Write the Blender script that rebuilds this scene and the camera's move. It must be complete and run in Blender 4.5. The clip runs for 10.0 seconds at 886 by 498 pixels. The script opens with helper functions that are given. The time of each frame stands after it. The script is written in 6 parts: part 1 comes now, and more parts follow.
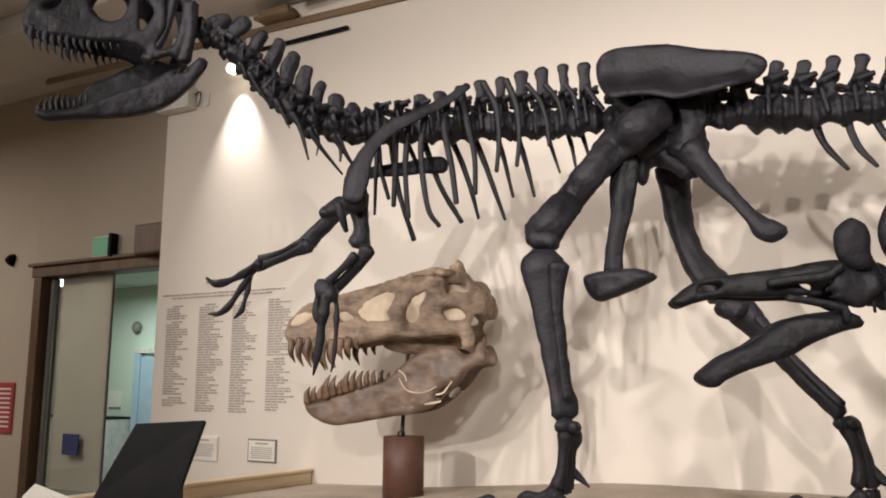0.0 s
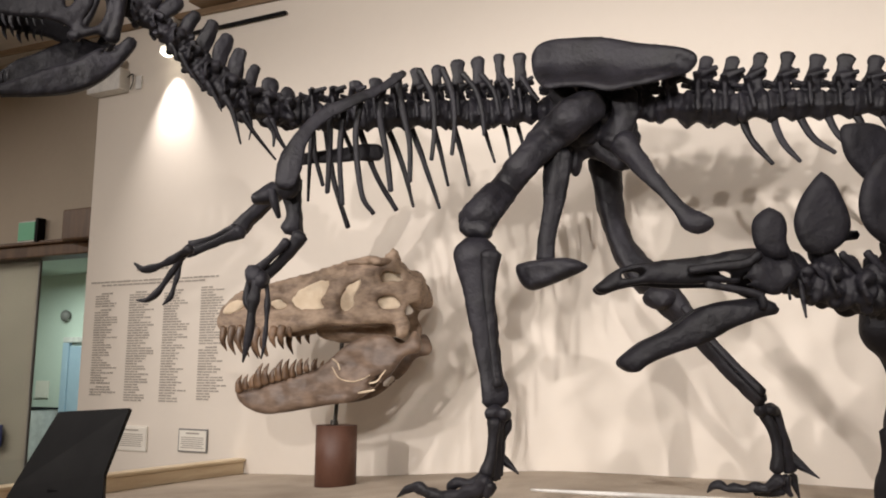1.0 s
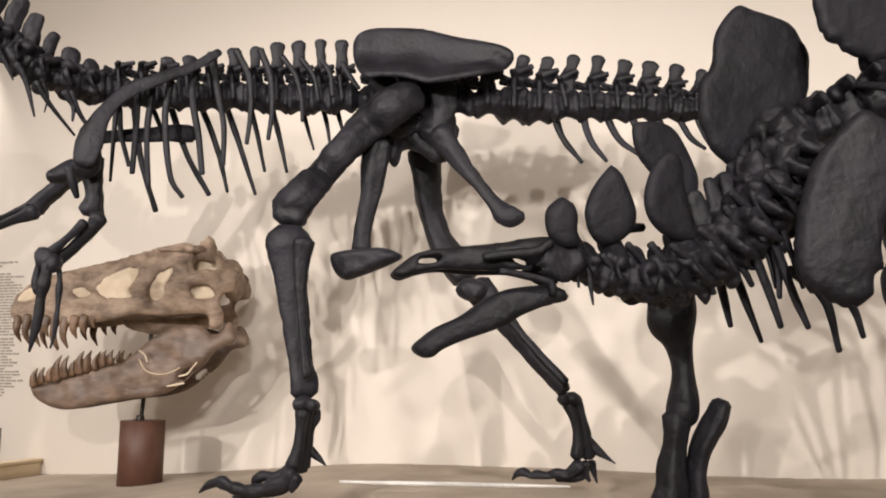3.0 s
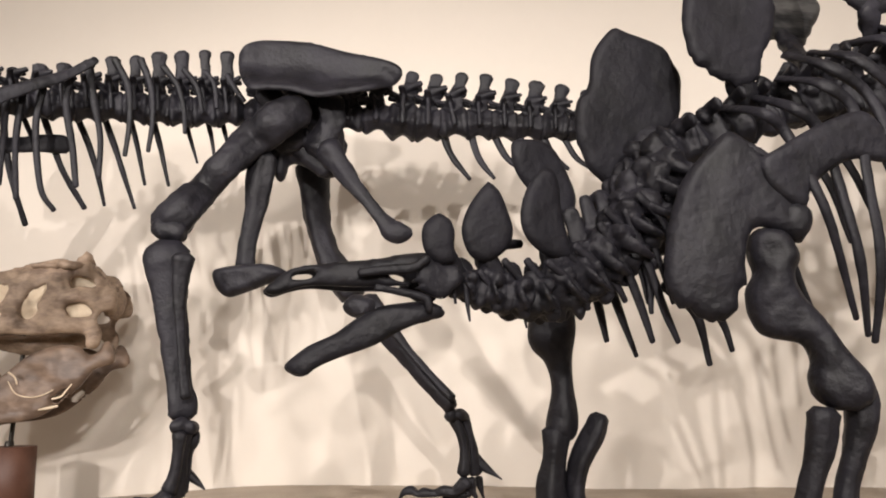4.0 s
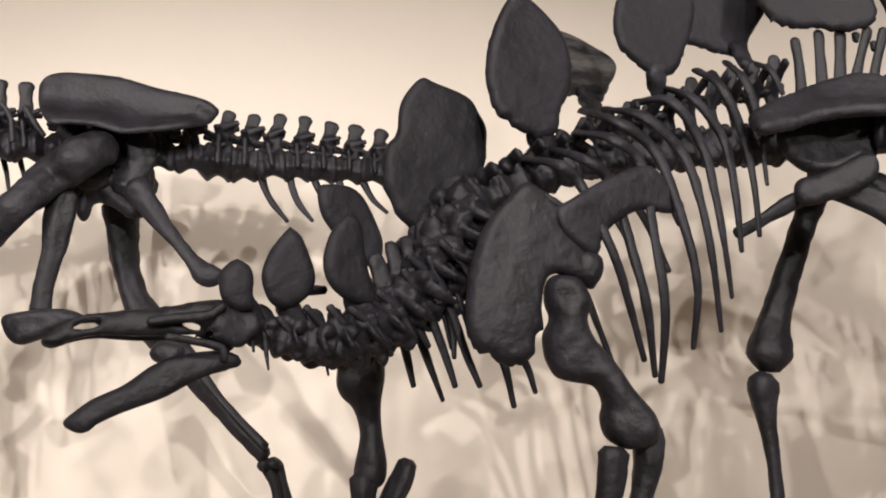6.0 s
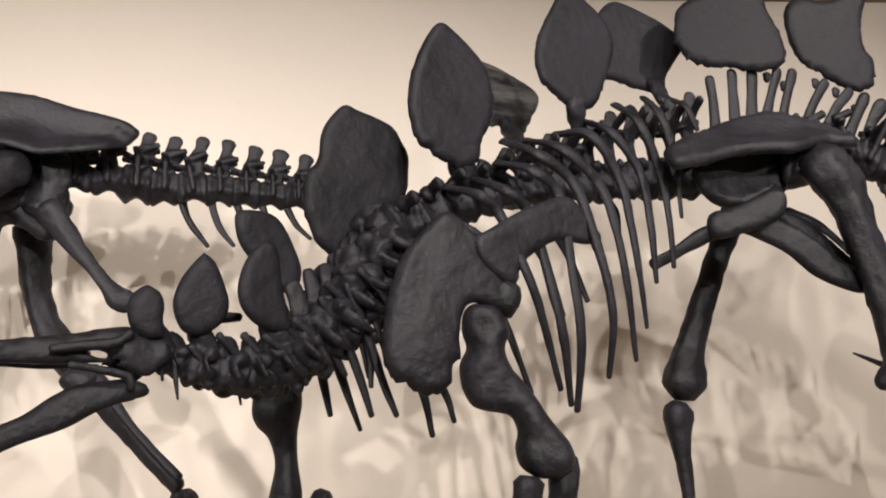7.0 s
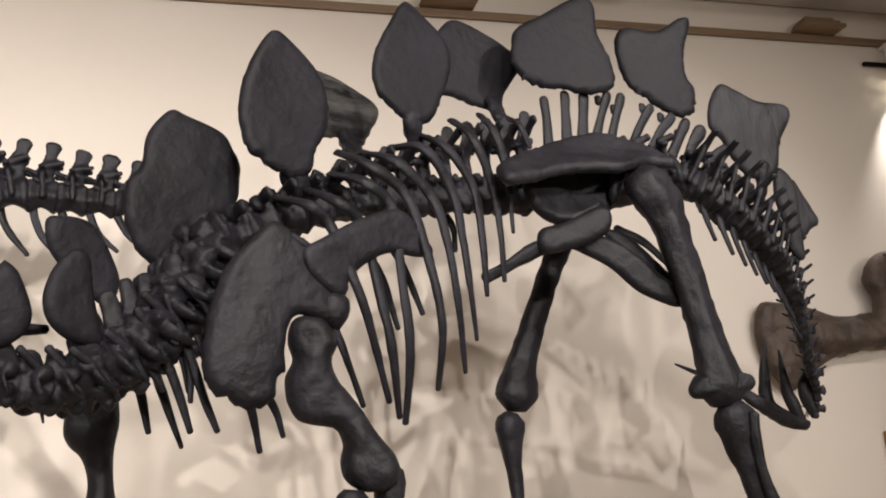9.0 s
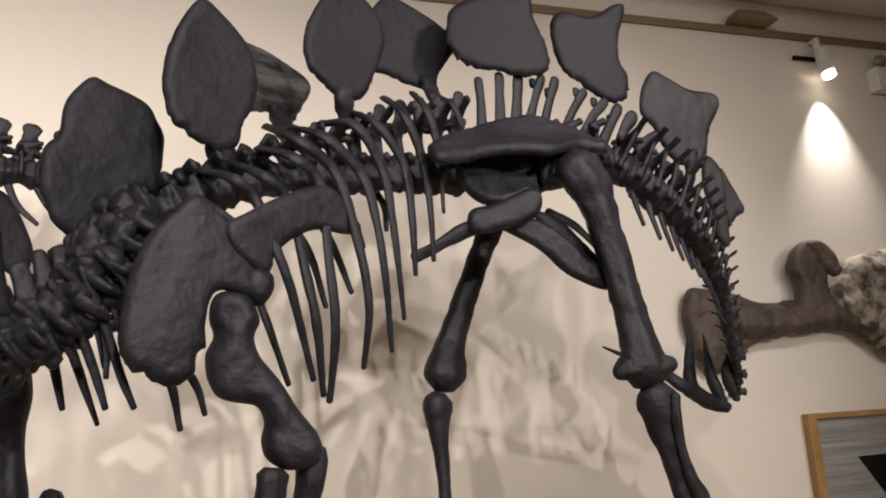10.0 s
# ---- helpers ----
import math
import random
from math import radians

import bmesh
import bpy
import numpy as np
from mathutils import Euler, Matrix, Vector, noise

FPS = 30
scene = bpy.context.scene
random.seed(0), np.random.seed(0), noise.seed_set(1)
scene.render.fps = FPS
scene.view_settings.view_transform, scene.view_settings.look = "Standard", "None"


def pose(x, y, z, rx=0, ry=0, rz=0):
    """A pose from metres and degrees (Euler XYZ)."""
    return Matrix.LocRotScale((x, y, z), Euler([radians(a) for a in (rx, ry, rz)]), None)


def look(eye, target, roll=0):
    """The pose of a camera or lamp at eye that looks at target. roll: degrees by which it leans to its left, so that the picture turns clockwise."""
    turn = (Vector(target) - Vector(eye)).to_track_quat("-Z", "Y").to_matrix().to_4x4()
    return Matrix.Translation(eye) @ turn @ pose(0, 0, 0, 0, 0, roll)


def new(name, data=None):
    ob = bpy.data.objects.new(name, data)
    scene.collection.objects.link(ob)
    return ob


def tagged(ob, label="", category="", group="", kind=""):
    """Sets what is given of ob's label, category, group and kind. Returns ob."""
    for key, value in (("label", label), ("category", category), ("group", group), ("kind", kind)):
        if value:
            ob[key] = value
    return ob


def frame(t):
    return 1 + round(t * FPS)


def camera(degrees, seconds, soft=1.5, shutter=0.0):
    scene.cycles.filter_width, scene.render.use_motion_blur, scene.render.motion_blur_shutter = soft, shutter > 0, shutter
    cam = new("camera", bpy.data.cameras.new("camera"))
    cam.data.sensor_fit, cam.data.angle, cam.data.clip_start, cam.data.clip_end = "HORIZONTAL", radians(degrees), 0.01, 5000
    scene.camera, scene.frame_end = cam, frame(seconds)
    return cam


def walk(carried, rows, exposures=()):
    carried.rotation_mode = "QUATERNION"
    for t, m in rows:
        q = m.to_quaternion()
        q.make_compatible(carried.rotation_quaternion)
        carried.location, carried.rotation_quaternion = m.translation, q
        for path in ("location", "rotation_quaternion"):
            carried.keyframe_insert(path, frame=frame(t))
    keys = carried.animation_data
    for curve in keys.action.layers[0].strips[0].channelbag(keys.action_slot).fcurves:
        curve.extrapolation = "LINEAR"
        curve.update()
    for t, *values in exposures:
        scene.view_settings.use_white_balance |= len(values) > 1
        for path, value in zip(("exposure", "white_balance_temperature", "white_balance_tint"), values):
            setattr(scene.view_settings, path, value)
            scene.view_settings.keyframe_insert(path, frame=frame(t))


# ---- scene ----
cam = camera(54.4, 10.0, soft=1.9)
PATH = [
    (0, (0.011, 0.012, 1.518), (-1.001, 1.708, 1.833), 0.4),
    (0.5, (0.025, 0.023, 1.504), (-0.934, 1.75, 1.811), 0.5),
    (1, (0.039, 0.035, 1.499), (-0.855, 1.8, 1.797), 0.5),
    (1.5, (0.055, 0.056, 1.487), (-0.77, 1.854, 1.779), 0.6),
    (2, (0.07, 0.069, 1.479), (-0.678, 1.902, 1.767), 0.6),
    (2.5, (0.092, 0.093, 1.47), (-0.56, 1.963, 1.751), 0.5),
    (4, (0.182, 0.163, 1.472), (-0.143, 2.108, 1.804), -0.6),
    (4.5, (0.207, 0.167, 1.478), (-0.01, 2.125, 1.827), -1.2),
    (5, (0.231, 0.174, 1.484), (0.11, 2.136, 1.85), -1.8),
    (5.5, (0.257, 0.178, 1.489), (0.225, 2.14, 1.875), -2.2),
    (7, (0.319, 0.18, 1.495), (0.528, 2.114, 1.96), -2.7),
    (7.5, (0.34, 0.174, 1.501), (0.633, 2.093, 1.982), -3.0),
    (8, (0.365, 0.171, 1.502), (0.738, 2.074, 1.989), -3.3),
    (8.5, (0.392, 0.173, 1.5), (0.845, 2.06, 1.984), -3.8),
    (9, (0.414, 0.179, 1.483), (0.94, 2.048, 1.963), -4.2),
    (9.5, (0.433, 0.189, 1.47), (1.027, 2.042, 1.931), -4.4),
    (10, (0.456, 0.186, 1.467), (1.114, 2.024, 1.901), -4.0),
]
walk(cam, [(t, look(eye, target, roll)) for t, eye, target, roll in PATH], [(0, -0.2), (2.5, -0.15), (4, 0.0), (5.5, 0.0), (7, 0.0), (10, -0.1)])

# ---- light: ceiling spots on the exhibit, two wall washers, a lit back room ----
world = bpy.data.worlds.new("world")
scene.world = world
world.use_nodes = True
world.node_tree.nodes["Background"].inputs[0].default_value = (1.0, 0.86, 0.7, 1)
world.node_tree.nodes["Background"].inputs[1].default_value = 0.02


def spot(eye, target, watts, degrees, blend=0.6, size=0.06, colour=(1.0, 0.925, 0.88)):
    data = bpy.data.lights.new("spot", "SPOT")
    data.energy, data.color, data.spot_size, data.spot_blend, data.shadow_soft_size = watts, colour, radians(degrees), blend, size
    ob = new("spot_light", data)
    ob.matrix_world = look(eye, target)
    return ob


# near track over the edge of the exhibit base
for lamp_eye, lamp_target, lamp_watts, lamp_cone in (
    ((-5.8, 1.2, 4.6), (-3.4, 5.0, 1.5), 260, 64),
    ((-2.0, 0.6, 4.6), (-1.7, 5.0, 1.5), 320, 70),
    ((0.9, 0.5, 4.6), (-0.2, 5.0, 1.4), 270, 74),
    ((4.2, 0.75, 4.6), (2.4, 5.0, 1.5), 340, 72),
    ((2.0, 1.0, 4.6), (5.6, 5.2, 1.2), 190, 84),
):
    spot(lamp_eye, lamp_target, lamp_watts, lamp_cone, 0.8, 0.025)
# far track across the room: floods, and two tight projectors
for lamp_eye, lamp_target, lamp_watts, lamp_cone, lamp_size in (
    ((-5.6, -5.6, 4.5), (-4.0, 5.0, 2.8), 1250, 48, 0.16),
    ((-3.8, -5.8, 4.0), (-2.2, 5.0, 2.3), 1450, 46, 0.03),
    ((1.45, -5.8, 4.5), (-0.7, 5.0, 2.2), 1550, 46, 0.05),
    ((3.4, -5.8, 4.5), (1.6, 5.0, 1.9), 850, 46, 0.3),
    ((7.9, -5.3, 3.9), (3.0, 5.0, 1.8), 900, 42, 0.03),
):
    spot(lamp_eye, lamp_target, lamp_watts, lamp_cone, 0.9, lamp_size)
WASH_LEFT, WASH_RIGHT = (-5.186, 5.17, 4.26), (5.576, 5.17, 4.148)
for x, y, z in (WASH_LEFT, WASH_RIGHT):
    spot((x, y, z - 0.085), (x + 0.01, y + 0.13, z - 1.0), 170, 66, 1.0, 0.03)
back_room = bpy.data.lights.new("back_room", "AREA")
back_room.energy, back_room.color, back_room.size = 58, (0.86, 1.0, 0.92), 1.2
back_room_light = new("back_room_light", back_room)
back_room_light.matrix_world = look((-10.0, 7.6, 2.85), (-10.0, 7.6, 0))
# Unseen area lamps, added as general fill for the hall and left recess.
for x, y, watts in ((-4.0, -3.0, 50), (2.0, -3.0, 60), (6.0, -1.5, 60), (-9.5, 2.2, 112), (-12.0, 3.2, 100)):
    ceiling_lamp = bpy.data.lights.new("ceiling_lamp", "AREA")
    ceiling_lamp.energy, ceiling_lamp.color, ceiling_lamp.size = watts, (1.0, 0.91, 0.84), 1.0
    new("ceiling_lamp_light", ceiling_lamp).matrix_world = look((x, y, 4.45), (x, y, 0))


# ---- materials ----
def material(name, base, rough=0.6, metal=0.0, dark=None, scale=6.0, bump=0.15, fine=60.0, spread=0.5, sheen=0.5, bump_scale=None, random_tone=0.0, stretch=None):
    """Two scales of colour noise between dark and base, with fine relief."""
    m = bpy.data.materials.new(name)
    m.use_nodes = True
    nt = m.node_tree
    nodes, links = nt.nodes, nt.links
    bsdf = nodes["Principled BSDF"]
    coords = nodes.new("ShaderNodeTexCoord")
    place = coords.outputs["Object"]
    if stretch:
        mapping = nodes.new("ShaderNodeMapping")
        mapping.inputs["Scale"].default_value = stretch
        links.new(place, mapping.inputs["Vector"])
        place = mapping.outputs["Vector"]
    big, small = nodes.new("ShaderNodeTexNoise"), nodes.new("ShaderNodeTexNoise")
    big.inputs["Scale"].default_value, big.inputs["Detail"].default_value = scale, 6
    small.inputs["Scale"].default_value, small.inputs["Detail"].default_value = fine, 5
    for n in (big, small):
        links.new(place, n.inputs["Vector"])
    both = nodes.new("ShaderNodeMath")
    both.operation = "MULTIPLY_ADD"
    links.new(small.outputs["Fac"], both.inputs[0])
    both.inputs[1].default_value = 0.35
    links.new(big.outputs["Fac"], both.inputs[2])
    ramp = nodes.new("ShaderNodeValToRGB")
    dark = dark or tuple(c * 0.7 for c in base)
    ramp.color_ramp.elements[0].position, ramp.color_ramp.elements[0].color = 0.68 - spread / 2, (*dark, 1)
    ramp.color_ramp.elements[1].position, ramp.color_ramp.elements[1].color = 0.68 + spread / 2, (*base, 1)
    links.new(both.outputs[0], ramp.inputs["Fac"])
    colour = ramp.outputs["Color"]
    if random_tone:
        info, tone, hsv = nodes.new("ShaderNodeObjectInfo"), nodes.new("ShaderNodeMapRange"), nodes.new("ShaderNodeHueSaturation")
        links.new(info.outputs["Random"], tone.inputs["Value"])
        tone.inputs["To Min"].default_value, tone.inputs["To Max"].default_value = 1 - random_tone, 1 + random_tone
        links.new(tone.outputs["Result"], hsv.inputs["Value"])
        links.new(colour, hsv.inputs["Color"])
        colour = hsv.outputs["Color"]
    links.new(colour, bsdf.inputs["Base Color"])
    bsdf.inputs["Metallic"].default_value = metal
    bsdf.inputs["Specular IOR Level"].default_value = sheen
    gloss = nodes.new("ShaderNodeMapRange")
    links.new(big.outputs["Fac"], gloss.inputs["Value"])
    gloss.inputs["To Min"].default_value, gloss.inputs["To Max"].default_value = rough - 0.12, min(1.0, rough + 0.12)
    links.new(gloss.outputs["Result"], bsdf.inputs["Roughness"])
    if bump:
        relief, height = nodes.new("ShaderNodeBump"), nodes.new("ShaderNodeTexNoise")
        height.inputs["Scale"].default_value, height.inputs["Detail"].default_value = bump_scale or fine, 8
        links.new(place, height.inputs["Vector"])
        relief.inputs["Strength"].default_value, relief.inputs["Distance"].default_value = bump, 0.008
        links.new(height.outputs["Fac"], relief.inputs["Height"])
        links.new(relief.outputs["Normal"], bsdf.inputs["Normal"])
    return m


def glowing(name, colour, strength):
    m = bpy.data.materials.new(name)
    m.use_nodes = True
    bsdf = m.node_tree.nodes["Principled BSDF"]
    bsdf.inputs["Base Color"].default_value = (*colour, 1)
    bsdf.inputs["Emission Color"].default_value = (*colour, 1)
    bsdf.inputs["Emission Strength"].default_value = strength
    return m


def glassy(name):
    m = bpy.data.materials.new(name)
    m.use_nodes = True
    bsdf = m.node_tree.nodes["Principled BSDF"]
    bsdf.inputs["Base Color"].default_value = (0.9, 0.95, 0.93, 1)
    bsdf.inputs["Roughness"].default_value = 0.03
    bsdf.inputs["Transmission Weight"].default_value = 1.0
    return m


BONE = material("black_bone", (0.0190, 0.0177, 0.0242), 0.56, sheen=0.38, dark=(0.0054, 0.0051, 0.0070), scale=7, fine=45, bump=0.7, spread=0.40, bump_scale=38, random_tone=0.18)
PLATE = material("black_plate", (0.0180, 0.0168, 0.0230), 0.62, sheen=0.32, dark=(0.0075, 0.0069, 0.0092), scale=6, fine=30, bump=0.7, spread=0.42, bump_scale=34, random_tone=0.15)
ROUGH_PLATE = material("worn_plate", (0.10, 0.095, 0.09), 0.55, dark=(0.006, 0.006, 0.007), scale=5, fine=22, bump=1.0, spread=0.3, bump_scale=14, stretch=(1.0, 1.0, 4.5))
BROWN = material("brown_fossil", (0.41, 0.305, 0.22), 0.66, dark=(0.17, 0.115, 0.08), scale=11, fine=44, bump=1.0, spread=0.45, bump_scale=16, stretch=(0.6, 1.0, 1.3))
JAW_BROWN = material("dark_fossil", (0.25, 0.174, 0.124), 0.5, dark=(0.09, 0.059, 0.043), scale=8, fine=30, bump=1.0, spread=0.4, bump_scale=14, stretch=(0.6, 1.0, 1.3))
DARK_BROWN = material("dark_brown_fossil", (0.105, 0.074, 0.055), 0.62, dark=(0.034, 0.024, 0.018), scale=5, fine=36, bump=0.8, spread=0.4, bump_scale=40)
PITTED = material("pitted_pale_fossil", (0.34, 0.285, 0.225), 0.7, dark=(0.05, 0.037, 0.028), scale=9, fine=30, bump=1.0, spread=0.26, bump_scale=18)
WORN = material("worn_black_bone", (0.031, 0.029, 0.034), 0.58, sheen=0.34, dark=(0.0075, 0.007, 0.0085), scale=9, fine=34, bump=1.0, spread=0.34, bump_scale=26, stretch=(1.0, 1.0, 0.45))
# Tan of the reflection in the door glass, given as a plain colour.
TAN_REFLECTION = material("tan_blind", (0.30, 0.265, 0.21), 0.8, dark=(0.25, 0.22, 0.175), scale=2, fine=40, bump=0.05)
CREAM = material("plaster_infill", (0.80, 0.68, 0.52), 0.75, dark=(0.68, 0.54, 0.38), scale=14, fine=60, bump=0.4)
TOOTH = material("brown_tooth", (0.21, 0.125, 0.07), 0.4, dark=(0.07, 0.04, 0.024), scale=22, fine=80, bump=0.1, random_tone=0.2)
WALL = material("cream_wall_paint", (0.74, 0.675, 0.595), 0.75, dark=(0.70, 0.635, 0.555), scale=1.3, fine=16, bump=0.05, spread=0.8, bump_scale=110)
# Darker tan than the exhibit wall; used on side and recess walls.
DARKER_WALL = material("tan_wall_paint", (0.50, 0.43, 0.34), 0.75, dark=(0.43, 0.36, 0.28), scale=1.2, fine=14, bump=0.05, spread=0.8, bump_scale=90)
CEILING = material("grey_ceiling_paint", (0.66, 0.62, 0.57), 0.8, dark=(0.58, 0.54, 0.49), scale=1.5, fine=20, bump=0.06)
WOOD = material("dark_wood", (0.17, 0.095, 0.048), 0.45, dark=(0.07, 0.036, 0.018), scale=4, fine=30, bump=0.2, stretch=(4.0, 4.0, 0.5))
RAIL = material("brown_picture_rail", (0.26, 0.175, 0.10), 0.5, dark=(0.16, 0.10, 0.055), scale=5, fine=40, bump=0.2, stretch=(0.4, 4.0, 4.0))
PEDESTAL = material("brown_laminate", (0.115, 0.052, 0.032), 0.55, dark=(0.075, 0.028, 0.016), scale=6, fine=60, bump=0.06)
SAND = material("sand_textured_base", (0.47, 0.40, 0.32), 0.85, dark=(0.33, 0.27, 0.21), scale=3, fine=70, bump=0.5, bump_scale=80)
TRIM = material("varnished_pine", (0.74, 0.62, 0.43), 0.4, dark=(0.58, 0.44, 0.27), scale=4, fine=40, bump=0.2, stretch=(4.0, 0.4, 4.0))
BLACK = material("black_board", (0.004, 0.004, 0.0045), 0.6, sheen=0.12, scale=8, fine=60, bump=0.06)
STEEL = material("dark_steel", (0.05, 0.045, 0.04), 0.4, metal=0.8, scale=20, fine=90, bump=0.05)
WHITE = material("white_enamel", (0.78, 0.76, 0.72), 0.4, scale=10, fine=60, bump=0.03)
PAPER = material("white_paper", (0.80, 0.77, 0.70), 0.8, dark=(0.74, 0.70, 0.62), scale=10, fine=90, bump=0.03)
INK = material("printed_ink", (0.40, 0.36, 0.31), 0.8, dark=(0.32, 0.285, 0.25), bump=0.0)
GREY = material("grey_frame", (0.22, 0.21, 0.20), 0.5, bump=0.05)
RED = material("red_poster", (0.42, 0.05, 0.05), 0.6, dark=(0.34, 0.035, 0.04), bump=0.04)
BLUE = material("blue_sign", (0.045, 0.06, 0.20), 0.5, bump=0.04)
GREEN = glowing("exit_sign_green", (0.10, 0.30, 0.17), 0.3)
LAMP = glowing("lamp_glow", (1.0, 0.9, 0.74), 14.0)
GLASS = glassy("clear_glass")
ROOM = material("pale_green_paint", (0.62, 0.70, 0.62), 0.7, dark=(0.56, 0.64, 0.57), scale=1.5, fine=20, bump=0.04)
DOORBLUE = material("blue_white_paint", (0.42, 0.55, 0.66), 0.5, dark=(0.36, 0.48, 0.60), bump=0.04)
FLOOR = material("floor_carpet", (0.20, 0.17, 0.14), 0.9, dark=(0.13, 0.11, 0.09), scale=4, fine=90, bump=0.4)
CANVAS = material("grey_print", (0.31, 0.30, 0.285), 0.7, dark=(0.17, 0.165, 0.16), scale=3, fine=18, bump=0.1, spread=0.3, stretch=(0.25, 1.0, 9.0))
FRAME = material("golden_wood_frame", (0.42, 0.245, 0.09), 0.4, dark=(0.26, 0.14, 0.045), scale=9, fine=70, bump=0.12)


# ---- building blocks ----
def thing(name, base, label, category, group="", kind=""):
    ob = new(name)
    ob.location = base
    ob.empty_display_size = 0.1
    return tagged(ob, label, category, group, kind)


def link(name, bm, mat, base=(0, 0, 0), parent=None, smooth=True):
    mesh = bpy.data.meshes.new(name)
    bmesh.ops.recalc_face_normals(bm, faces=bm.faces)
    bmesh.ops.translate(bm, verts=bm.verts, vec=-Vector(base))
    bm.to_mesh(mesh)
    bm.free()
    mesh.materials.append(mat)
    for p in mesh.polygons:
        p.use_smooth = smooth
    ob = new(name, mesh)
    if parent:
        ob.parent = parent
    else:
        ob.location = base
    return ob


def part(name, bm, mat, parent, label="", smooth=True):
    root = parent.parent or parent
    ob = link(name, bm, mat, root.location, parent, smooth)
    return tagged(ob, label)


def structure(name, bm, mat, label, category, smooth=False):
    return tagged(link(name, bm, mat, (0, 0, 0), None, smooth), label, category, "", "structure")


def box(bm, lo, hi, bevel=0.0):
    made = bmesh.ops.create_cube(bm, size=1)["verts"]
    lo, hi = Vector(lo), Vector(hi)
    for v in made:
        v.co = Vector(((v.co[i] + 0.5) * (hi[i] - lo[i]) + lo[i]) for i in range(3))
    if bevel:
        edges = list({e for v in made for e in v.link_edges})
        bmesh.ops.bevel(bm, geom=edges, offset=bevel, segments=2, affect="EDGES", profile=0.6)
    return bm


def boxed(*args, **kw):
    return box(bmesh.new(), *args, **kw)


def smooth_line(pts, step, closed=False):
    """Catmull-Rom through the points; every column (place, radius) is carried along."""
    p = [np.array(q, float) for q in pts]
    n = len(p)
    out = []
    for i in range(n if closed else n - 1):
        a, b = p[i], p[(i + 1) % n]
        before = p[i - 1] if (i or closed) else 2 * a - b
        after = p[(i + 2) % n] if (i + 2 < n or closed) else 2 * b - a
        k = max(2, int(np.linalg.norm((b - a)[:3]) / step))
        for j in range(k):
            u = j / k
            out.append(0.5 * (2 * a + (b - before) * u + (2 * before - 5 * a + 4 * b - after) * u * u + (3 * a - before - 3 * b + after) * u ** 3))
    if not closed:
        out.append(p[-1])
    return out


def tube(bm, pts, flat=1.0, n=12, step=0.02, rough=0.12, side=(0.3, -0.95, 0.0), seed=0.0, ridge=0.11, cap=0.45):
    """A bone along the points (x, y, z, radius); flat is its thickness across the body over its width."""
    thickest = max(q[3] for q in pts)
    if rough > 0:
        n, step = max(n, min(26, int(thickest * 6.28 / 0.011))), min(step, 0.016)
    line = smooth_line(pts, step)
    side = Vector(side).normalized()
    rings = []
    places = [Vector(q[:3]) for q in line]
    radii = [max(0.0015, 0.94 * float(q[3])) for q in line]
    first, last = (places[1] - places[0]).normalized(), (places[-1] - places[-2]).normalized()
    stations = [(places[0] - first * radii[0] * cap, radii[0] * (0.55 if cap > 0.1 else 0.97), first)]
    for i, (c, r) in enumerate(zip(places, radii)):
        way = places[min(i + 1, len(places) - 1)] - places[max(i - 1, 0)]
        stations.append((c, r, way.normalized() if way.length > 1e-9 else first))
    stations.append((places[-1] + last * radii[-1] * cap, radii[-1] * (0.55 if cap > 0.1 else 0.97), last))
    twist = noise.noise(places[0] * 7) * 3
    for c, r, way in stations:
        turned = twist + noise.noise(c * 4) * 1.6
        across = side - way * side.dot(way)
        across = across.normalized() if across.length > 0.05 else way.orthogonal().normalized()
        up = across.cross(way)
        ring = []
        for k in range(n):
            a = 2 * math.pi * k / n
            d = up * math.cos(a) + across * math.sin(a) * flat
            r_here = r * (1 + ridge * math.cos(2 * a + turned) + 0.7 * ridge * math.cos(3 * a - turned))
            for cut in (twist, twist + 2.2, twist + 4.1):
                facing = math.cos(a - cut - 0.6 * noise.noise(c * 3)) if rough > 0.05 else 0.0
                if facing > 0.5:
                    r_here = min(r_here, r * 0.9 / facing)
            q = c + d * r_here
            lump = noise.noise(q * 15 + Vector((seed, 0, 0))) * rough * 1.1 + noise.noise(q * 42) * rough * 0.4 + noise.noise(q * 95) * rough * 0.16
            ring.append(bm.verts.new(q + d * r * lump))
        rings.append(ring)
    for a, b in zip(rings, rings[1:]):
        for k in range(n):
            bm.faces.new((a[k], a[(k + 1) % n], b[(k + 1) % n], b[k]))
    bm.faces.new(rings[0])
    bm.faces.new(rings[-1])
    return bm


def bone(name, pts, parent, mat=BONE, label="", **kw):
    return part(name, tube(bmesh.new(), pts, **kw), mat, parent, label)


def lump(bm, c, size, rough=0.15, freq=14, turn=0.0):
    """An uneven knob of bone."""
    made = bmesh.ops.create_icosphere(bm, subdivisions=2, radius=1)["verts"]
    m = Matrix.Rotation(turn, 3, "Z")
    for v in made:
        d = m @ Vector((v.co.x * size[0], v.co.y * size[1], v.co.z * size[2]))
        q = Vector(c) + d
        v.co = q + d * (noise.noise(q * freq) * rough + noise.noise(q * freq * 3) * rough * 0.5)
    return bm


def inside(s, z, poly):
    hit = False
    for (a, b), (c, d) in zip(poly, poly[1:] + poly[:1]):
        if (b > z) != (d > z) and s < (c - a) * (z - b) / (d - b) + a:
            hit = not hit
    return hit


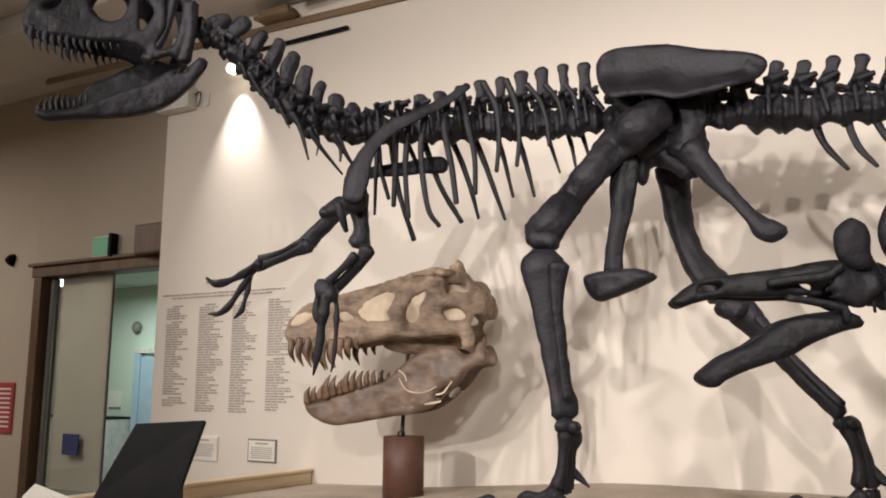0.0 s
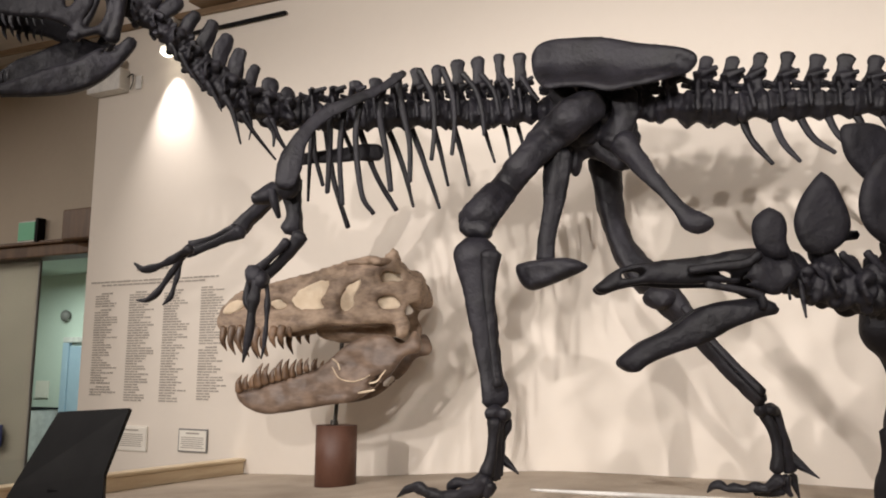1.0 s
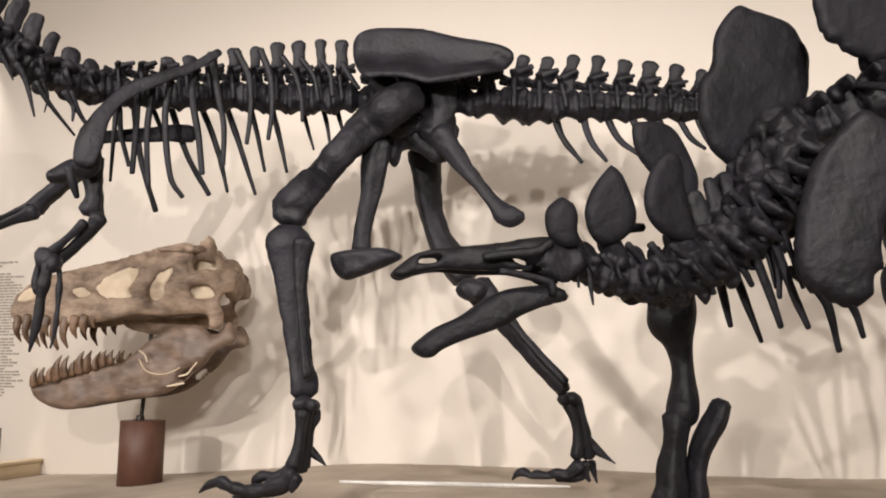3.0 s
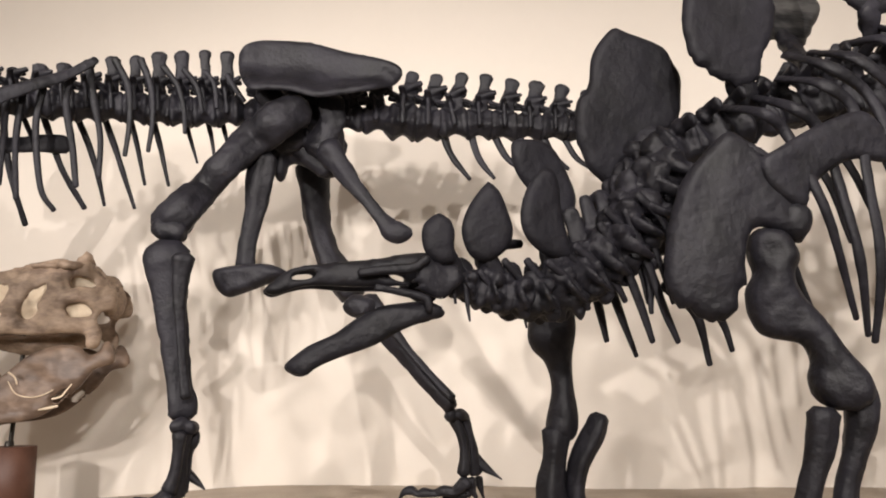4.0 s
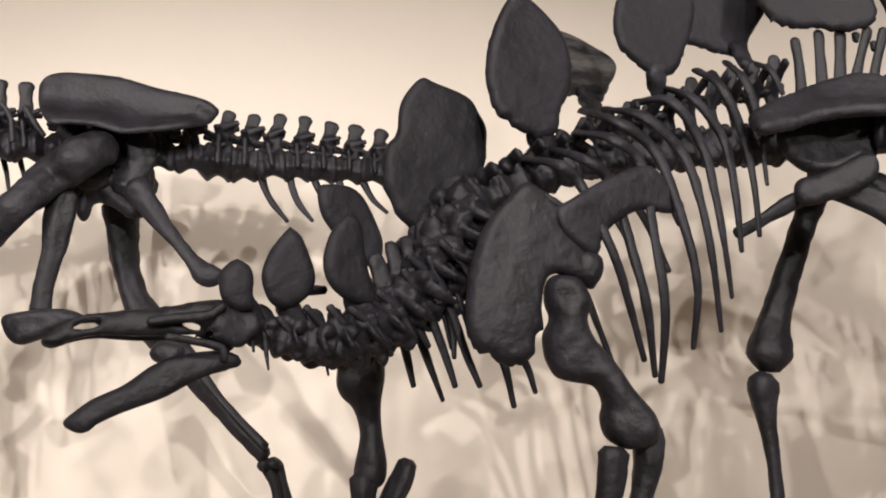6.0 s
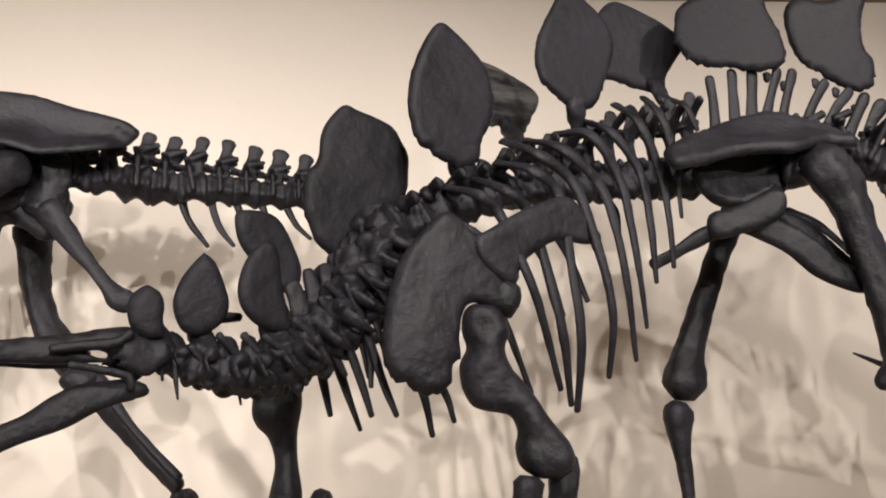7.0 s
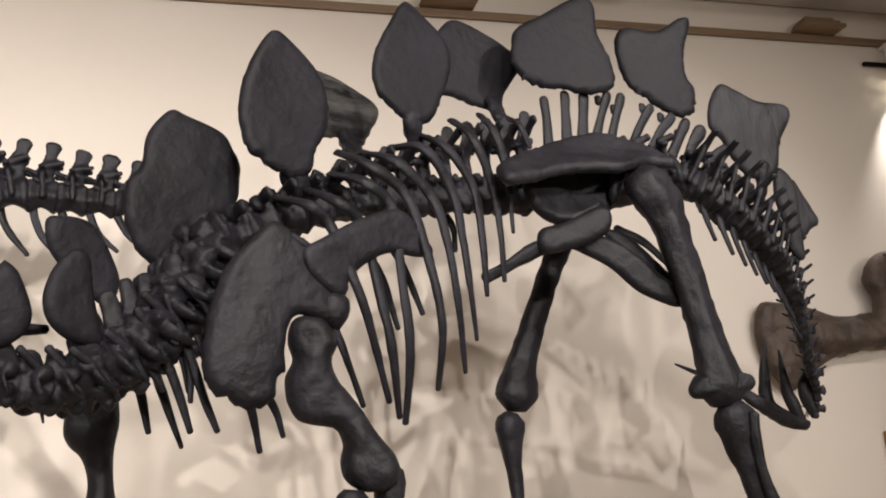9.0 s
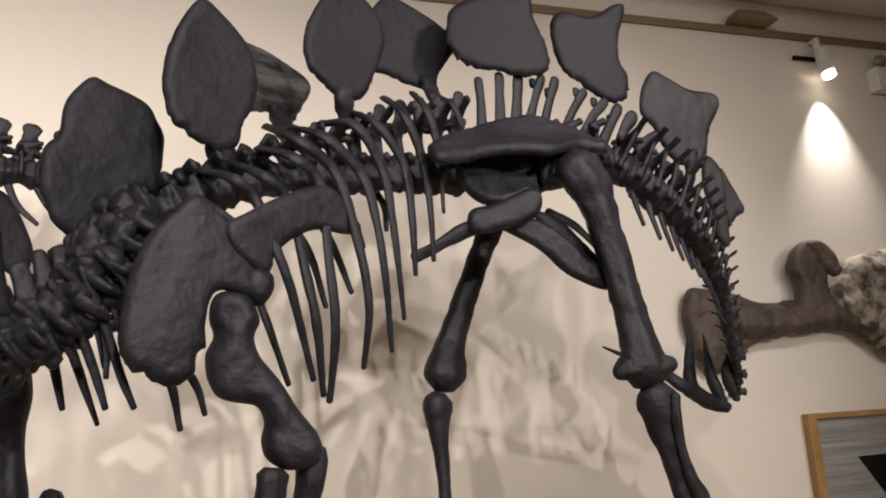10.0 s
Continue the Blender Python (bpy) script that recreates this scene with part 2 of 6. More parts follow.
def nearest(s, z, poly):
    best = (1e9, s, z)
    for (a, b), (c, d) in zip(poly, poly[1:] + poly[:1]):
        dx, dz = c - a, d - b
        u = min(1.0, max(0.0, ((s - a) * dx + (z - b) * dz) / (dx * dx + dz * dz + 1e-12)))
        e = (a + u * dx - s) ** 2 + (b + u * dz - z) ** 2
        if e < best[0]:
            best = (e, a + u * dx, b + u * dz)
    return best


def slab(bm, outline, thick, ragged=0.0, bow=0.0, ridge=0.0, gap=0.015, soft=0.55):
    """A bony plate inside a rounded outline: rounded rims, a gently uneven face, bowed by bow towards the viewer's side.
    soft: over what share of its thickness the rim rounds off; ridge: extra thickness towards its lower end."""
    ring = [Vector(q[:3]) for q in outline]
    c = sum(ring, Vector()) / len(ring)
    normal = Vector()
    for p, q in zip(ring, ring[1:] + ring[:1]):
        normal += (p - c).cross(q - c)
    normal.normalize()
    if normal.y > 0:
        normal = -normal
    up = (Vector((0, 0, 1)) - normal * normal.z).normalized()
    across = up.cross(normal)
    rim3 = smooth_line([((q - c).dot(across), (q - c).dot(up), (q - c).dot(normal)) for q in ring], 0.012, True)
    rim = [(q[0], q[1]) for q in rim3]
    if ragged:
        low, high = min(q[1] for q in rim), max(q[1] for q in rim)
        jag = []
        for s, z in rim:
            near = 1 - (z - low) / (high - low)
            k = 1 + ragged * (0.08 + 1.3 * near * near) * (noise.noise(Vector((s * 45, z * 45, c.x))) + 0.8 * noise.noise(Vector((s * 120, z * 120, c.x)))) / max(0.05, math.hypot(s, z))
            jag.append((s * k, z * k))
        rim = jag
    s0, s1, z0, z1 = min(q[0] for q in rim), max(q[0] for q in rim), min(q[1] for q in rim), max(q[1] for q in rim)
    gap = max(gap, math.sqrt((s1 - s0) * (z1 - z0) / 2600))
    cells = set()
    for i in range(int((s1 - s0) / gap) + 2):
        for j in range(int((z1 - z0) / gap) + 2):
            if inside(s0 + (i + 0.5) * gap, z0 + (j + 0.5) * gap, rim):
                cells.add((i, j))
    corners = {}
    for i, j in cells:
        for k in ((i, j), (i + 1, j), (i + 1, j + 1), (i, j + 1)):
            corners[k] = corners.get(k, 0) + 1
    half = thick / 2
    deep = half * 2 * soft + 0.006
    wide = min(s1 - s0, z1 - z0) * 0.42
    flat = np.array([(q[0], q[1]) for q in rim3])
    lift = np.array([q[2] for q in rim3])
    front, back = {}, {}
    for (i, j), count in corners.items():
        s, z = s0 + i * gap, z0 + j * gap
        e2, a, b = nearest(s, z, rim)
        d = math.sqrt(e2)
        if count < 4 and d < 1.3 * gap:
            s, z, d = a, b, 0.0
        weight = 1 / (((flat - (s, z)) ** 2).sum(axis=1) + 1e-4) ** 1.5
        out = float((weight * lift).sum() / weight.sum())
        u = min(1.0, d / deep)
        full = half * (0.2 + 0.8 * math.sqrt(max(0.0, 1 - (1 - u) ** 2)))
        full *= 1 + ridge * max(0.0, 1 - (z - z0) / (z1 - z0))
        mid = min(1.0, d / wide)
        q = c + across * s + up * z + normal * (out + bow * mid * mid * (3 - 2 * mid))
        rough = noise.noise(q * 7) * 0.3 + noise.noise(q * 24) * 0.16 + noise.noise(q * 70) * 0.05
        front[i, j] = bm.verts.new(q + normal * full * (1 + rough))
        back[i, j] = bm.verts.new(q - normal * full * (1 - rough))
    for i, j in cells:
        k = ((i, j), (i + 1, j), (i + 1, j + 1), (i, j + 1))
        bm.faces.new([front[n] for n in k])
        bm.faces.new([back[n] for n in reversed(k)])
        for n, (di, dj) in enumerate(((0, -1), (1, 0), (0, 1), (-1, 0))):
            if (i + di, j + dj) not in cells:
                p, q = k[n], k[(n + 1) % 4]
                bm.faces.new((front[p], front[q], back[q], back[p]))
    return bm


def plate(name, outline, parent, thick=0.045, mat=PLATE, label="", **kw):
    if mat is not BONE:
        kw.setdefault("soft", 0.6)
    else:
        kw["soft"] = kw.get("soft", 0.55) * 0.45
    return part(name, slab(bmesh.new(), outline, thick, **kw), mat, parent, label)


def shell(bm, outline, holes=(), gap=0.016, width=0.1, front=0.5, thick=0.02, roof=0.35, lumps=0.012, sink=0.0):
    """Both sides of a skull or jaw: a pierced wall of bone that follows the outline and bulges away from the middle plane.
    width: half width at the back; front: its share at the snout; roof: its share at the top edge."""
    o = Vector(outline[0][:3])
    flat = [Vector((q[0], q[1], 0)) for q in outline]
    ends = max(((a - b).length, a, b) for a in flat for b in flat)
    way = (ends[2] - ends[1]).normalized()
    if way.x < 0:
        way = -way
    normal = Vector((way.y, -way.x, 0))
    o -= normal * sink

    def to2(q):
        d = Vector(q[:3]) - o
        return (d.dot(way), q[2])

    rim = [(q[0], q[1]) for q in smooth_line([(*to2(q), 0.0) for q in outline], 0.02, True)]
    gaps = [[(q[0], q[1]) for q in smooth_line([(*to2(q), 0.0) for q in h], 0.015, True)] for h in holes]
    s0, s1 = min(q[0] for q in rim), max(q[0] for q in rim)
    z0, z1 = min(q[1] for q in rim), max(q[1] for q in rim)
    ns, nz = int((s1 - s0) / gap) + 2, int((z1 - z0) / gap) + 2
    cells = set()
    for i in range(ns):
        for j in range(nz):
            s, z = s0 + (i + 0.5) * gap, z0 + (j + 0.5) * gap
            if inside(s, z, rim) and not any(inside(s, z, h) for h in gaps):
                cells.add((i, j))
    corners = {}
    for i, j in cells:
        for c in ((i, j), (i + 1, j), (i + 1, j + 1), (i, j + 1)):
            corners[c] = corners.get(c, 0) + 1
    span = {}
    for i, j in corners:
        a, b = span.get(i, (1e9, -1e9))
        span[i] = (min(a, j), max(b, j))
    for sign in (1, -1):
        outer, inner = {}, {}
        for (i, j), count in corners.items():
            s, z = s0 + i * gap, z0 + j * gap
            edge = count < 4
            if edge:
                e, a, b = min(nearest(s, z, p) for p in [rim] + gaps)
                if e < (1.3 * gap) ** 2:
                    s, z = a, b
            u = (s - s0) / (s1 - s0)
            lo, hi = span[i]
            v = (j - lo) / max(1, hi - lo)
            w = width * (front + (1 - front) * min(1.0, u * 1.25) ** 0.8)
            w *= roof + (1 - roof) * math.sqrt(max(0.0, 1 - max(0.0, (v - 0.35) / 0.68) ** 2))
            q = o + way * s
            q.z = z
            bulge = noise.noise(q * 11) * lumps + noise.noise(q * 30) * lumps * 0.5
            outer[i, j] = bm.verts.new(q + normal * sign * (w + bulge - (0.35 * thick if edge else 0)))
            inner[i, j] = bm.verts.new(q + normal * sign * max(0.002, w - thick))
        for i, j in cells:
            ring = ((i, j), (i + 1, j), (i + 1, j + 1), (i, j + 1))
            bm.faces.new([outer[c] for c in ring])
            bm.faces.new([inner[c] for c in reversed(ring)])
            for k, (di, dj) in enumerate(((0, -1), (1, 0), (0, 1), (-1, 0))):
                if (i + di, j + dj) not in cells:
                    a, b = ring[k], ring[(k + 1) % 4]
                    bm.faces.new((outer[a], outer[b], inner[b], inner[a]))
    return normal


def tooth(parent, base, tip, r, mat, bend=0.15):
    base, tip = Vector(base), Vector(tip)
    way = tip - base
    mid = base + way * 0.55 + Vector((-abs(way.z) * bend * 0.6, -abs(way.z) * bend * 0.6, 0))
    bm = tube(bmesh.new(), [(*base, r), (*mid, r * 0.72), (*tip, r * 0.12)], n=7, step=0.012, rough=0.02, flat=0.8)
    return part("tooth", bm, mat, parent)


def tooth_row(parent, start, end, count, long, mat, normal, spread=(0.0, 0.0), down=True, r=0.3, seed=1, sides=(1, -1), sink=0.0):
    """Teeth between two ends, on both sides of the jaw; spread is the half width at either end."""
    rnd = random.Random(seed)
    a, b = Vector(start[:3]) - normal * sink, Vector(end[:3]) - normal * sink
    for sign in sides:
        for k in range(count):
            u = (k + 0.5) / count
            tall = long * (0.55 + 0.5 * math.sin(math.pi * min(1, 0.2 + u * 0.85))) * rnd.uniform(0.6, 1.12)
            q = a.lerp(b, u) + normal * sign * (spread[0] + (spread[1] - spread[0]) * u)
            q.z += rnd.uniform(-0.006, 0.006)
            tip = q + Vector((0, 0, -tall if down else tall)) + (b - a).normalized() * tall * 0.15
            tooth(parent, q + Vector((0, 0, 0.012 if down else -0.012)), tip, min(tall * r, 0.027), mat)


def vertebra(parent, c, way, r, long, tip, side, tip_width=0.02, process=1.0, seed=0, name="vertebra", hatchet=False, rise=0.5, slim=1.0):
    """A spool-shaped body with an arch, a blade-like spine up to tip, two side processes and joints to its neighbours."""
    bm = bmesh.new()
    c, way, side, tip = Vector(c), Vector(way).normalized(), Vector(side).normalized(), Vector(tip)
    a, b = c - way * long * 0.47, c + way * long * 0.47
    tube(bm, [(*a, r), (*a.lerp(b, 0.12), r * 1.03), (*c, r * 0.72), (*a.lerp(b, 0.88), r * 1.03), (*b, r)], n=12, step=0.02, rough=0.13, side=side, seed=seed)
    up = side.cross(way)
    if up.z < 0:
        up = -up
    arch = c + up * r * 0.9
    lean_to = tip - arch
    foot = arch - up * r * 0.5
    tube(bm, [(*foot, long * 0.40), (*(arch + lean_to * 0.2), long * 0.39), (*(arch + lean_to * 0.45), max(tip_width, long * 0.29)), (*(arch + lean_to * 0.72), tip_width * 0.92), (*(arch + lean_to * 0.93), tip_width * 1.18), (*tip, tip_width * 1.0)],
         flat=0.42, n=9, step=0.025, rough=0.22, side=side, seed=seed, cap=0.35)
    if hatchet:
        mid = arch + lean_to * 0.45
        tube(bm, [(*mid, tip_width), (*(mid + way * long * 0.22 + up * r * 0.1), tip_width * 1.2), (*(mid + way * long * 0.36 + up * r * 0.25), tip_width * 0.6)], flat=0.5, n=8, rough=0.15, side=side)
    k = slim
    for s in (1, -1):
        root = arch + up * r * 0.2
        end = root + side * s * r * 1.25 * process + up * r * rise * process - way * long * 0.12
        tube(bm, [(*root, r * 0.46 * k), (*root.lerp(end, 0.55), r * 0.3 * k), (*end, r * 0.27 * k)], flat=0.7, n=7, step=0.03, rough=0.2, side=up, seed=seed)
        tube(bm, [(*root.lerp(end, 0.6), r * 0.2 * k), (*(c + side * s * r * 0.8 + up * r * 0.1), r * 0.24 * k), (*(c + side * s * r * 0.85 - up * r * 0.3), r * 0.2 * k)], n=6, step=0.03, rough=0.2, side=way, seed=seed)
        for d in (1, -1):
            joint = arch + up * r * (0.6 + 0.3 * d) + side * s * r * 0.14
            far = joint + way * d * long * 0.62 + up * r * 0.25 + side * s * r * 0.3
            tube(bm, [(*joint, r * 0.36 * k), (*joint.lerp(far, 0.6), r * 0.24 * k), (*far, r * 0.26 * k)], flat=0.75, n=6, step=0.03, rough=0.2, side=side, seed=seed)
    return fuse(part(name, bm, BONE, parent), max(0.0042, min(0.0075, r * 0.13)))


def knobby(parent, c, way, r, long, tip, side, tip_width=0.02, process=1.0, seed=0, tall=False):
    """A massive vertebra: a waisted body, knobs for the joints and rib heads, a short thick spine; tall ones stand on a narrow arch with two wing-like processes."""
    rnd = random.Random(seed)
    bm = bmesh.new()
    c, way, side, tip = Vector(c), Vector(way).normalized(), Vector(side).normalized(), Vector(tip)
    up = side.cross(way)
    up = -up if up.z < 0 else up
    a, b = c - way * long * 0.5, c + way * long * 0.5
    tube(bm, [(*a, r * 1.06), (*a.lerp(b, 0.14), r * 1.1), (*c, r * 0.8), (*a.lerp(b, 0.86), r * 1.1), (*b, r * 1.06)], n=14, rough=0.2, side=side, seed=seed)
    height = (tip - c).dot(up)

    def knob(at, size):
        j = Vector((rnd.uniform(-1, 1), rnd.uniform(-1, 1), rnd.uniform(-1, 1))) * size * 0.2
        lump(bm, at + j, (size * rnd.uniform(0.8, 1.25), size * rnd.uniform(0.7, 1.1), size * rnd.uniform(0.8, 1.2)), 0.55, 22)

    if tall:
        roof = c + up * height * 0.62
        tube(bm, [(*(c + up * r * 0.3), long * 0.36), (*c.lerp(roof, 0.5), long * 0.24), (*roof, long * 0.3)], flat=0.9, n=10, rough=0.25, side=side, seed=seed)
        tube(bm, [(*(roof - up * r * 0.3), long * 0.34), (*roof.lerp(tip, 0.45), long * 0.26), (*roof.lerp(tip, 0.88), tip_width * 1.15), (*tip, tip_width * 0.9)], flat=0.45, n=10, rough=0.25, side=side, seed=seed)
        for s in (1, -1):
            end = roof + side * s * r * 1.7 * process + up * height * 0.2 + way * long * 0.1
            tube(bm, [(*(roof - up * r * 0.25), r * 0.5), (*roof.lerp(end, 0.55), r * 0.32), (*end, r * 0.34)], flat=0.6, n=8, rough=0.25, side=way, seed=seed)
            for d in (1, -1):
                knob(roof + way * d * long * 0.4 + side * s * r * 0.3 + up * r * 0.1 * d, long * 0.15)
            knob(c + up * r * 0.85 + side * s * r * 0.7, r * 0.34)
        return fuse(part("vertebra", bm, BONE, parent), 0.0062)
    crown = c + up * r * 0.9
    tube(bm, [(*c, long * 0.42), (*crown, long * 0.38), (*crown.lerp(tip, 0.6), tip_width * 1.25), (*tip, tip_width)], flat=0.6, n=10, rough=0.3, side=side, seed=seed)
    for s in (1, -1):
        knob(c + side * s * r * 0.85 * process + up * r * 0.55, r * 0.5)
        knob(c + side * s * r * 0.95 * process - up * r * 0.35, r * 0.42)
        knob(c + side * s * r * 0.7 - up * r * 0.8 + way * long * 0.2, r * 0.36)
        for d in (1, -1):
            knob(crown + way * d * long * 0.42 + side * s * r * 0.5 + up * r * 0.12 * d, r * 0.38)
        end = c + side * s * r * 1.35 * process + up * r * 0.1 - way * long * 0.25
        tube(bm, [(*(crown + side * s * r * 0.3), r * 0.34), (*end, r * 0.27), (*(end - up * r * 0.7 + way * long * 0.35), r * 0.16)], flat=0.7, n=8, rough=0.25, side=way, seed=seed)
    return fuse(part("vertebra", bm, BONE, parent), 0.006)


FUSED = []


def fuse(ob, voxel):
    """Marks a part whose overlapping shapes are to grow into one skin."""
    remesh = ob.modifiers.new("fuse", "REMESH")
    remesh.mode, remesh.voxel_size, remesh.use_smooth_shade = "VOXEL", voxel, True
    calm = ob.modifiers.new("calm", "SMOOTH")
    calm.factor, calm.iterations = 0.5, 1
    FUSED.append(ob)
    return ob


def fuse_all():
    graph = bpy.context.evaluated_depsgraph_get()
    graph.update()
    for ob in FUSED:
        skin = bpy.data.meshes.new_from_object(ob.evaluated_get(graph))
        skin.name = ob.name
        ob.modifiers.clear()
        ob.data = skin


def along(pts, count, start=0.0, end=1.0):
    """count places at even steps along a smooth line, each with its direction."""
    line = smooth_line(pts, 0.01)
    run = [0.0]
    for p, q in zip(line, line[1:]):
        run.append(run[-1] + float(np.linalg.norm((q - p)[:3])))
    out = []
    for k in range(count):
        d = run[-1] * (start + (end - start) * (k + 0.5) / count)
        i = min(len(line) - 2, max(0, int(np.searchsorted(run, d)) - 1))
        u = (d - run[i]) / max(1e-9, run[i + 1] - run[i])
        out.append((line[i] + (line[i + 1] - line[i]) * u, line[i + 1] - line[i], run[-1] * (end - start) / count))
    return out


def column(parent, body, tops, count, process=1.0, tip_width=0.02, seed=0, fill=0.88, name="vertebra", hatchet=False, rise=0.5, slim=1.0):
    """A run of vertebrae: body gives their middles and radii, tops the ends of their spines."""
    crest = along(tops, count)
    for k, ((q, way, long), (top, _, _)) in enumerate(zip(along(body, count), crest)):
        way3 = Vector(way[:3])
        side = Vector((way3.y, -way3.x, 0))
        rnd = random.Random(seed * 100 + k)
        tip = Vector(top[:3]) + Vector((0, 0, rnd.uniform(-0.008, 0.008)))
        vertebra(parent, q[:3], way3, float(q[3]), long * fill, tip, side, tip_width * rnd.uniform(0.85, 1.15), process, seed * 100 + k, name, hatchet, rise, slim)


def knobby_column(parent, body, tops, count, process=1.0, tip_width=0.02, seed=0, fill=0.95, tall=False):
    for k, ((q, way, long), (top, _, _)) in enumerate(zip(along(body, count), along(tops, count))):
        way3 = Vector(way[:3])
        rnd = random.Random(seed * 100 + k)
        tip = Vector(top[:3]) + Vector((0, 0, rnd.uniform(-0.01, 0.01)))
        knobby(parent, q[:3], way3, float(q[3]) * rnd.uniform(0.95, 1.06), long * fill, tip, Vector((way3.y, -way3.x, 0)), tip_width * rnd.uniform(0.85, 1.2), process, seed * 100 + k, tall)


# ---- the setting ----
WALL_Y = 5.3
RAIL_Z = 4.43
structure("floor", boxed((-14, -7, -0.1), (10, 12, 0)), FLOOR, "dark carpeted museum floor", "floor")
structure("wall_north", boxed((-6.112, WALL_Y, 0), (9.5, WALL_Y + 0.25, 4.9)), WALL, "cream painted exhibit wall with printed text", "wall")
# Unseen walls at guessed places, added to close the room around the lamps.
structure("wall_east", boxed((9.5, -7, 0), (9.7, 12, 4.9)), DARKER_WALL, "unseen tan wall that closes the room", "wall")
structure("wall_south", boxed((-14, -7.2, 0), (9.7, -7, 4.9)), DARKER_WALL, "unseen tan wall that closes the room", "wall")
structure("wall_west", boxed((-14.2, -7.2, 0), (-14, 12, 4.9)), DARKER_WALL, "unseen tan wall that closes the room", "wall")
structure("ceiling", boxed((-14.2, -7.2, 4.9), (9.7, 12.2, 5.1)), CEILING, "grey painted ceiling", "ceiling")


def ceiling_beam(y0, y1, z0, x0=-14.0, x1=9.5):
    bm = boxed((x0, y0, z0), (x1, y1, 4.9), bevel=0.02)
    return structure("ceiling_beam", bm, CEILING, "grey plaster ceiling beam", "beam")


ceiling_beam(4.45, 5.29, 4.72)
for x in (-4.6, -0.6, 3.0, 6.6):
    structure("ceiling_beam", boxed((x, -7, 4.62), (x + 0.35, 4.44, 4.9), bevel=0.02), CEILING, "grey plaster ceiling beam", "beam")


def picture_rail():
    bm = bmesh.new()
    box(bm, (-7.96, WALL_Y - 0.032, RAIL_Z - 0.004), (-0.9, WALL_Y - 0.003, RAIL_Z + 0.035), bevel=0.006)
    box(bm, (-7.96, WALL_Y - 0.024, RAIL_Z + 0.036), (-0.9, WALL_Y - 0.003, RAIL_Z + 0.06), bevel=0.006)
    for v in bm.verts:
        v.co.z -= 0.024 * (v.co.x + 0.9)
    box(bm, (-0.899, WALL_Y - 0.032, RAIL_Z - 0.004), (9.5, WALL_Y - 0.003, RAIL_Z + 0.035), bevel=0.006)
    box(bm, (-0.899, WALL_Y - 0.024, RAIL_Z + 0.036), (9.5, WALL_Y - 0.003, RAIL_Z + 0.06), bevel=0.006)
    return structure("trim", bm, RAIL, "brown wooden picture rail along the wall top", "trim")


picture_rail()


def rail_bracket(x):
    base = RAIL_Z + 0.061 - 0.024 * min(0.0, x + 0.9)
    root = thing("rail_bracket", (x, WALL_Y - 0.05, base), "stepped brown wooden bracket on the picture rail", "bracket", "brackets on the picture rail")
    for name, w, d, z, h in (("lower_step", 0.19, 0.12, 0.0, 0.034), ("middle_step", 0.165, 0.095, 0.035, 0.032), ("top_step", 0.13, 0.07, 0.068, 0.03)):
        part(name, boxed((x - w, WALL_Y - 0.05 - d, base + z), (x + w, WALL_Y - 0.003, base + z + h), bevel=0.01), RAIL, root)


for x in (-4.75, -0.3, 2.0, 4.95):
    rail_bracket(x)


def platform():
    """Sand-textured exhibit base with a gentle rise under the skeletons."""
    bm = bmesh.new()
    nx, ny = 150, 70
    x0, x1, y0, y1 = -4.28, 7.5, 1.0, WALL_Y - 0.003
    rows = []
    for j in range(ny + 1):
        row = []
        for i in range(nx + 1):
            x, y = x0 + (x1 - x0) * i / nx, y0 + (y1 - y0) * j / ny
            t = min(1.0, max(0.0, (x + 3.3) / 1.7))
            rise = t * t * (3 - 2 * t)
            z = 0.785 + 0.155 * rise + 0.05 * min(1.0, max(0.0, (x + 4.3) / 1.4)) * (1 - rise)
            fall = min(1.0, max(0.0, (x - 2.85) / 0.9))
            z -= 0.16 * fall * fall * (3 - 2 * fall)
            z += (noise.noise(Vector((x * 1.6, y * 1.6, 0))) * 0.018 + noise.noise(Vector((x * 7, y * 7, 3))) * 0.006) * (0.3 + 0.7 * rise)
            row.append(bm.verts.new((x, y, z)))
        rows.append(row)
    for a, b in zip(rows, rows[1:]):
        for i in range(nx):
            bm.faces.new((a[i], a[i + 1], b[i + 1], b[i]))
    front = [bm.verts.new((v.co.x, v.co.y, 0)) for v in rows[0]]
    left = [bm.verts.new((r[0].co.x, r[0].co.y, 0)) for r in rows]
    for i in range(nx):
        bm.faces.new((front[i], front[i + 1], rows[0][i + 1], rows[0][i]))
    for j in range(ny):
        bm.faces.new((left[j], left[j + 1], rows[j + 1][0], rows[j][0]))
    return tagged(link("exhibit_base", bm, SAND, (0, 0, 0)), "raised sand-textured exhibit base under the skeletons", "exhibit base", "", "structure")


platform()
kerb = bmesh.new()
box(kerb, (-4.36, 1.0, 0), (-4.285, WALL_Y - 0.004, 0.872), bevel=0.01)
box(kerb, (-4.385, 1.0, 0.8725), (-4.27, WALL_Y - 0.004, 0.895), bevel=0.008)
structure("trim", kerb, TRIM, "varnished pine edging board of the exhibit base", "trim")

# White strip shaped and coloured as the bright light streak along the base.
strip = bmesh.new()
tube(strip, [(-1.392, 3.75, 1.013, 0.006), (-1.132, 3.75, 1.016, 0.0103), (-0.878, 3.75, 1.021, 0.0111), (-0.665, 3.9, 1.007, 0.0098), (-0.399, 3.9, 1.013, 0.0053)], n=8, rough=0.0, ridge=0.0)
tagged(link("edging_strip", strip, WHITE, (0, 0, 0)), "thin white strip on the exhibit base, standing for a streak of light", "strip")

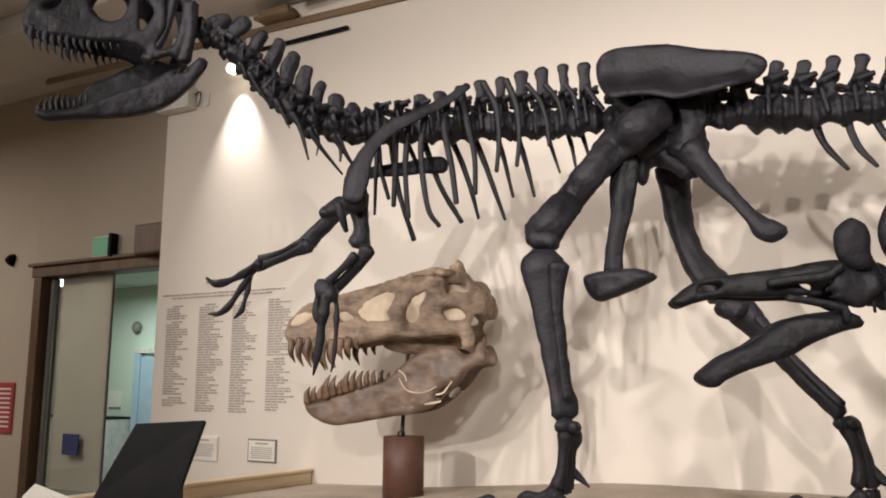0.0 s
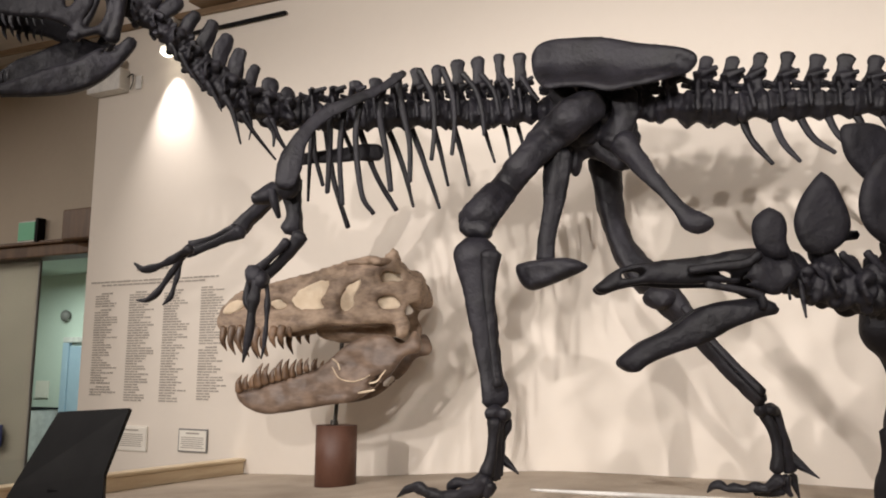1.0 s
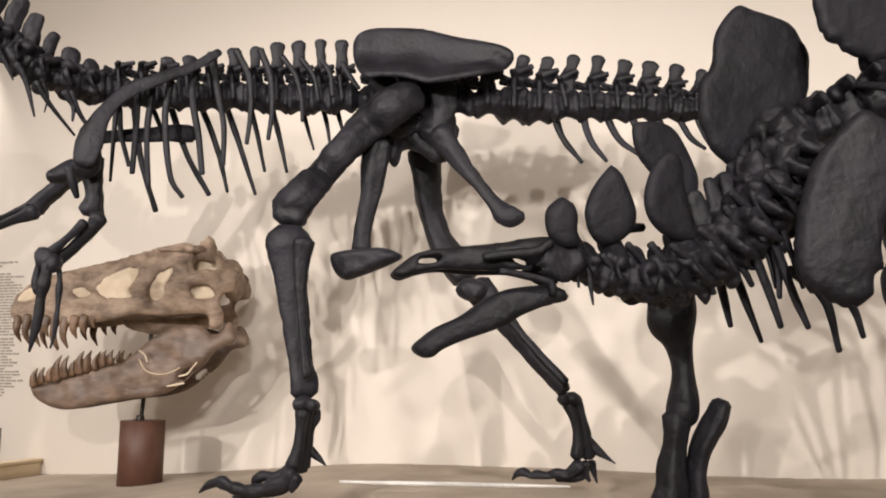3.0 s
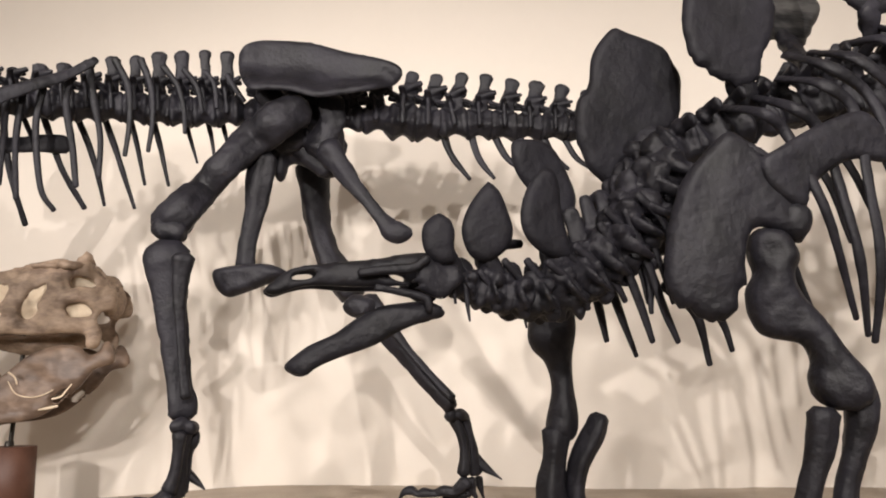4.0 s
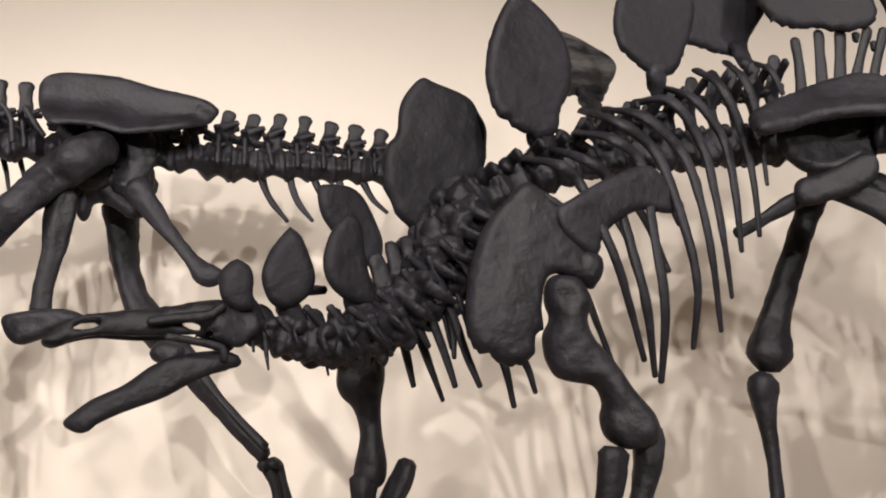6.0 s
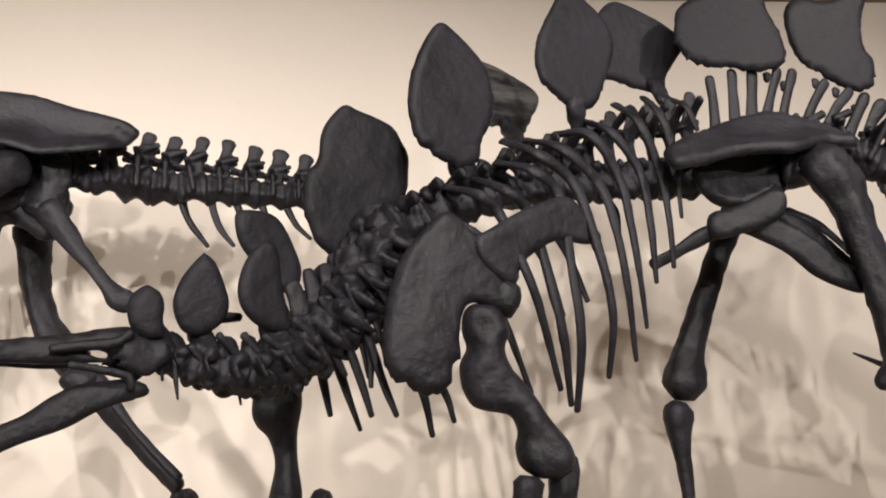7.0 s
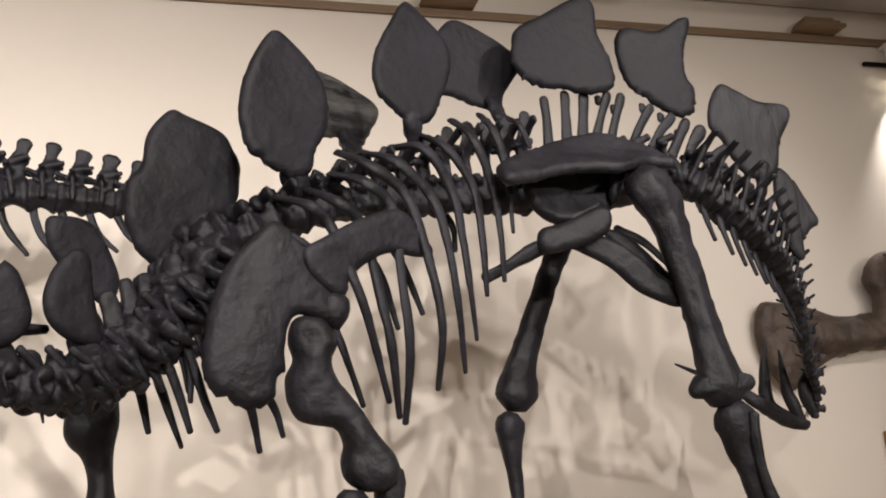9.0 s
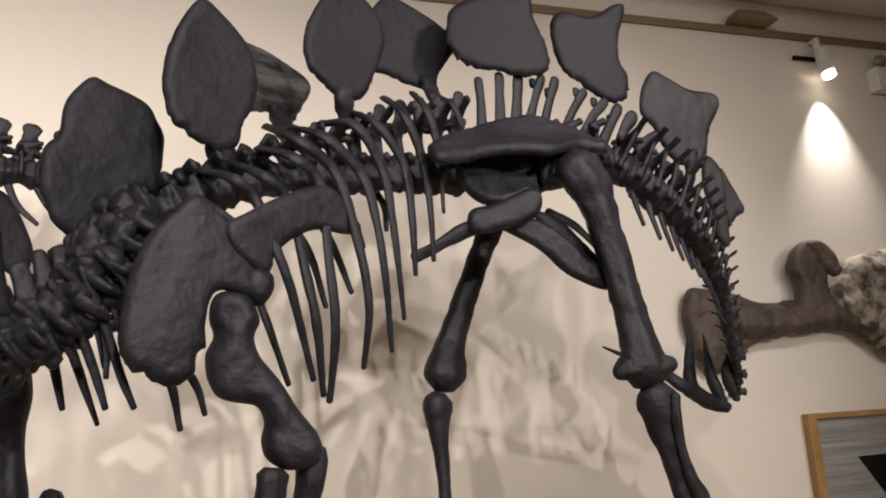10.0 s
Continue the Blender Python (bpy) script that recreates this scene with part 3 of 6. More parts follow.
# recess, doorway and the room behind the glass
REC_Y = 6.0
DOOR_L, DOOR_R, DOOR_TOP = -8.80, -6.45, 2.70
structure("wall_recess_left", boxed((-14, REC_Y, 0), (DOOR_L - 0.14, REC_Y + 0.2, 4.9)), DARKER_WALL, "tan wall beside the doorway", "wall")
structure("wall_recess_top", boxed((DOOR_L - 0.139, REC_Y, DOOR_TOP + 0.121), (-6.101, REC_Y + 0.2, 4.9)), DARKER_WALL, "tan wall above the doorway", "wall")
structure("wall_recess_right", boxed((DOOR_R + 0.121, REC_Y, 0), (-6.101, REC_Y + 0.2, DOOR_TOP + 0.12)), DARKER_WALL, "tan wall beside the doorway", "wall")
structure("wall_return", boxed((-6.1, WALL_Y + 0.251, 0), (-5.87, 9.0, 4.9)), DARKER_WALL, "tan return wall", "wall")
structure("wall_back_room", boxed((-14, 9.0, 0), (-5.87, 9.2, 4.9)), ROOM, "pale green wall of the room behind", "wall")
structure("ceiling_back_room", boxed((-14, REC_Y + 0.2, 3.0), (-6.1, 9.0, 3.08)), ROOM, "pale ceiling of the room behind", "ceiling")


def doorway():
    root = thing("door_1", ((DOOR_L + DOOR_R) / 2, REC_Y, 0), "wide dark wood doorway with a sliding glass panel", "doorway", "", "structure")
    d0, d1 = REC_Y - 0.03, REC_Y + 0.23
    part("jamb", boxed((DOOR_L - 0.138, d0, 0), (DOOR_L, d1, DOOR_TOP), bevel=0.012), WOOD, root, "", False)
    part("jamb", boxed((DOOR_R, d0, 0), (DOOR_R + 0.12, d1, DOOR_TOP), bevel=0.012), WOOD, root, "", False)
    part("head", boxed((DOOR_L - 0.17, d0 - 0.01, DOOR_TOP), (DOOR_R + 0.15, d1, DOOR_TOP + 0.12), bevel=0.012), WOOD, root, "", False)
    part("cornice", boxed((DOOR_L - 0.2, d0 - 0.05, DOOR_TOP + 0.1205), (DOOR_R + 0.18, d0 + 0.08, DOOR_TOP + 0.16), bevel=0.012), WOOD, root, "", False)
    panel = part("glass_panel", boxed((DOOR_L + 0.10, REC_Y + 0.09, 0.001), (-7.745, REC_Y + 0.105, DOOR_TOP - 0.001)), GLASS, root, "clear glass panel", False)
    panel.visible_shadow = False
    part("panel_stile", boxed((DOOR_L + 0.04, REC_Y + 0.07, 0), (DOOR_L + 0.0995, REC_Y + 0.13, DOOR_TOP - 0.01), bevel=0.006), GREY, root, "", False)
    part("panel_stile", boxed((-7.744, REC_Y + 0.085, 0), (-7.72, REC_Y + 0.11, DOOR_TOP - 0.01), bevel=0.003), GREY, root, "", False)
    part("panel_sign", boxed((-8.36, REC_Y + 0.07, 0.77), (-8.10, REC_Y + 0.086, 0.99)), BLUE, root, "small blue square sign", False)
    # Added sheet that imitates the tan wall mirrored in the glass.
    part("blind", boxed((DOOR_L + 0.16, REC_Y + 0.14, 0.4), (-7.80, REC_Y + 0.155, DOOR_TOP - 0.003)), TAN_REFLECTION, root, "tan sheet behind the glass, standing in for its reflection", False)


doorway()


def back_room_things():
    y = 8.98
    door = thing("door_2", (-10.2, y, 0), "pale blue door in a white frame", "door", "", "structure")
    part("door_leaf", boxed((-10.62, y - 0.03, 0), (-9.7, y + 0.015, 1.93), bevel=0.01), DOORBLUE, door, "", False)
    part("frame", boxed((-10.75, y - 0.05, 0), (-10.625, y + 0.017, 1.98), bevel=0.01), DOORBLUE, door, "", False)
    part("frame", boxed((-10.75, y - 0.05, 1.981), (-9.6, y + 0.017, 2.06), bevel=0.01), WHITE, door, "", False)
    counter = thing("counter", (-11.6, y - 0.4, 0), "white counter with a dark top edge", "counter")
    part("body", boxed((-13.2, y - 0.5, 0), (-10.78, y + 0.01, 1.01), bevel=0.01), WHITE, counter, "", False)
    part("worktop", boxed((-13.25, y - 0.53, 1.011), (-10.77, y + 0.012, 1.035), bevel=0.006), BLACK, counter, "", False)
    bell = thing("wall_bell", (-10.76, y, 2.38), "round grey alarm bell on the wall", "bell")
    part("dome", lump(bmesh.new(), (-10.76, y - 0.03, 2.38), (0.09, 0.06, 0.09), 0.02), GREY, bell)
    note = thing("notice", (-11.19, y, 1.3), "white paper notice taped to the wall", "notice")
    part("sheet", boxed((-11.33, y - 0.004, 1.17), (-11.05, y + 0.014, 1.42)), PAPER, note, "", False)


back_room_things()


def exit_sign():
    x, y, z = (-7.757, 5.95, 2.965)
    root = thing("exit_sign", (x, y, z - 0.12), "green exit sign on top of the doorway", "sign")
    part("case", boxed((x - 0.14, y - 0.03, z - 0.11), (x + 0.14, y + 0.04, z + 0.11), bevel=0.01), WHITE, root, "", False)
    part("face", boxed((x - 0.125, y - 0.036, z - 0.095), (x + 0.12, y - 0.031, z + 0.095)), GREEN, root, "glowing green face", False)
    part("side_cap", boxed((x + 0.141, y - 0.05, z - 0.12), (x + 0.19, y + 0.045, z + 0.13), bevel=0.01), BLACK, root, "", False)


exit_sign()


def poster():
    x, y, z = (-9.304, 5.985, 1.228)
    root = thing("poster", (x, y, z), "red poster with white lines of text", "poster")
    part("sheet", boxed((x - 0.5, y - 0.004, z - 0.26), (x + 0.15, y + 0.01, z + 0.3)), RED, root, "", False)
    rnd = random.Random(3)
    for k in range(9):
        w = rnd.uniform(0.2, 0.32)
        part("text_line", boxed((x + 0.1 - w, y - 0.008, z + 0.22 - k * 0.052), (x + 0.1, y - 0.0045, z + 0.238 - k * 0.052)), PAPER, root, "", False)


poster()
# Round black wall fitting, its purpose unknown.
x, y, z = (-9.405, 5.99, 2.937)
bm = bmesh.new()
tube(bm, [(x, y, z, 0.07), (x, y - 0.05, z, 0.06)], n=16)
tagged(link("alarm_bell", bm, BLACK, (x, y, z)), "round black fitting on the wall", "bell")
x, y, z = (-6.997, 5.9, 2.975)
basket = bmesh.new()
box(basket, (x - 0.12, y - 0.08, z - 0.16), (x + 0.3, y + 0.08, z + 0.15), bevel=0.02)
tagged(link("wooden_box", basket, WOOD, (x, y, z - 0.16), None, False), "brown wooden box on top of the doorway", "box")


# ---- writing on the wall ----
def wall_text():
    """Printed list of names: four columns of unreadable lines under a heading."""
    root = thing("wall_text", (-5.4, WALL_Y, 1.2), "printed dark columns of small text on the wall", "wall text")
    rnd = random.Random(11)
    front = WALL_Y - 0.0045

    def bars(name, x, z, w, h, centred=False, loose=0.0):
        bm = bmesh.new()
        a = x - w / 2 if centred else x
        at = a
        while at < a + w - 0.012:
            word = min(rnd.uniform(0.03, 0.085), a + w - at)
            box(bm, (at, front, z), (at + word, front + 0.003, z + h * rnd.uniform(0.75, 1.0)))
            at += word + rnd.uniform(0.008, 0.014)
        part(name, bm, INK, root, "", False)

    bars("heading", -5.33, 2.375, 0.36, 0.04, True)
    bars("subheading", -5.33, 2.285, 1.42, 0.016, True)
    bars("subheading", -5.33, 2.258, 1.16, 0.016, True)
    for x, top, lines, headings in ((-5.975, 2.2, 40, (0, 6, 36)), (-5.575, 2.2, 43, (0,)), (-5.185, 2.2, 43, (0,)), (-4.79, 2.2, 42, (22,))):
        z = top
        for k in range(lines):
            if k in headings:
                z -= 0.012
                bars("list_heading", x + 0.07, z, rnd.uniform(0.11, 0.17), 0.015)
            else:
                bars("list_line", x, z, rnd.uniform(0.12, 0.30), 0.0125)
            z -= 0.0212


wall_text()


def framed_label(x0, z0, x1, z1, edge, label):
    root = thing("wall_label", ((x0 + x1) / 2, WALL_Y, z0), label, "label", "labels on the wall")
    part("card", boxed((x0, WALL_Y - 0.012, z0), (x1, WALL_Y - 0.002, z1), bevel=0.002), edge, root, "", False)
    part("sheet", boxed((x0 + 0.012, WALL_Y - 0.0155, z0 + 0.012), (x1 - 0.012, WALL_Y - 0.0125, z1 - 0.012)), PAPER, root, "", False)
    rnd = random.Random(int(x0 * 100))
    z = z1 - 0.04
    k = 0
    while z > z0 + 0.03:
        w = (x1 - x0) * (0.45 if k == 0 else rnd.uniform(0.66, 0.8))
        c = (x0 + x1) / 2
        part("text_line", boxed((c - w / 2, WALL_Y - 0.018, z), (c + w / 2, WALL_Y - 0.016, z + (0.012 if k == 0 else 0.006))), INK, root, "", False)
        z -= 0.03 if k == 0 else 0.0155
        k += 1


framed_label(-4.945, 0.915, -4.648, 1.095, GREY, "small printed label in a thin grey frame")
framed_label(-5.62, 0.90, -5.28, 1.10, PAPER, "small white printed label on the wall")


# ---- lamps and fixtures on the wall ----
def wall_spot(at, arm_x):
    x, y, z = at
    root = thing("wall_spotlight", (x, WALL_Y, z), "white cylindrical spotlight on a short arm", "spotlight", "spotlights on the wall")
    head = part("head", tube(bmesh.new(), [(x - 0.01, y + 0.02, z + 0.16, 0.06), (x, y, z + 0.0, 0.065), (x + 0.004, y - 0.006, z - 0.035, 0.068)], n=20, rough=0.0, ridge=0.0, cap=0.05), WHITE, root)
    part("lens", tube(bmesh.new(), [(x + 0.005, y - 0.008, z - 0.068, 0.056), (x + 0.005, y - 0.009, z - 0.072, 0.056)], n=20, rough=0.0, ridge=0.0, cap=0.05), LAMP, head, "glowing lens")
    part("stem", tube(bmesh.new(), [(x - 0.015, y + 0.05, z + 0.16, 0.03), (x - 0.015, y + 0.05, z + 0.27, 0.03)], n=12, rough=0.0, ridge=0.0, cap=0.05), WHITE, root)
    part("arm", boxed((x - 0.035, y + 0.03, z + 0.24), (x + 0.005, WALL_Y - 0.003, z + 0.27), bevel=0.004), WHITE, root, "", False)
    lo, hi = sorted((x, x + arm_x))
    part("track", boxed((lo, y + 0.09, z + 0.10), (hi, y + 0.115, z + 0.13), bevel=0.003), BLACK, root, "black mounting rod", False)


wall_spot(WASH_LEFT, 1.15)
wall_spot(WASH_RIGHT, -0.22)


def emergency_light(c, label):
    x, y, z = c
    root = thing("emergency_light", (x, WALL_Y, z - 0.12), label, "emergency light", "emergency lights on the wall")
    part("case", boxed((x - 0.2, WALL_Y - 0.12, z - 0.1), (x + 0.2, WALL_Y - 0.002, z + 0.1), bevel=0.012), WHITE, root, "", False)
    for d in (-0.12, 0.12):
        bm = bmesh.new()
        lump(bm, (x + d, WALL_Y - 0.09, z + 0.16), (0.06, 0.05, 0.05), 0.02)
        part("lamp_head", bm, GREY, root)
    part("cord", tube(bmesh.new(), [(x + 0.2, WALL_Y - 0.03, z + 0.03, 0.006), (x + 0.26, WALL_Y - 0.03, z + 0.05, 0.006), (x + 0.27, WALL_Y - 0.03, z - 0.02, 0.006), (x + 0.23, WALL_Y - 0.02, z - 0.08, 0.006)], n=6), BLACK, root)
    part("socket", boxed((x + 0.29, WALL_Y - 0.02, z - 0.09), (x + 0.36, WALL_Y - 0.002, z + 0.03), bevel=0.004), WHITE, root, "", False)


emergency_light((-5.94, 5.3, 4.07), "white emergency light box with a plug cord")
emergency_light((6.31, 5.3, 4.115), "white emergency light box with two lamp heads")


# ---- the reading board in front ----
def reading_board():
    root = thing("reading_rail", (-2.6, 2.5, 0.0), "black slanted information board seen from behind", "information board")
    a, b, c, d = [Vector(q) for q in ((-3.434, 2.9, 1.331), (-2.973, 2.9, 1.359), (-2.949, 2.75, 1.084), (-3.515, 2.75, 0.997))]
    lower = [c + (c - b) * 0.35 + Vector((0.06, 0, 0)), d + (d - a) * 0.35]
    bm = bmesh.new()
    front = [bm.verts.new(q) for q in (a, b, c, lower[0], lower[1], d)]
    shift = Vector((-0.02, 0.035, -0.01))
    rear = [bm.verts.new(v.co + shift) for v in front]
    bm.faces.new(front)
    bm.faces.new(rear[::-1])
    for k in range(6):
        bm.faces.new((front[k], front[(k + 1) % 6], rear[(k + 1) % 6], rear[k]))
    bmesh.ops.bevel(bm, geom=bm.edges[:], offset=0.004, segments=1, affect="EDGES")
    part("board", bm, BLACK, root, "", False)
    x, y = (lower[0].x + lower[1].x) / 2, (lower[0].y + lower[1].y) / 2
    part("post", boxed((x - 0.05, y + 0.03, 0), (x + 0.05, y + 0.1, lower[0].z + 0.02), bevel=0.006), BLACK, root, "", False)
    part("foot_plate", boxed((x - 0.2, y - 0.1, 0.0), (x + 0.2, y + 0.25, 0.02), bevel=0.004), BLACK, root, "", False)


reading_board()


def leaflet_stand():
    x, y, z = (-3.235, 2.3, 1.089)
    root = thing("leaflet_stand", (x, y, 0), "white slanted card on a thin post", "sign stand")
    bm = bmesh.new()
    f = [bm.verts.new(q) for q in ((-3.392, 2.36, 1.101), (-3.136, 2.34, 1.065), (-2.845, 2.2, 1.007), (-3.292, 2.2, 0.97), (-3.381, 2.3, 1.057))]
    g = [bm.verts.new(v.co + Vector((0, 0.012, -0.008))) for v in f]
    bm.faces.new(f)
    bm.faces.new(g[::-1])
    for k in range(5):
        bm.faces.new((f[k], f[(k + 1) % 5], g[(k + 1) % 5], g[k]))
    part("card", bm, PAPER, root, "", False)
    part("post", boxed((x - 0.02, y - 0.01, 0), (x + 0.02, y + 0.03, z - 0.06), bevel=0.004), GREY, root, "", False)
    part("foot_plate", boxed((x - 0.15, y - 0.15, 0), (x + 0.15, y + 0.15, 0.015), bevel=0.003), GREY, root, "", False)


leaflet_stand()


# ---- brown skull on its stand ----
def skull_stand():
    x, y, z = (-3.058, 4.686, 0.831)
    root = thing("mounted_skull", (x, y, 0.8), "large brown fossil skull with open jaws on a pedestal", "fossil skull")
    part("pedestal", tube(bmesh.new(), [(x, y, 0.80, 0.138), (x, y, 1.205, 0.138)], n=40, rough=0.0, step=0.2, ridge=0.0, cap=0.002), PEDESTAL, root, "brown laminated round pedestal")
    top = (-3.074, 4.68, 1.185)
    part("pole", tube(bmesh.new(), [(top[0], top[1], top[2] - 0.05, 0.014), (top[0] + 0.02, top[1] + 0.05, 1.85, 0.014)], n=12, rough=0.0, step=0.1, ridge=0.0, cap=0.05), STEEL, root)
    part("collar", tube(bmesh.new(), [(top[0], top[1], top[2] + 0.01, 0.03), (top[0], top[1], top[2] + 0.05, 0.024)], n=14, rough=0.0, ridge=0.0, cap=0.05), STEEL, root)
    outline = [(-3.772, 4.33, 1.835), (-3.761, 4.334, 1.922), (-3.673, 4.365, 2.024), (-3.561, 4.404, 2.07), (-3.366, 4.472, 2.118), (-3.204, 4.529, 2.161), (-3.042, 4.585, 2.209), (-2.918, 4.629, 2.245), (-2.813, 4.665, 2.267), (-2.74, 4.691, 2.247), (-2.682, 4.711, 2.269), (-2.627, 4.731, 2.213), (-2.559, 4.754, 2.143), (-2.505, 4.773, 2.101), (-2.489, 4.779, 2.004), (-2.507, 4.773, 1.962), (-2.562, 4.753, 1.954), (-2.587, 4.745, 1.898), (-2.559, 4.755, 1.836), (-2.572, 4.75, 1.753), (-2.63, 4.729, 1.746), (-2.646, 4.724, 1.822), (-2.764, 4.683, 1.831), (-2.894, 4.637, 1.819), (-3.057, 4.58, 1.825), (-3.154, 4.546, 1.803), (-3.267, 4.507, 1.781), (-3.38, 4.467, 1.766), (-3.608, 4.387, 1.778), (-3.722, 4.347, 1.777)]
    holes = [[(-3.721, 4.348, 1.915), (-3.685, 4.36, 1.968), (-3.621, 4.383, 1.986), (-3.593, 4.392, 1.958), (-3.665, 4.367, 1.909)], [(-3.407, 4.457, 1.967), (-3.359, 4.474, 1.981), (-3.305, 4.493, 1.947), (-3.349, 4.478, 1.922), (-3.389, 4.464, 1.932)],
             [(-3.267, 4.506, 1.986), (-3.205, 4.528, 2.046), (-3.057, 4.58, 2.103), (-3.067, 4.577, 2.033), (-3.097, 4.566, 1.977), (-3.075, 4.574, 1.928), (-3.186, 4.535, 1.924), (-3.252, 4.512, 1.941)],
             [(-2.97, 4.61, 1.929), (-2.967, 4.612, 2.006), (-2.911, 4.631, 2.076), (-2.84, 4.656, 2.105), (-2.888, 4.639, 2), (-2.886, 4.64, 1.951), (-2.93, 4.624, 1.909)],
             [(-2.736, 4.692, 2.134), (-2.704, 4.704, 2.159), (-2.631, 4.729, 2.135), (-2.603, 4.739, 2.093), (-2.675, 4.714, 2.096), (-2.724, 4.697, 2.082)], [(-2.747, 4.689, 1.98), (-2.672, 4.715, 2.002), (-2.618, 4.734, 1.961), (-2.624, 4.732, 1.926), (-2.718, 4.699, 1.921)]]
    bm = bmesh.new()
    normal = shell(bm, outline, holes, gap=0.02, width=0.27, front=0.38, thick=0.035, roof=0.4, lumps=0.022, sink=0.12)
    cranium = part("cranium", bm, BROWN, root)
    for q, size in (((-2.848, 4.611, 2.212), (0.10, 0.07, 0.03)), ((-2.684, 4.732, 2.243), (0.05, 0.06, 0.06)), ((-2.546, 4.78, 2.047), (0.06, 0.1, 0.12)), ((-2.736, 4.608, 2.221), (0.07, 0.05, 0.03))):
        part("bony_boss", lump(bmesh.new(), q, size, 0.7, 13), BROWN, cranium)
    part("palate", tube(bmesh.new(), [(-3.194, 4.659, 1.797, 0.0353), (-3.026, 4.718, 1.777, 0.0565), (-2.86, 4.776, 1.779, 0.0635), (-2.728, 4.822, 1.815, 0.0495)], rough=0.3), BROWN, cranium)
    for hole, back in zip(holes, (0.01, -0.04, -0.065, -0.095, -0.05, -0.10)):
        c = sum((Vector(q) for q in hole), Vector()) / len(hole)
        wider = [c + (Vector(q) - c) * 1.18 - normal * back for q in hole]
        plate("infill", wider, cranium, 0.014, CREAM, "cream plaster inside a skull opening")
    tooth_row(cranium, (-3.74, 4.341, 1.798), (-3.252, 4.512, 1.802), 9, 0.165, TOOTH, normal, (0.11, 0.2), True, 0.32, 5, sink=0.12)
    jaw_line = [(-3.641, 4.376, 1.416), (-3.608, 4.387, 1.342), (-3.515, 4.42, 1.289), (-3.417, 4.454, 1.27), (-3.29, 4.499, 1.291), (-3.099, 4.565, 1.327), (-2.939, 4.621, 1.348), (-2.837, 4.657, 1.383), (-2.749, 4.688, 1.451), (-2.656, 4.721, 1.537), (-2.588, 4.744, 1.633), (-2.51, 4.771, 1.654), (-2.489, 4.779, 1.699), (-2.514, 4.77, 1.775), (-2.55, 4.757, 1.785), (-2.571, 4.75, 1.726), (-2.629, 4.73, 1.715), (-2.68, 4.712, 1.756), (-2.761, 4.684, 1.765), (-2.89, 4.638, 1.733), (-2.985, 4.605, 1.664), (-3.078, 4.573, 1.581), (-3.173, 4.539, 1.536), (-3.269, 4.506, 1.511), (-3.428, 4.45, 1.459), (-3.554, 4.406, 1.417)]
    bm = bmesh.new()
    shell(bm, jaw_line, ([(-2.798, 4.671, 1.468), (-2.736, 4.692, 1.519), (-2.719, 4.698, 1.492), (-2.775, 4.679, 1.444)],), gap=0.02, width=0.25, front=0.36, thick=0.05, roof=0.85, lumps=0.016, sink=0.12)
    jaw = part("lower_jaw", bm, JAW_BROWN, root)
    seam = part("crack_filler", tube(bmesh.new(), [(-2.962, 4.475, 1.565, 0.003), (-2.921, 4.489, 1.499, 0.004), (-2.848, 4.515, 1.477, 0.0045), (-2.786, 4.537, 1.49, 0.004), (-2.739, 4.553, 1.517, 0.003)], n=6, rough=0.2), CREAM, jaw, "pale crack filler")
    for pts in ([(-2.738, 4.545, 1.468, 0.005), (-2.695, 4.56, 1.478, 0.007), (-2.672, 4.566, 1.508, 0.006), (-2.643, 4.577, 1.548, 0.004)], [(-2.80, 4.522, 1.41, 0.005), (-2.743, 4.541, 1.42, 0.009), (-2.706, 4.552, 1.428, 0.0066)], [(-2.952, 4.458, 1.614, 0.005), (-2.919, 4.469, 1.588, 0.0067), (-2.905, 4.474, 1.549, 0.005)]):
        part("crack_filler", tube(bmesh.new(), pts, n=6, rough=0.4, flat=0.5), CREAM, jaw, "pale crack filler")
    tooth_row(jaw, (-3.635, 4.378, 1.416), (-3.11, 4.561, 1.567), 12, 0.115, TOOTH, normal, (0.09, 0.19), False, 0.3, 9, sink=0.12)


skull_stand()


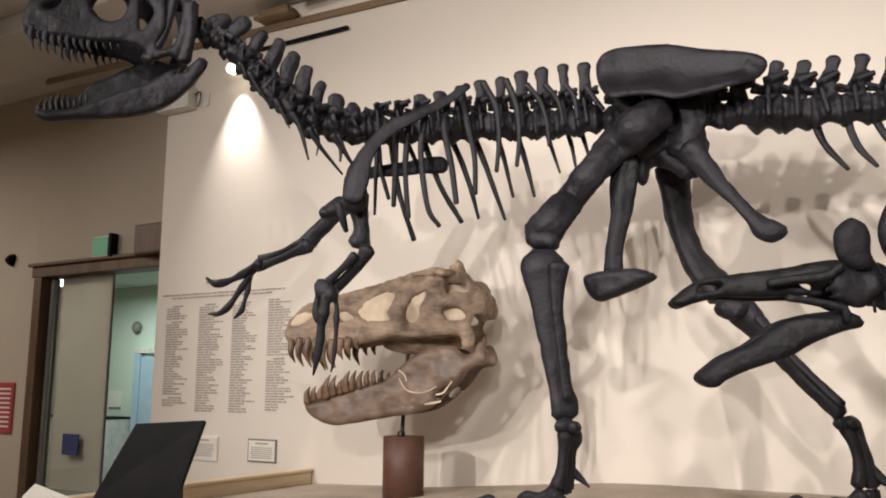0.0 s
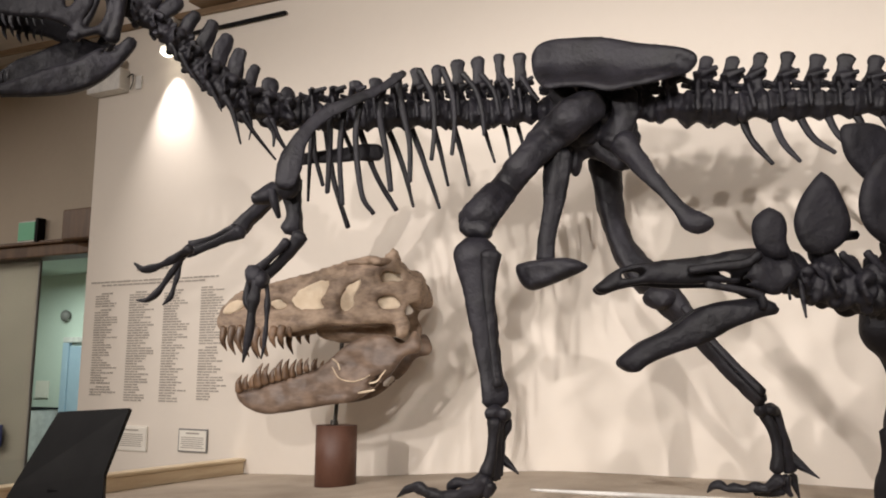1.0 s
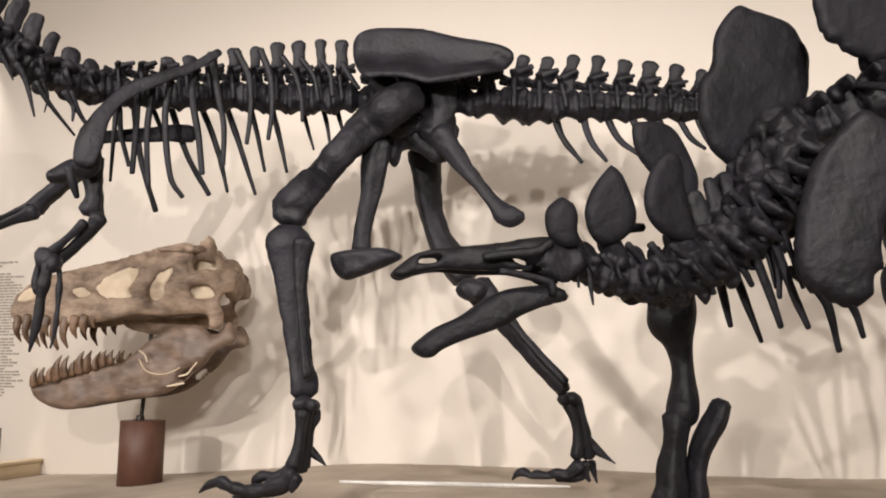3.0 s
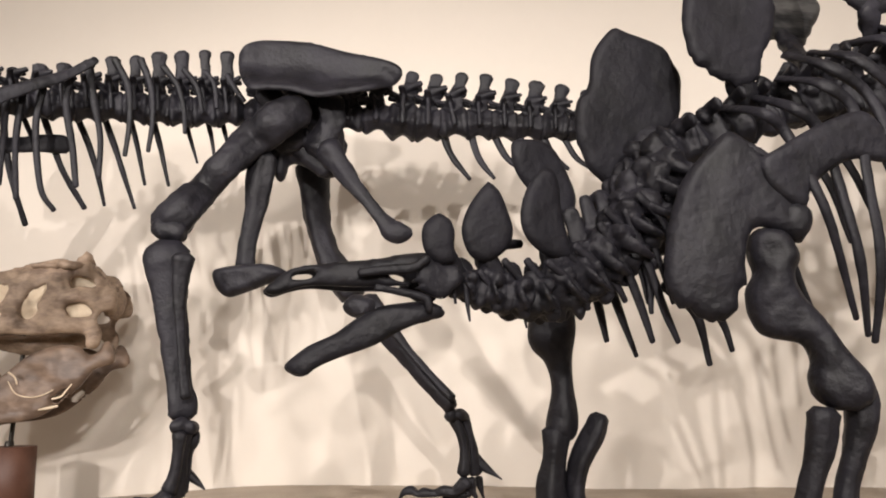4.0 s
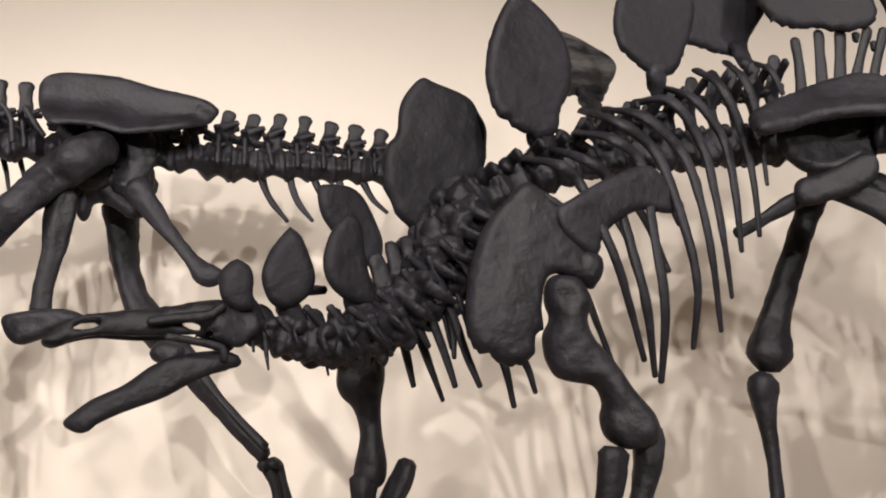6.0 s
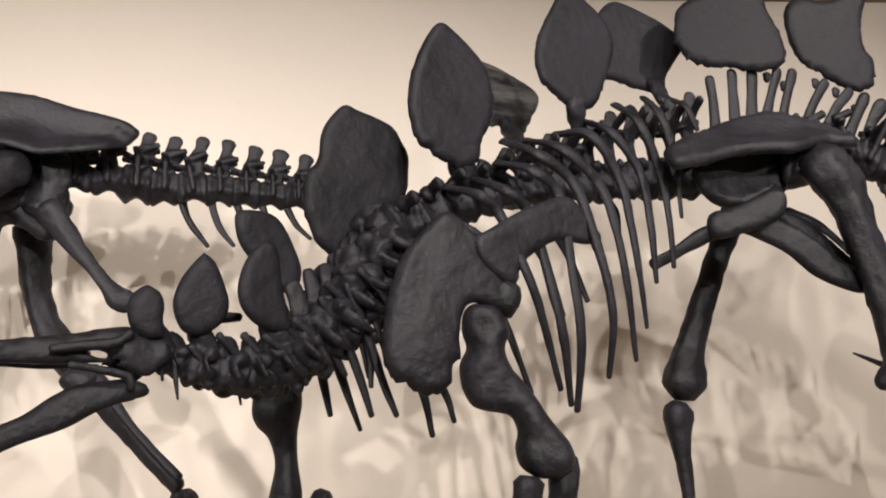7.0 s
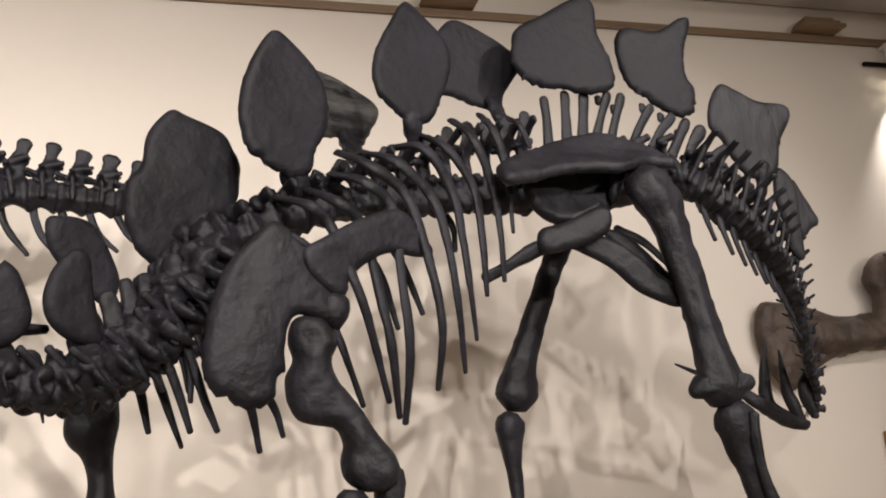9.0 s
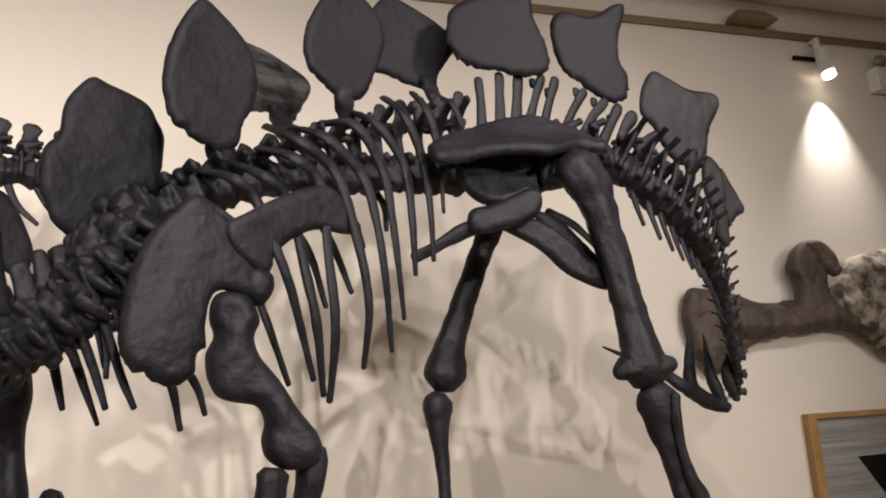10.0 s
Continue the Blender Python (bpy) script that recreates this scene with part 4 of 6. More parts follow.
# ---- the large meat-eater's skeleton ----
def hunter():
    root = thing("dinosaur_skeleton", (-1.2, 3.9, 0.93), "black mounted two-legged meat-eating dinosaur skeleton", "dinosaur skeleton", "mounted skeletons")
    # skull
    outline = [(-3.398, 2.122, 3.084), (-3.396, 2.125, 3.158), (-3.375, 2.153, 3.233), (-3.295, 2.257, 3.321), (-3.213, 2.363, 3.43), (-3.163, 2.429, 3.463), (-3.049, 2.577, 3.444), (-2.984, 2.661, 3.362), (-2.954, 2.7, 3.253), (-2.961, 2.69, 3.133), (-2.971, 2.677, 3.014), (-2.991, 2.652, 2.988), (-3.018, 2.616, 3.003), (-3.072, 2.547, 2.968), (-3.085, 2.529, 3.013), (-3.137, 2.462, 3.043), (-3.226, 2.346, 3.041), (-3.311, 2.235, 3.05), (-3.373, 2.155, 3.065)]
    holes = [[(-3.234, 2.336, 3.227), (-3.214, 2.362, 3.162), (-3.187, 2.397, 3.135), (-3.15, 2.445, 3.159), (-3.133, 2.468, 3.257), (-3.154, 2.44, 3.344), (-3.212, 2.365, 3.326)], [(-3.106, 2.503, 3.209), (-3.097, 2.514, 3.267), (-3.068, 2.552, 3.209), (-3.086, 2.528, 3.127), (-3.1, 2.509, 3.107)],
             [(-3.022, 2.611, 3.351), (-2.993, 2.649, 3.253), (-2.996, 2.645, 3.157), (-3.011, 2.625, 3.059), (-3.04, 2.587, 3.024), (-3.056, 2.567, 3.048), (-3.032, 2.598, 3.147), (-3.039, 2.589, 3.256)], [(-3.351, 2.184, 3.192), (-3.314, 2.232, 3.235), (-3.307, 2.241, 3.2), (-3.336, 2.203, 3.17)]]
    bm = bmesh.new()
    normal = shell(bm, outline, holes, gap=0.013, width=0.15, front=0.3, thick=0.025, roof=0.35, lumps=0.009, sink=0.1)
    tube(bm, [(-3.067, 2.536, 2.979, 0.0361), (-3.03, 2.585, 3.114, 0.026), (-3.011, 2.609, 3.286, 0.0315)], rough=0.1)
    tube(bm, [(-2.958, 2.646, 2.99, 0.0364), (-2.947, 2.66, 3.125, 0.0367), (-2.946, 2.661, 3.264, 0.0421)], rough=0.1)
    skull = part("skull", bm, BONE, root)
    tooth_row(skull, (-3.384, 2.141, 3.072), (-3.145, 2.451, 3.046), 13, 0.075, BONE, normal, (0.045, 0.10), True, 0.22, 2, sink=0.1)
    bm = bmesh.new()
    shell(bm, [(-3.322, 2.172, 2.676), (-3.316, 2.18, 2.652), (-3.291, 2.213, 2.639), (-3.229, 2.293, 2.657), (-3.146, 2.402, 2.679), (-3.075, 2.494, 2.704), (-3.017, 2.568, 2.742), (-2.974, 2.624, 2.794), (-2.928, 2.684, 2.883), (-2.891, 2.732, 2.99), (-2.917, 2.699, 3.011), (-2.94, 2.669, 2.967), (-2.994, 2.599, 2.93), (-3.048, 2.528, 2.86), (-3.129, 2.424, 2.795), (-3.19, 2.344, 2.734), (-3.244, 2.273, 2.695), (-3.285, 2.221, 2.684)], ([(-2.984, 2.612, 2.913), (-2.967, 2.634, 2.944), (-2.943, 2.665, 2.955), (-2.954, 2.65, 2.931)],), gap=0.013, width=0.028, front=0.8, thick=0.026, roof=0.7, lumps=0.006)
    jaw = part("lower_jaw", bm, BONE, root)
    bm = bmesh.new()
    shell(bm, [(-3.463, 2.267, 2.742), (-3.45, 2.284, 2.707), (-3.383, 2.372, 2.724), (-3.268, 2.521, 2.778), (-3.165, 2.655, 2.871), (-3.091, 2.752, 2.978), (-3.077, 2.77, 3.044), (-3.124, 2.709, 3.021), (-3.177, 2.639, 3.036), (-3.216, 2.589, 2.998), (-3.274, 2.513, 2.932), (-3.325, 2.447, 2.879), (-3.358, 2.404, 2.823), (-3.414, 2.332, 2.768)], (), gap=0.014, width=0.028, front=0.8, thick=0.026, roof=0.7, lumps=0.006)
    part("far_jaw_bone", bm, BONE, jaw)
    tooth_row(jaw, (-3.345, 2.191, 2.695), (-3.218, 2.356, 2.774), 9, 0.055, BONE, normal, (-0.02, 0.02), False, 0.22, 4, sink=0.05)
    # backbone
    knobby_column(root, [(-2.973, 2.716, 3.179, 0.0453), (-2.909, 2.801, 3.134, 0.0483), (-2.832, 2.895, 3.059, 0.0541), (-2.744, 3.003, 2.927, 0.0599), (-2.655, 3.112, 2.831, 0.0658), (-2.555, 3.251, 2.785, 0.0668), (-2.476, 3.378, 2.778, 0.0622)], [(-2.912, 2.796, 3.253), (-2.837, 2.889, 3.258), (-2.733, 3.017, 3.176), (-2.661, 3.105, 3.088), (-2.603, 3.177, 3.002), (-2.542, 3.273, 2.934), (-2.478, 3.376, 2.901)], 9, 1.0, 0.03, 1, fill=1.0)
    column(root, [(-2.463, 3.399, 2.781, 0.068), (-2.355, 3.501, 2.786, 0.0742), (-2.179, 3.652, 2.806, 0.075), (-1.931, 3.798, 2.825, 0.0779), (-1.671, 3.917, 2.83, 0.0802), (-1.463, 3.991, 2.841, 0.0795)], [(-2.454, 3.414, 2.914), (-2.28, 3.565, 2.971), (-2.089, 3.725, 3.053), (-1.864, 3.829, 3.106), (-1.654, 3.925, 3.144), (-1.473, 3.988, 3.146)], 11, 1.1, 0.034, 2, fill=0.98, slim=0.8)
    column(root, [(-1.418, 4.005, 2.844, 0.0736), (-1.143, 4.087, 2.824, 0.0696), (-0.859, 4.148, 2.816, 0.0708), (-0.745, 4.171, 2.824, 0.0755)], [(-1.371, 4.019, 3.112), (-1.134, 4.09, 3.106), (-0.747, 4.171, 3.059)], 5, 0.8, 0.03, 3, fill=0.98)
    column(root, [(-0.745, 4.171, 2.806, 0.0971), (-0.586, 4.203, 2.795, 0.0894), (-0.466, 4.227, 2.788, 0.0822), (-0.414, 4.237, 2.792, 0.0802), (-0.196, 4.281, 2.785, 0.0742), (0.026, 4.325, 2.771, 0.068), (0.223, 4.363, 2.75, 0.0617), (0.48, 4.413, 2.706, 0.0552)],
           [(-0.696, 4.181, 3.072), (-0.574, 4.205, 3.051), (-0.439, 4.232, 3.04), (-0.329, 4.254, 3.054), (-0.15, 4.29, 3.026), (0.032, 4.326, 3.004), (0.23, 4.365, 2.954), (0.509, 4.418, 2.85)], 10, 0.9, 0.036, 4, hatchet=True, fill=0.99, slim=0.8)
    # chevrons under the tail
    for a, b, c in (((-0.496, 4.221, 2.761, 0.0222), (-0.45, 4.23, 2.631, 0.0179), (-0.363, 4.247, 2.51, 0.011)),
                    ((-0.357, 4.249, 2.756, 0.0221), (-0.318, 4.256, 2.618, 0.0178), (-0.245, 4.271, 2.515, 0.0109)),
                    ((-0.247, 4.271, 2.752, 0.022), (-0.187, 4.283, 2.626, 0.0178), (-0.096, 4.301, 2.547, 0.0109)),
                    ((-0.126, 4.295, 2.742, 0.0219), (-0.073, 4.305, 2.622, 0.0163), (0.007, 4.321, 2.542, 0.0108)),
                    ((-0.007, 4.319, 2.733, 0.0218), (0.046, 4.329, 2.63, 0.0163), (0.115, 4.342, 2.561, 0.0108)),
                    ((0.101, 4.339, 2.723, 0.019), (0.151, 4.349, 2.626, 0.0162), (0.217, 4.362, 2.569, 0.0108)),
                    ((0.188, 4.356, 2.714, 0.0189), (0.232, 4.365, 2.607, 0.0148), (0.277, 4.374, 2.545, 0.0107))):
        bone("chevron", [a, b, c], root, flat=0.6)
    # ribs of the near side
    for pts in (
        [(-2.368, 3.362, 2.777, 0.0139), (-2.37, 3.36, 2.591, 0.0124), (-2.372, 3.357, 2.337, 0.0068)], [(-2.288, 3.401, 2.804, 0.0167), (-2.288, 3.401, 2.59, 0.0152), (-2.291, 3.398, 2.379, 0.0137)], [(-2.226, 3.428, 2.817, 0.0166), (-2.239, 3.417, 2.587, 0.0151), (-2.225, 3.428, 2.319, 0.0136)],
        [(-2.161, 3.47, 2.833, 0.0167), (-2.175, 3.459, 2.645, 0.0152), (-2.147, 3.482, 2.377, 0.0137), (-2.102, 3.52, 2.282, 0.0109)], [(-2.08, 3.539, 2.897, 0.0196), (-2.088, 3.533, 2.781, 0.0181), (-2.057, 3.559, 2.568, 0.0152), (-2.04, 3.574, 2.4, 0.0138)],
        [(-2.034, 3.605, 2.982, 0.0198), (-2.009, 3.619, 2.821, 0.0197), (-1.975, 3.634, 2.646, 0.0153), (-1.97, 3.637, 2.452, 0.0125)], [(-1.939, 3.662, 3.025, 0.0198), (-1.881, 3.689, 2.893, 0.0183), (-1.868, 3.694, 2.718, 0.014), (-1.879, 3.69, 2.564, 0.0111)],
        [(-1.834, 3.71, 3.033, 0.0198), (-1.789, 3.731, 2.896, 0.0168), (-1.777, 3.736, 2.73, 0.0139), (-1.788, 3.731, 2.59, 0.0111)], [(-1.747, 3.761, 3.01, 0.0169), (-1.686, 3.789, 2.919, 0.0154), (-1.657, 3.803, 2.802, 0.014), (-1.649, 3.807, 2.692, 0.0111)],
        [(-1.667, 3.809, 3.01, 0.0169), (-1.609, 3.836, 2.92, 0.014), (-1.586, 3.846, 2.797, 0.0112)], [(-1.578, 3.85, 3.007, 0.0169), (-1.537, 3.865, 2.94, 0.014), (-1.523, 3.869, 2.828, 0.0112)], [(-1.483, 3.881, 2.994, 0.0168), (-1.437, 3.895, 2.914, 0.0139), (-1.401, 3.905, 2.865, 0.0111)],
    ):
        bone("rib", pts, root, flat=0.7, n=8)
    # ribs of the far side
    for pts in (
        [(-2.483, 3.524, 2.808, 0.0146), (-2.467, 3.537, 2.614, 0.013), (-2.434, 3.566, 2.462, 0.0115)], [(-2.451, 3.591, 2.806, 0.0176), (-2.411, 3.624, 2.507, 0.016), (-2.349, 3.678, 2.259, 0.0145)], [(-2.332, 3.705, 2.818, 0.0178), (-2.316, 3.719, 2.773, 0.0178), (-2.251, 3.775, 2.55, 0.0162), (-2.164, 3.845, 2.364, 0.0147)],
        [(-2.23, 3.793, 2.857, 0.0179), (-2.173, 3.84, 2.707, 0.0164), (-2.124, 3.863, 2.553, 0.0148), (-2.084, 3.882, 2.381, 0.0088)], [(-2.112, 3.858, 2.856, 0.0179), (-2.05, 3.886, 2.671, 0.0163), (-1.996, 3.911, 2.503, 0.0132), (-1.954, 3.93, 2.371, 0.0088)],
        [(-2.007, 3.895, 2.881, 0.0178), (-1.959, 3.917, 2.712, 0.0147), (-1.912, 3.938, 2.488, 0.0088)], [(-1.905, 3.942, 2.878, 0.0178), (-1.853, 3.966, 2.679, 0.0147), (-1.812, 3.985, 2.489, 0.0087)], [(-1.758, 3.987, 2.868, 0.0147), (-1.722, 4.004, 2.74, 0.0117), (-1.685, 4.021, 2.607, 0.0073)],
        [(-1.657, 4.034, 2.865, 0.0146), (-1.627, 4.046, 2.743, 0.0117), (-1.607, 4.052, 2.622, 0.0072)], [(-1.581, 4.06, 2.83, 0.0146), (-1.545, 4.071, 2.69, 0.0087)], [(-2.378, 3.613, 2.801, 0.0146), (-2.325, 3.659, 2.648, 0.0117)],
    ):
        bone("rib", pts, root, flat=0.7, n=8)
    # neck ribs
    for pts in (
        [(-2.806, 2.848, 3.018, 0.0133), (-2.792, 2.865, 2.985, 0.008), (-2.784, 2.875, 2.942, 0.004)], [(-2.778, 2.882, 2.979, 0.0134), (-2.746, 2.921, 2.897, 0.008), (-2.707, 2.969, 2.821, 0.004)], [(-2.726, 2.946, 2.901, 0.0161), (-2.694, 2.985, 2.837, 0.0107), (-2.683, 2.998, 2.797, 0.0054)],
        [(-2.692, 2.972, 2.861, 0.0161), (-2.666, 3.003, 2.796, 0.0107), (-2.643, 3.032, 2.725, 0.004)], [(-2.639, 3.037, 2.801, 0.0189), (-2.61, 3.072, 2.722, 0.0135), (-2.584, 3.105, 2.58, 0.0054)], [(-2.58, 3.094, 2.729, 0.0189), (-2.541, 3.143, 2.641, 0.0122), (-2.481, 3.238, 2.524, 0.0054)],
        [(-2.569, 3.123, 2.73, 0.0136), (-2.554, 3.141, 2.676, 0.0081), (-2.56, 3.134, 2.605, 0.0041)], [(-2.512, 3.189, 2.71, 0.0191), (-2.489, 3.225, 2.654, 0.0109), (-2.488, 3.227, 2.587, 0.0055)], [(-2.496, 3.214, 2.715, 0.0191), (-2.477, 3.245, 2.64, 0.0137), (-2.445, 3.296, 2.558, 0.0069)],
    ):
        bone("neck_rib", pts, root, flat=0.7, n=7)
    # shoulder and arms
    bone("shoulder_blade", [(-1.973, 3.565, 2.983, 0.0195), (-2.012, 3.532, 2.941, 0.025), (-2.065, 3.487, 2.888, 0.0276), (-2.18, 3.388, 2.804, 0.0328), (-2.287, 3.304, 2.718, 0.038), (-2.335, 3.227, 2.597, 0.0402), (-2.358, 3.19, 2.482, 0.0637), (-2.368, 3.173, 2.38, 0.0527)], root, flat=0.45)
    bone("shoulder_blade", [(-2.55, 3.486, 2.584, 0.0347), (-2.509, 3.528, 2.6, 0.0319), (-2.376, 3.641, 2.629, 0.038), (-2.264, 3.738, 2.652, 0.0471), (-2.227, 3.769, 2.654, 0.0442)], root, flat=0.4)
    bm = bmesh.new()
    lump(bm, (-2.388, 3.217, 2.41), (0.07, 0.04, 0.10), 0.2)
    part("coracoid", bm, BONE, root)
    bm = bmesh.new()
    tube(bm, [(-2.612, 3.254, 2.348, 0.0276), (-2.579, 3.308, 2.372, 0.0445), (-2.551, 3.353, 2.405, 0.0504)])
    tube(bm, [(-2.521, 3.269, 2.387, 0.0219), (-2.511, 3.285, 2.324, 0.0219), (-2.499, 3.304, 2.257, 0.011)])
    part("coracoid", bm, BONE, root)
    bone("upper_arm", [(-2.436, 3.3, 2.412, 0.0656), (-2.414, 3.3, 2.318, 0.0434), (-2.405, 3.3, 2.248, 0.0406), (-2.417, 3.3, 2.189, 0.0595)], root)
    bone("forearm", [(-2.297, 3.2, 2.143, 0.039), (-2.334, 3.2, 2.088, 0.0313), (-2.417, 3.2, 2.014, 0.0263), (-2.488, 3.2, 1.965, 0.0291)], root)
    bone("forearm", [(-2.338, 3.16, 2.109, 0.0233), (-2.413, 3.16, 2.046, 0.0183), (-2.51, 3.16, 1.981, 0.0237)], root)
    bm = bmesh.new()
    lump(bm, (-2.438, 3.06, 1.947), (0.045, 0.04, 0.05), 0.4)
    lump(bm, (-2.39, 3.06, 1.921), (0.035, 0.035, 0.04), 0.4)
    part("wrist", bm, BONE, root)
    for pts in ([(-2.402, 3.04, 1.919, 0.0238), (-2.41, 3.04, 1.866, 0.0214), (-2.416, 3.04, 1.838, 0.0261), (-2.426, 3.04, 1.776, 0.019), (-2.43, 3.04, 1.714, 0.0213), (-2.444, 3.04, 1.639, 0.0165), (-2.462, 3.04, 1.564, 0.0047)], [(-2.456, 3.06, 1.94, 0.0168), (-2.469, 3.06, 1.885, 0.0192), (-2.471, 3.06, 1.836, 0.0216), (-2.457, 3.06, 1.802, 0.0144)],
                [(-2.389, 3.08, 1.928, 0.0144), (-2.373, 3.08, 1.867, 0.0096), (-2.373, 3.08, 1.819, 0.0143), (-2.373, 3.08, 1.747, 0.0095), (-2.377, 3.08, 1.688, 0.0119), (-2.384, 3.08, 1.622, 0.0071), (-2.395, 3.08, 1.579, 0.0036)]):
        bone("finger", pts, root)
    bone("upper_arm", [(-2.672, 3.5, 2.445, 0.0585), (-2.743, 3.5, 2.384, 0.0441), (-2.838, 3.5, 2.317, 0.0445), (-2.896, 3.5, 2.262, 0.0536)], root)
    bone("forearm", [(-2.805, 3.4, 2.222, 0.0376), (-2.909, 3.4, 2.194, 0.0234), (-3.03, 3.4, 2.161, 0.0207), (-3.154, 3.4, 2.134, 0.03)], root)
    bone("forearm", [(-2.868, 3.42, 2.253, 0.0263), (-3.003, 3.42, 2.21, 0.0178), (-3.151, 3.42, 2.178, 0.0271)], root)
    for pts in ([(-3.028, 3.28, 2.134, 0.0289), (-3.085, 3.28, 2.115, 0.0174), (-3.15, 3.28, 2.083, 0.0234), (-3.212, 3.28, 2.063, 0.0147), (-3.276, 3.28, 2.049, 0.0237), (-3.341, 3.28, 2.047, 0.0179), (-3.405, 3.28, 2.081, 0.006)], [(-3.077, 3.3, 2.122, 0.0233), (-3.121, 3.3, 2.072, 0.0146), (-3.165, 3.3, 2.022, 0.0205), (-3.214, 3.3, 1.965, 0.0147), (-3.263, 3.3, 1.917, 0.0207), (-3.326, 3.3, 1.887, 0.0149), (-3.396, 3.3, 1.889, 0.0045)], [(-3.119, 3.32, 2.116, 0.0206), (-3.131, 3.32, 2.051, 0.0117), (-3.144, 3.32, 2.002, 0.0176), (-3.164, 3.32, 1.944, 0.0117), (-3.181, 3.32, 1.9, 0.0176), (-3.231, 3.32, 1.861, 0.0044)]):
        bone("finger", pts, root)
    # hip
    plate("ilium", [(-1.43, 3.894, 3.068), (-1.4, 3.861, 3.118), (-1.347, 3.901, 3.161), (-1.258, 3.934, 3.171), (-1.102, 3.975, 3.163), (-0.916, 3.98, 3.104), (-0.738, 3.989, 3.057), (-0.657, 3.98, 3.013), (-0.643, 3.979, 2.972), (-0.682, 4.011, 2.935), (-0.772, 3.897, 2.877), (-0.912, 3.848, 2.844), (-1.02, 3.82, 2.832), (-1.135, 3.805, 2.863), (-1.234, 3.777, 2.867), (-1.313, 3.752, 2.868), (-1.397, 3.842, 2.967)], root, 0.03, BONE, bow=-0.05, soft=0.5)
    plate("ilium", [(-1.502, 4.147, 3.186), (-1.436, 4.166, 3.261), (-1.174, 4.245, 3.261), (-0.799, 4.323, 3.171), (-0.724, 4.338, 3.108), (-0.858, 4.312, 3.029), (-1.142, 4.254, 2.996), (-1.46, 4.159, 3.028)], root, 0.06, BONE)
    bm = bmesh.new()
    tube(bm, [(-1.303, 3.935, 2.921, 0.0663), (-1.217, 3.961, 2.792, 0.0765), (-1.195, 3.967, 2.658, 0.0924)], flat=0.7)
    tube(bm, [(-0.998, 4.018, 2.877, 0.0703), (-1, 4.018, 2.76, 0.07), (-1.07, 4.004, 2.633, 0.0808)], flat=0.7)
    tube(bm, [(-1.298, 4.02, 2.605, 0.0666), (-1.193, 4.051, 2.661, 0.0829), (-1.066, 4.086, 2.647, 0.0931), (-0.986, 4.102, 2.696, 0.0654)], flat=0.9)
    lump(bm, (-1.244, 4.005, 2.566), (0.035, 0.05, 0.09), 0.3)
    lump(bm, (-1.03, 4.063, 2.563), (0.07, 0.05, 0.06), 0.3)
    fuse(part("hip_socket", bm, BONE, root), 0.009)
    plate("hip_plate", [(-1.203, 4.006, 2.802), (-1.078, 4.043, 2.722), (-0.964, 4.066, 2.751), (-0.953, 4.068, 2.649), (-0.992, 4.06, 2.547), (-1.035, 4.052, 2.501), (-1.134, 4.027, 2.557), (-1.208, 4.005, 2.618), (-1.287, 3.981, 2.566), (-1.304, 3.976, 2.709)], root, 0.07, BONE, ragged=0.01)
    bone("pubis", [(-1.279, 3.86, 2.566, 0.0696), (-1.294, 3.86, 2.43, 0.064), (-1.308, 3.86, 2.323, 0.0532), (-1.339, 3.86, 2.191, 0.0452), (-1.353, 3.86, 2.058, 0.0477)], root, flat=0.7)
    plate("pubic_foot", [(-1.463, 3.76, 2.016), (-1.43, 3.76, 2.037), (-1.32, 3.76, 2.049), (-1.201, 3.76, 2.047), (-1.125, 3.76, 2.016), (-1.125, 3.76, 1.996), (-1.204, 3.76, 1.96), (-1.324, 3.76, 1.92), (-1.391, 3.76, 1.907), (-1.44, 3.76, 1.946)], root, 0.09, BONE)
    bone("ischium", [(-1.005, 3.98, 2.635, 0.0691), (-0.921, 3.98, 2.507, 0.0523), (-0.827, 3.98, 2.384, 0.0335), (-0.746, 3.98, 2.279, 0.033), (-0.696, 3.98, 2.218, 0.0528), (-0.644, 3.98, 2.204, 0.0499), (-0.611, 3.98, 2.206, 0.0298)], root, flat=0.7)
    # near leg
    bone("thigh_bone", [(-1.121, 3.9, 2.802, 0.0908), (-1.207, 3.84, 2.73, 0.1063), (-1.32, 3.84, 2.644, 0.094), (-1.412, 3.74, 2.501, 0.0767), (-1.513, 3.74, 2.398, 0.0747), (-1.549, 3.62, 2.278, 0.0885), (-1.601, 3.62, 2.216, 0.0914), (-1.613, 3.62, 2.182, 0.0627)], root, n=16)
    bone("shin_bone", [(-1.576, 3.56, 2.095, 0.0898), (-1.576, 3.56, 2.041, 0.1086), (-1.566, 3.56, 1.933, 0.0891), (-1.552, 3.56, 1.781, 0.0723), (-1.527, 3.56, 1.631, 0.0584), (-1.505, 3.56, 1.513, 0.0526), (-1.492, 3.56, 1.454, 0.0629), (-1.488, 3.56, 1.399, 0.0575)], root, n=14, flat=0.7)
    bone("calf_bone", [(-1.474, 3.49, 2.046, 0.0449), (-1.482, 3.49, 1.922, 0.0315), (-1.474, 3.49, 1.75, 0.0222), (-1.455, 3.49, 1.58, 0.0194), (-1.439, 3.49, 1.472, 0.0256)], root)
    bm = bmesh.new()
    tube(bm, [(-1.638, 3.58, 2.209, 0.0515), (-1.586, 3.58, 2.18, 0.0563), (-1.53, 3.58, 2.167, 0.0459)], rough=0.2)
    fuse(part("knee_joint", bm, BONE, root), 0.008)
    bm = bmesh.new()
    lump(bm, (-1.463, 3.5, 1.356), (0.04, 0.055, 0.036), 0.35)
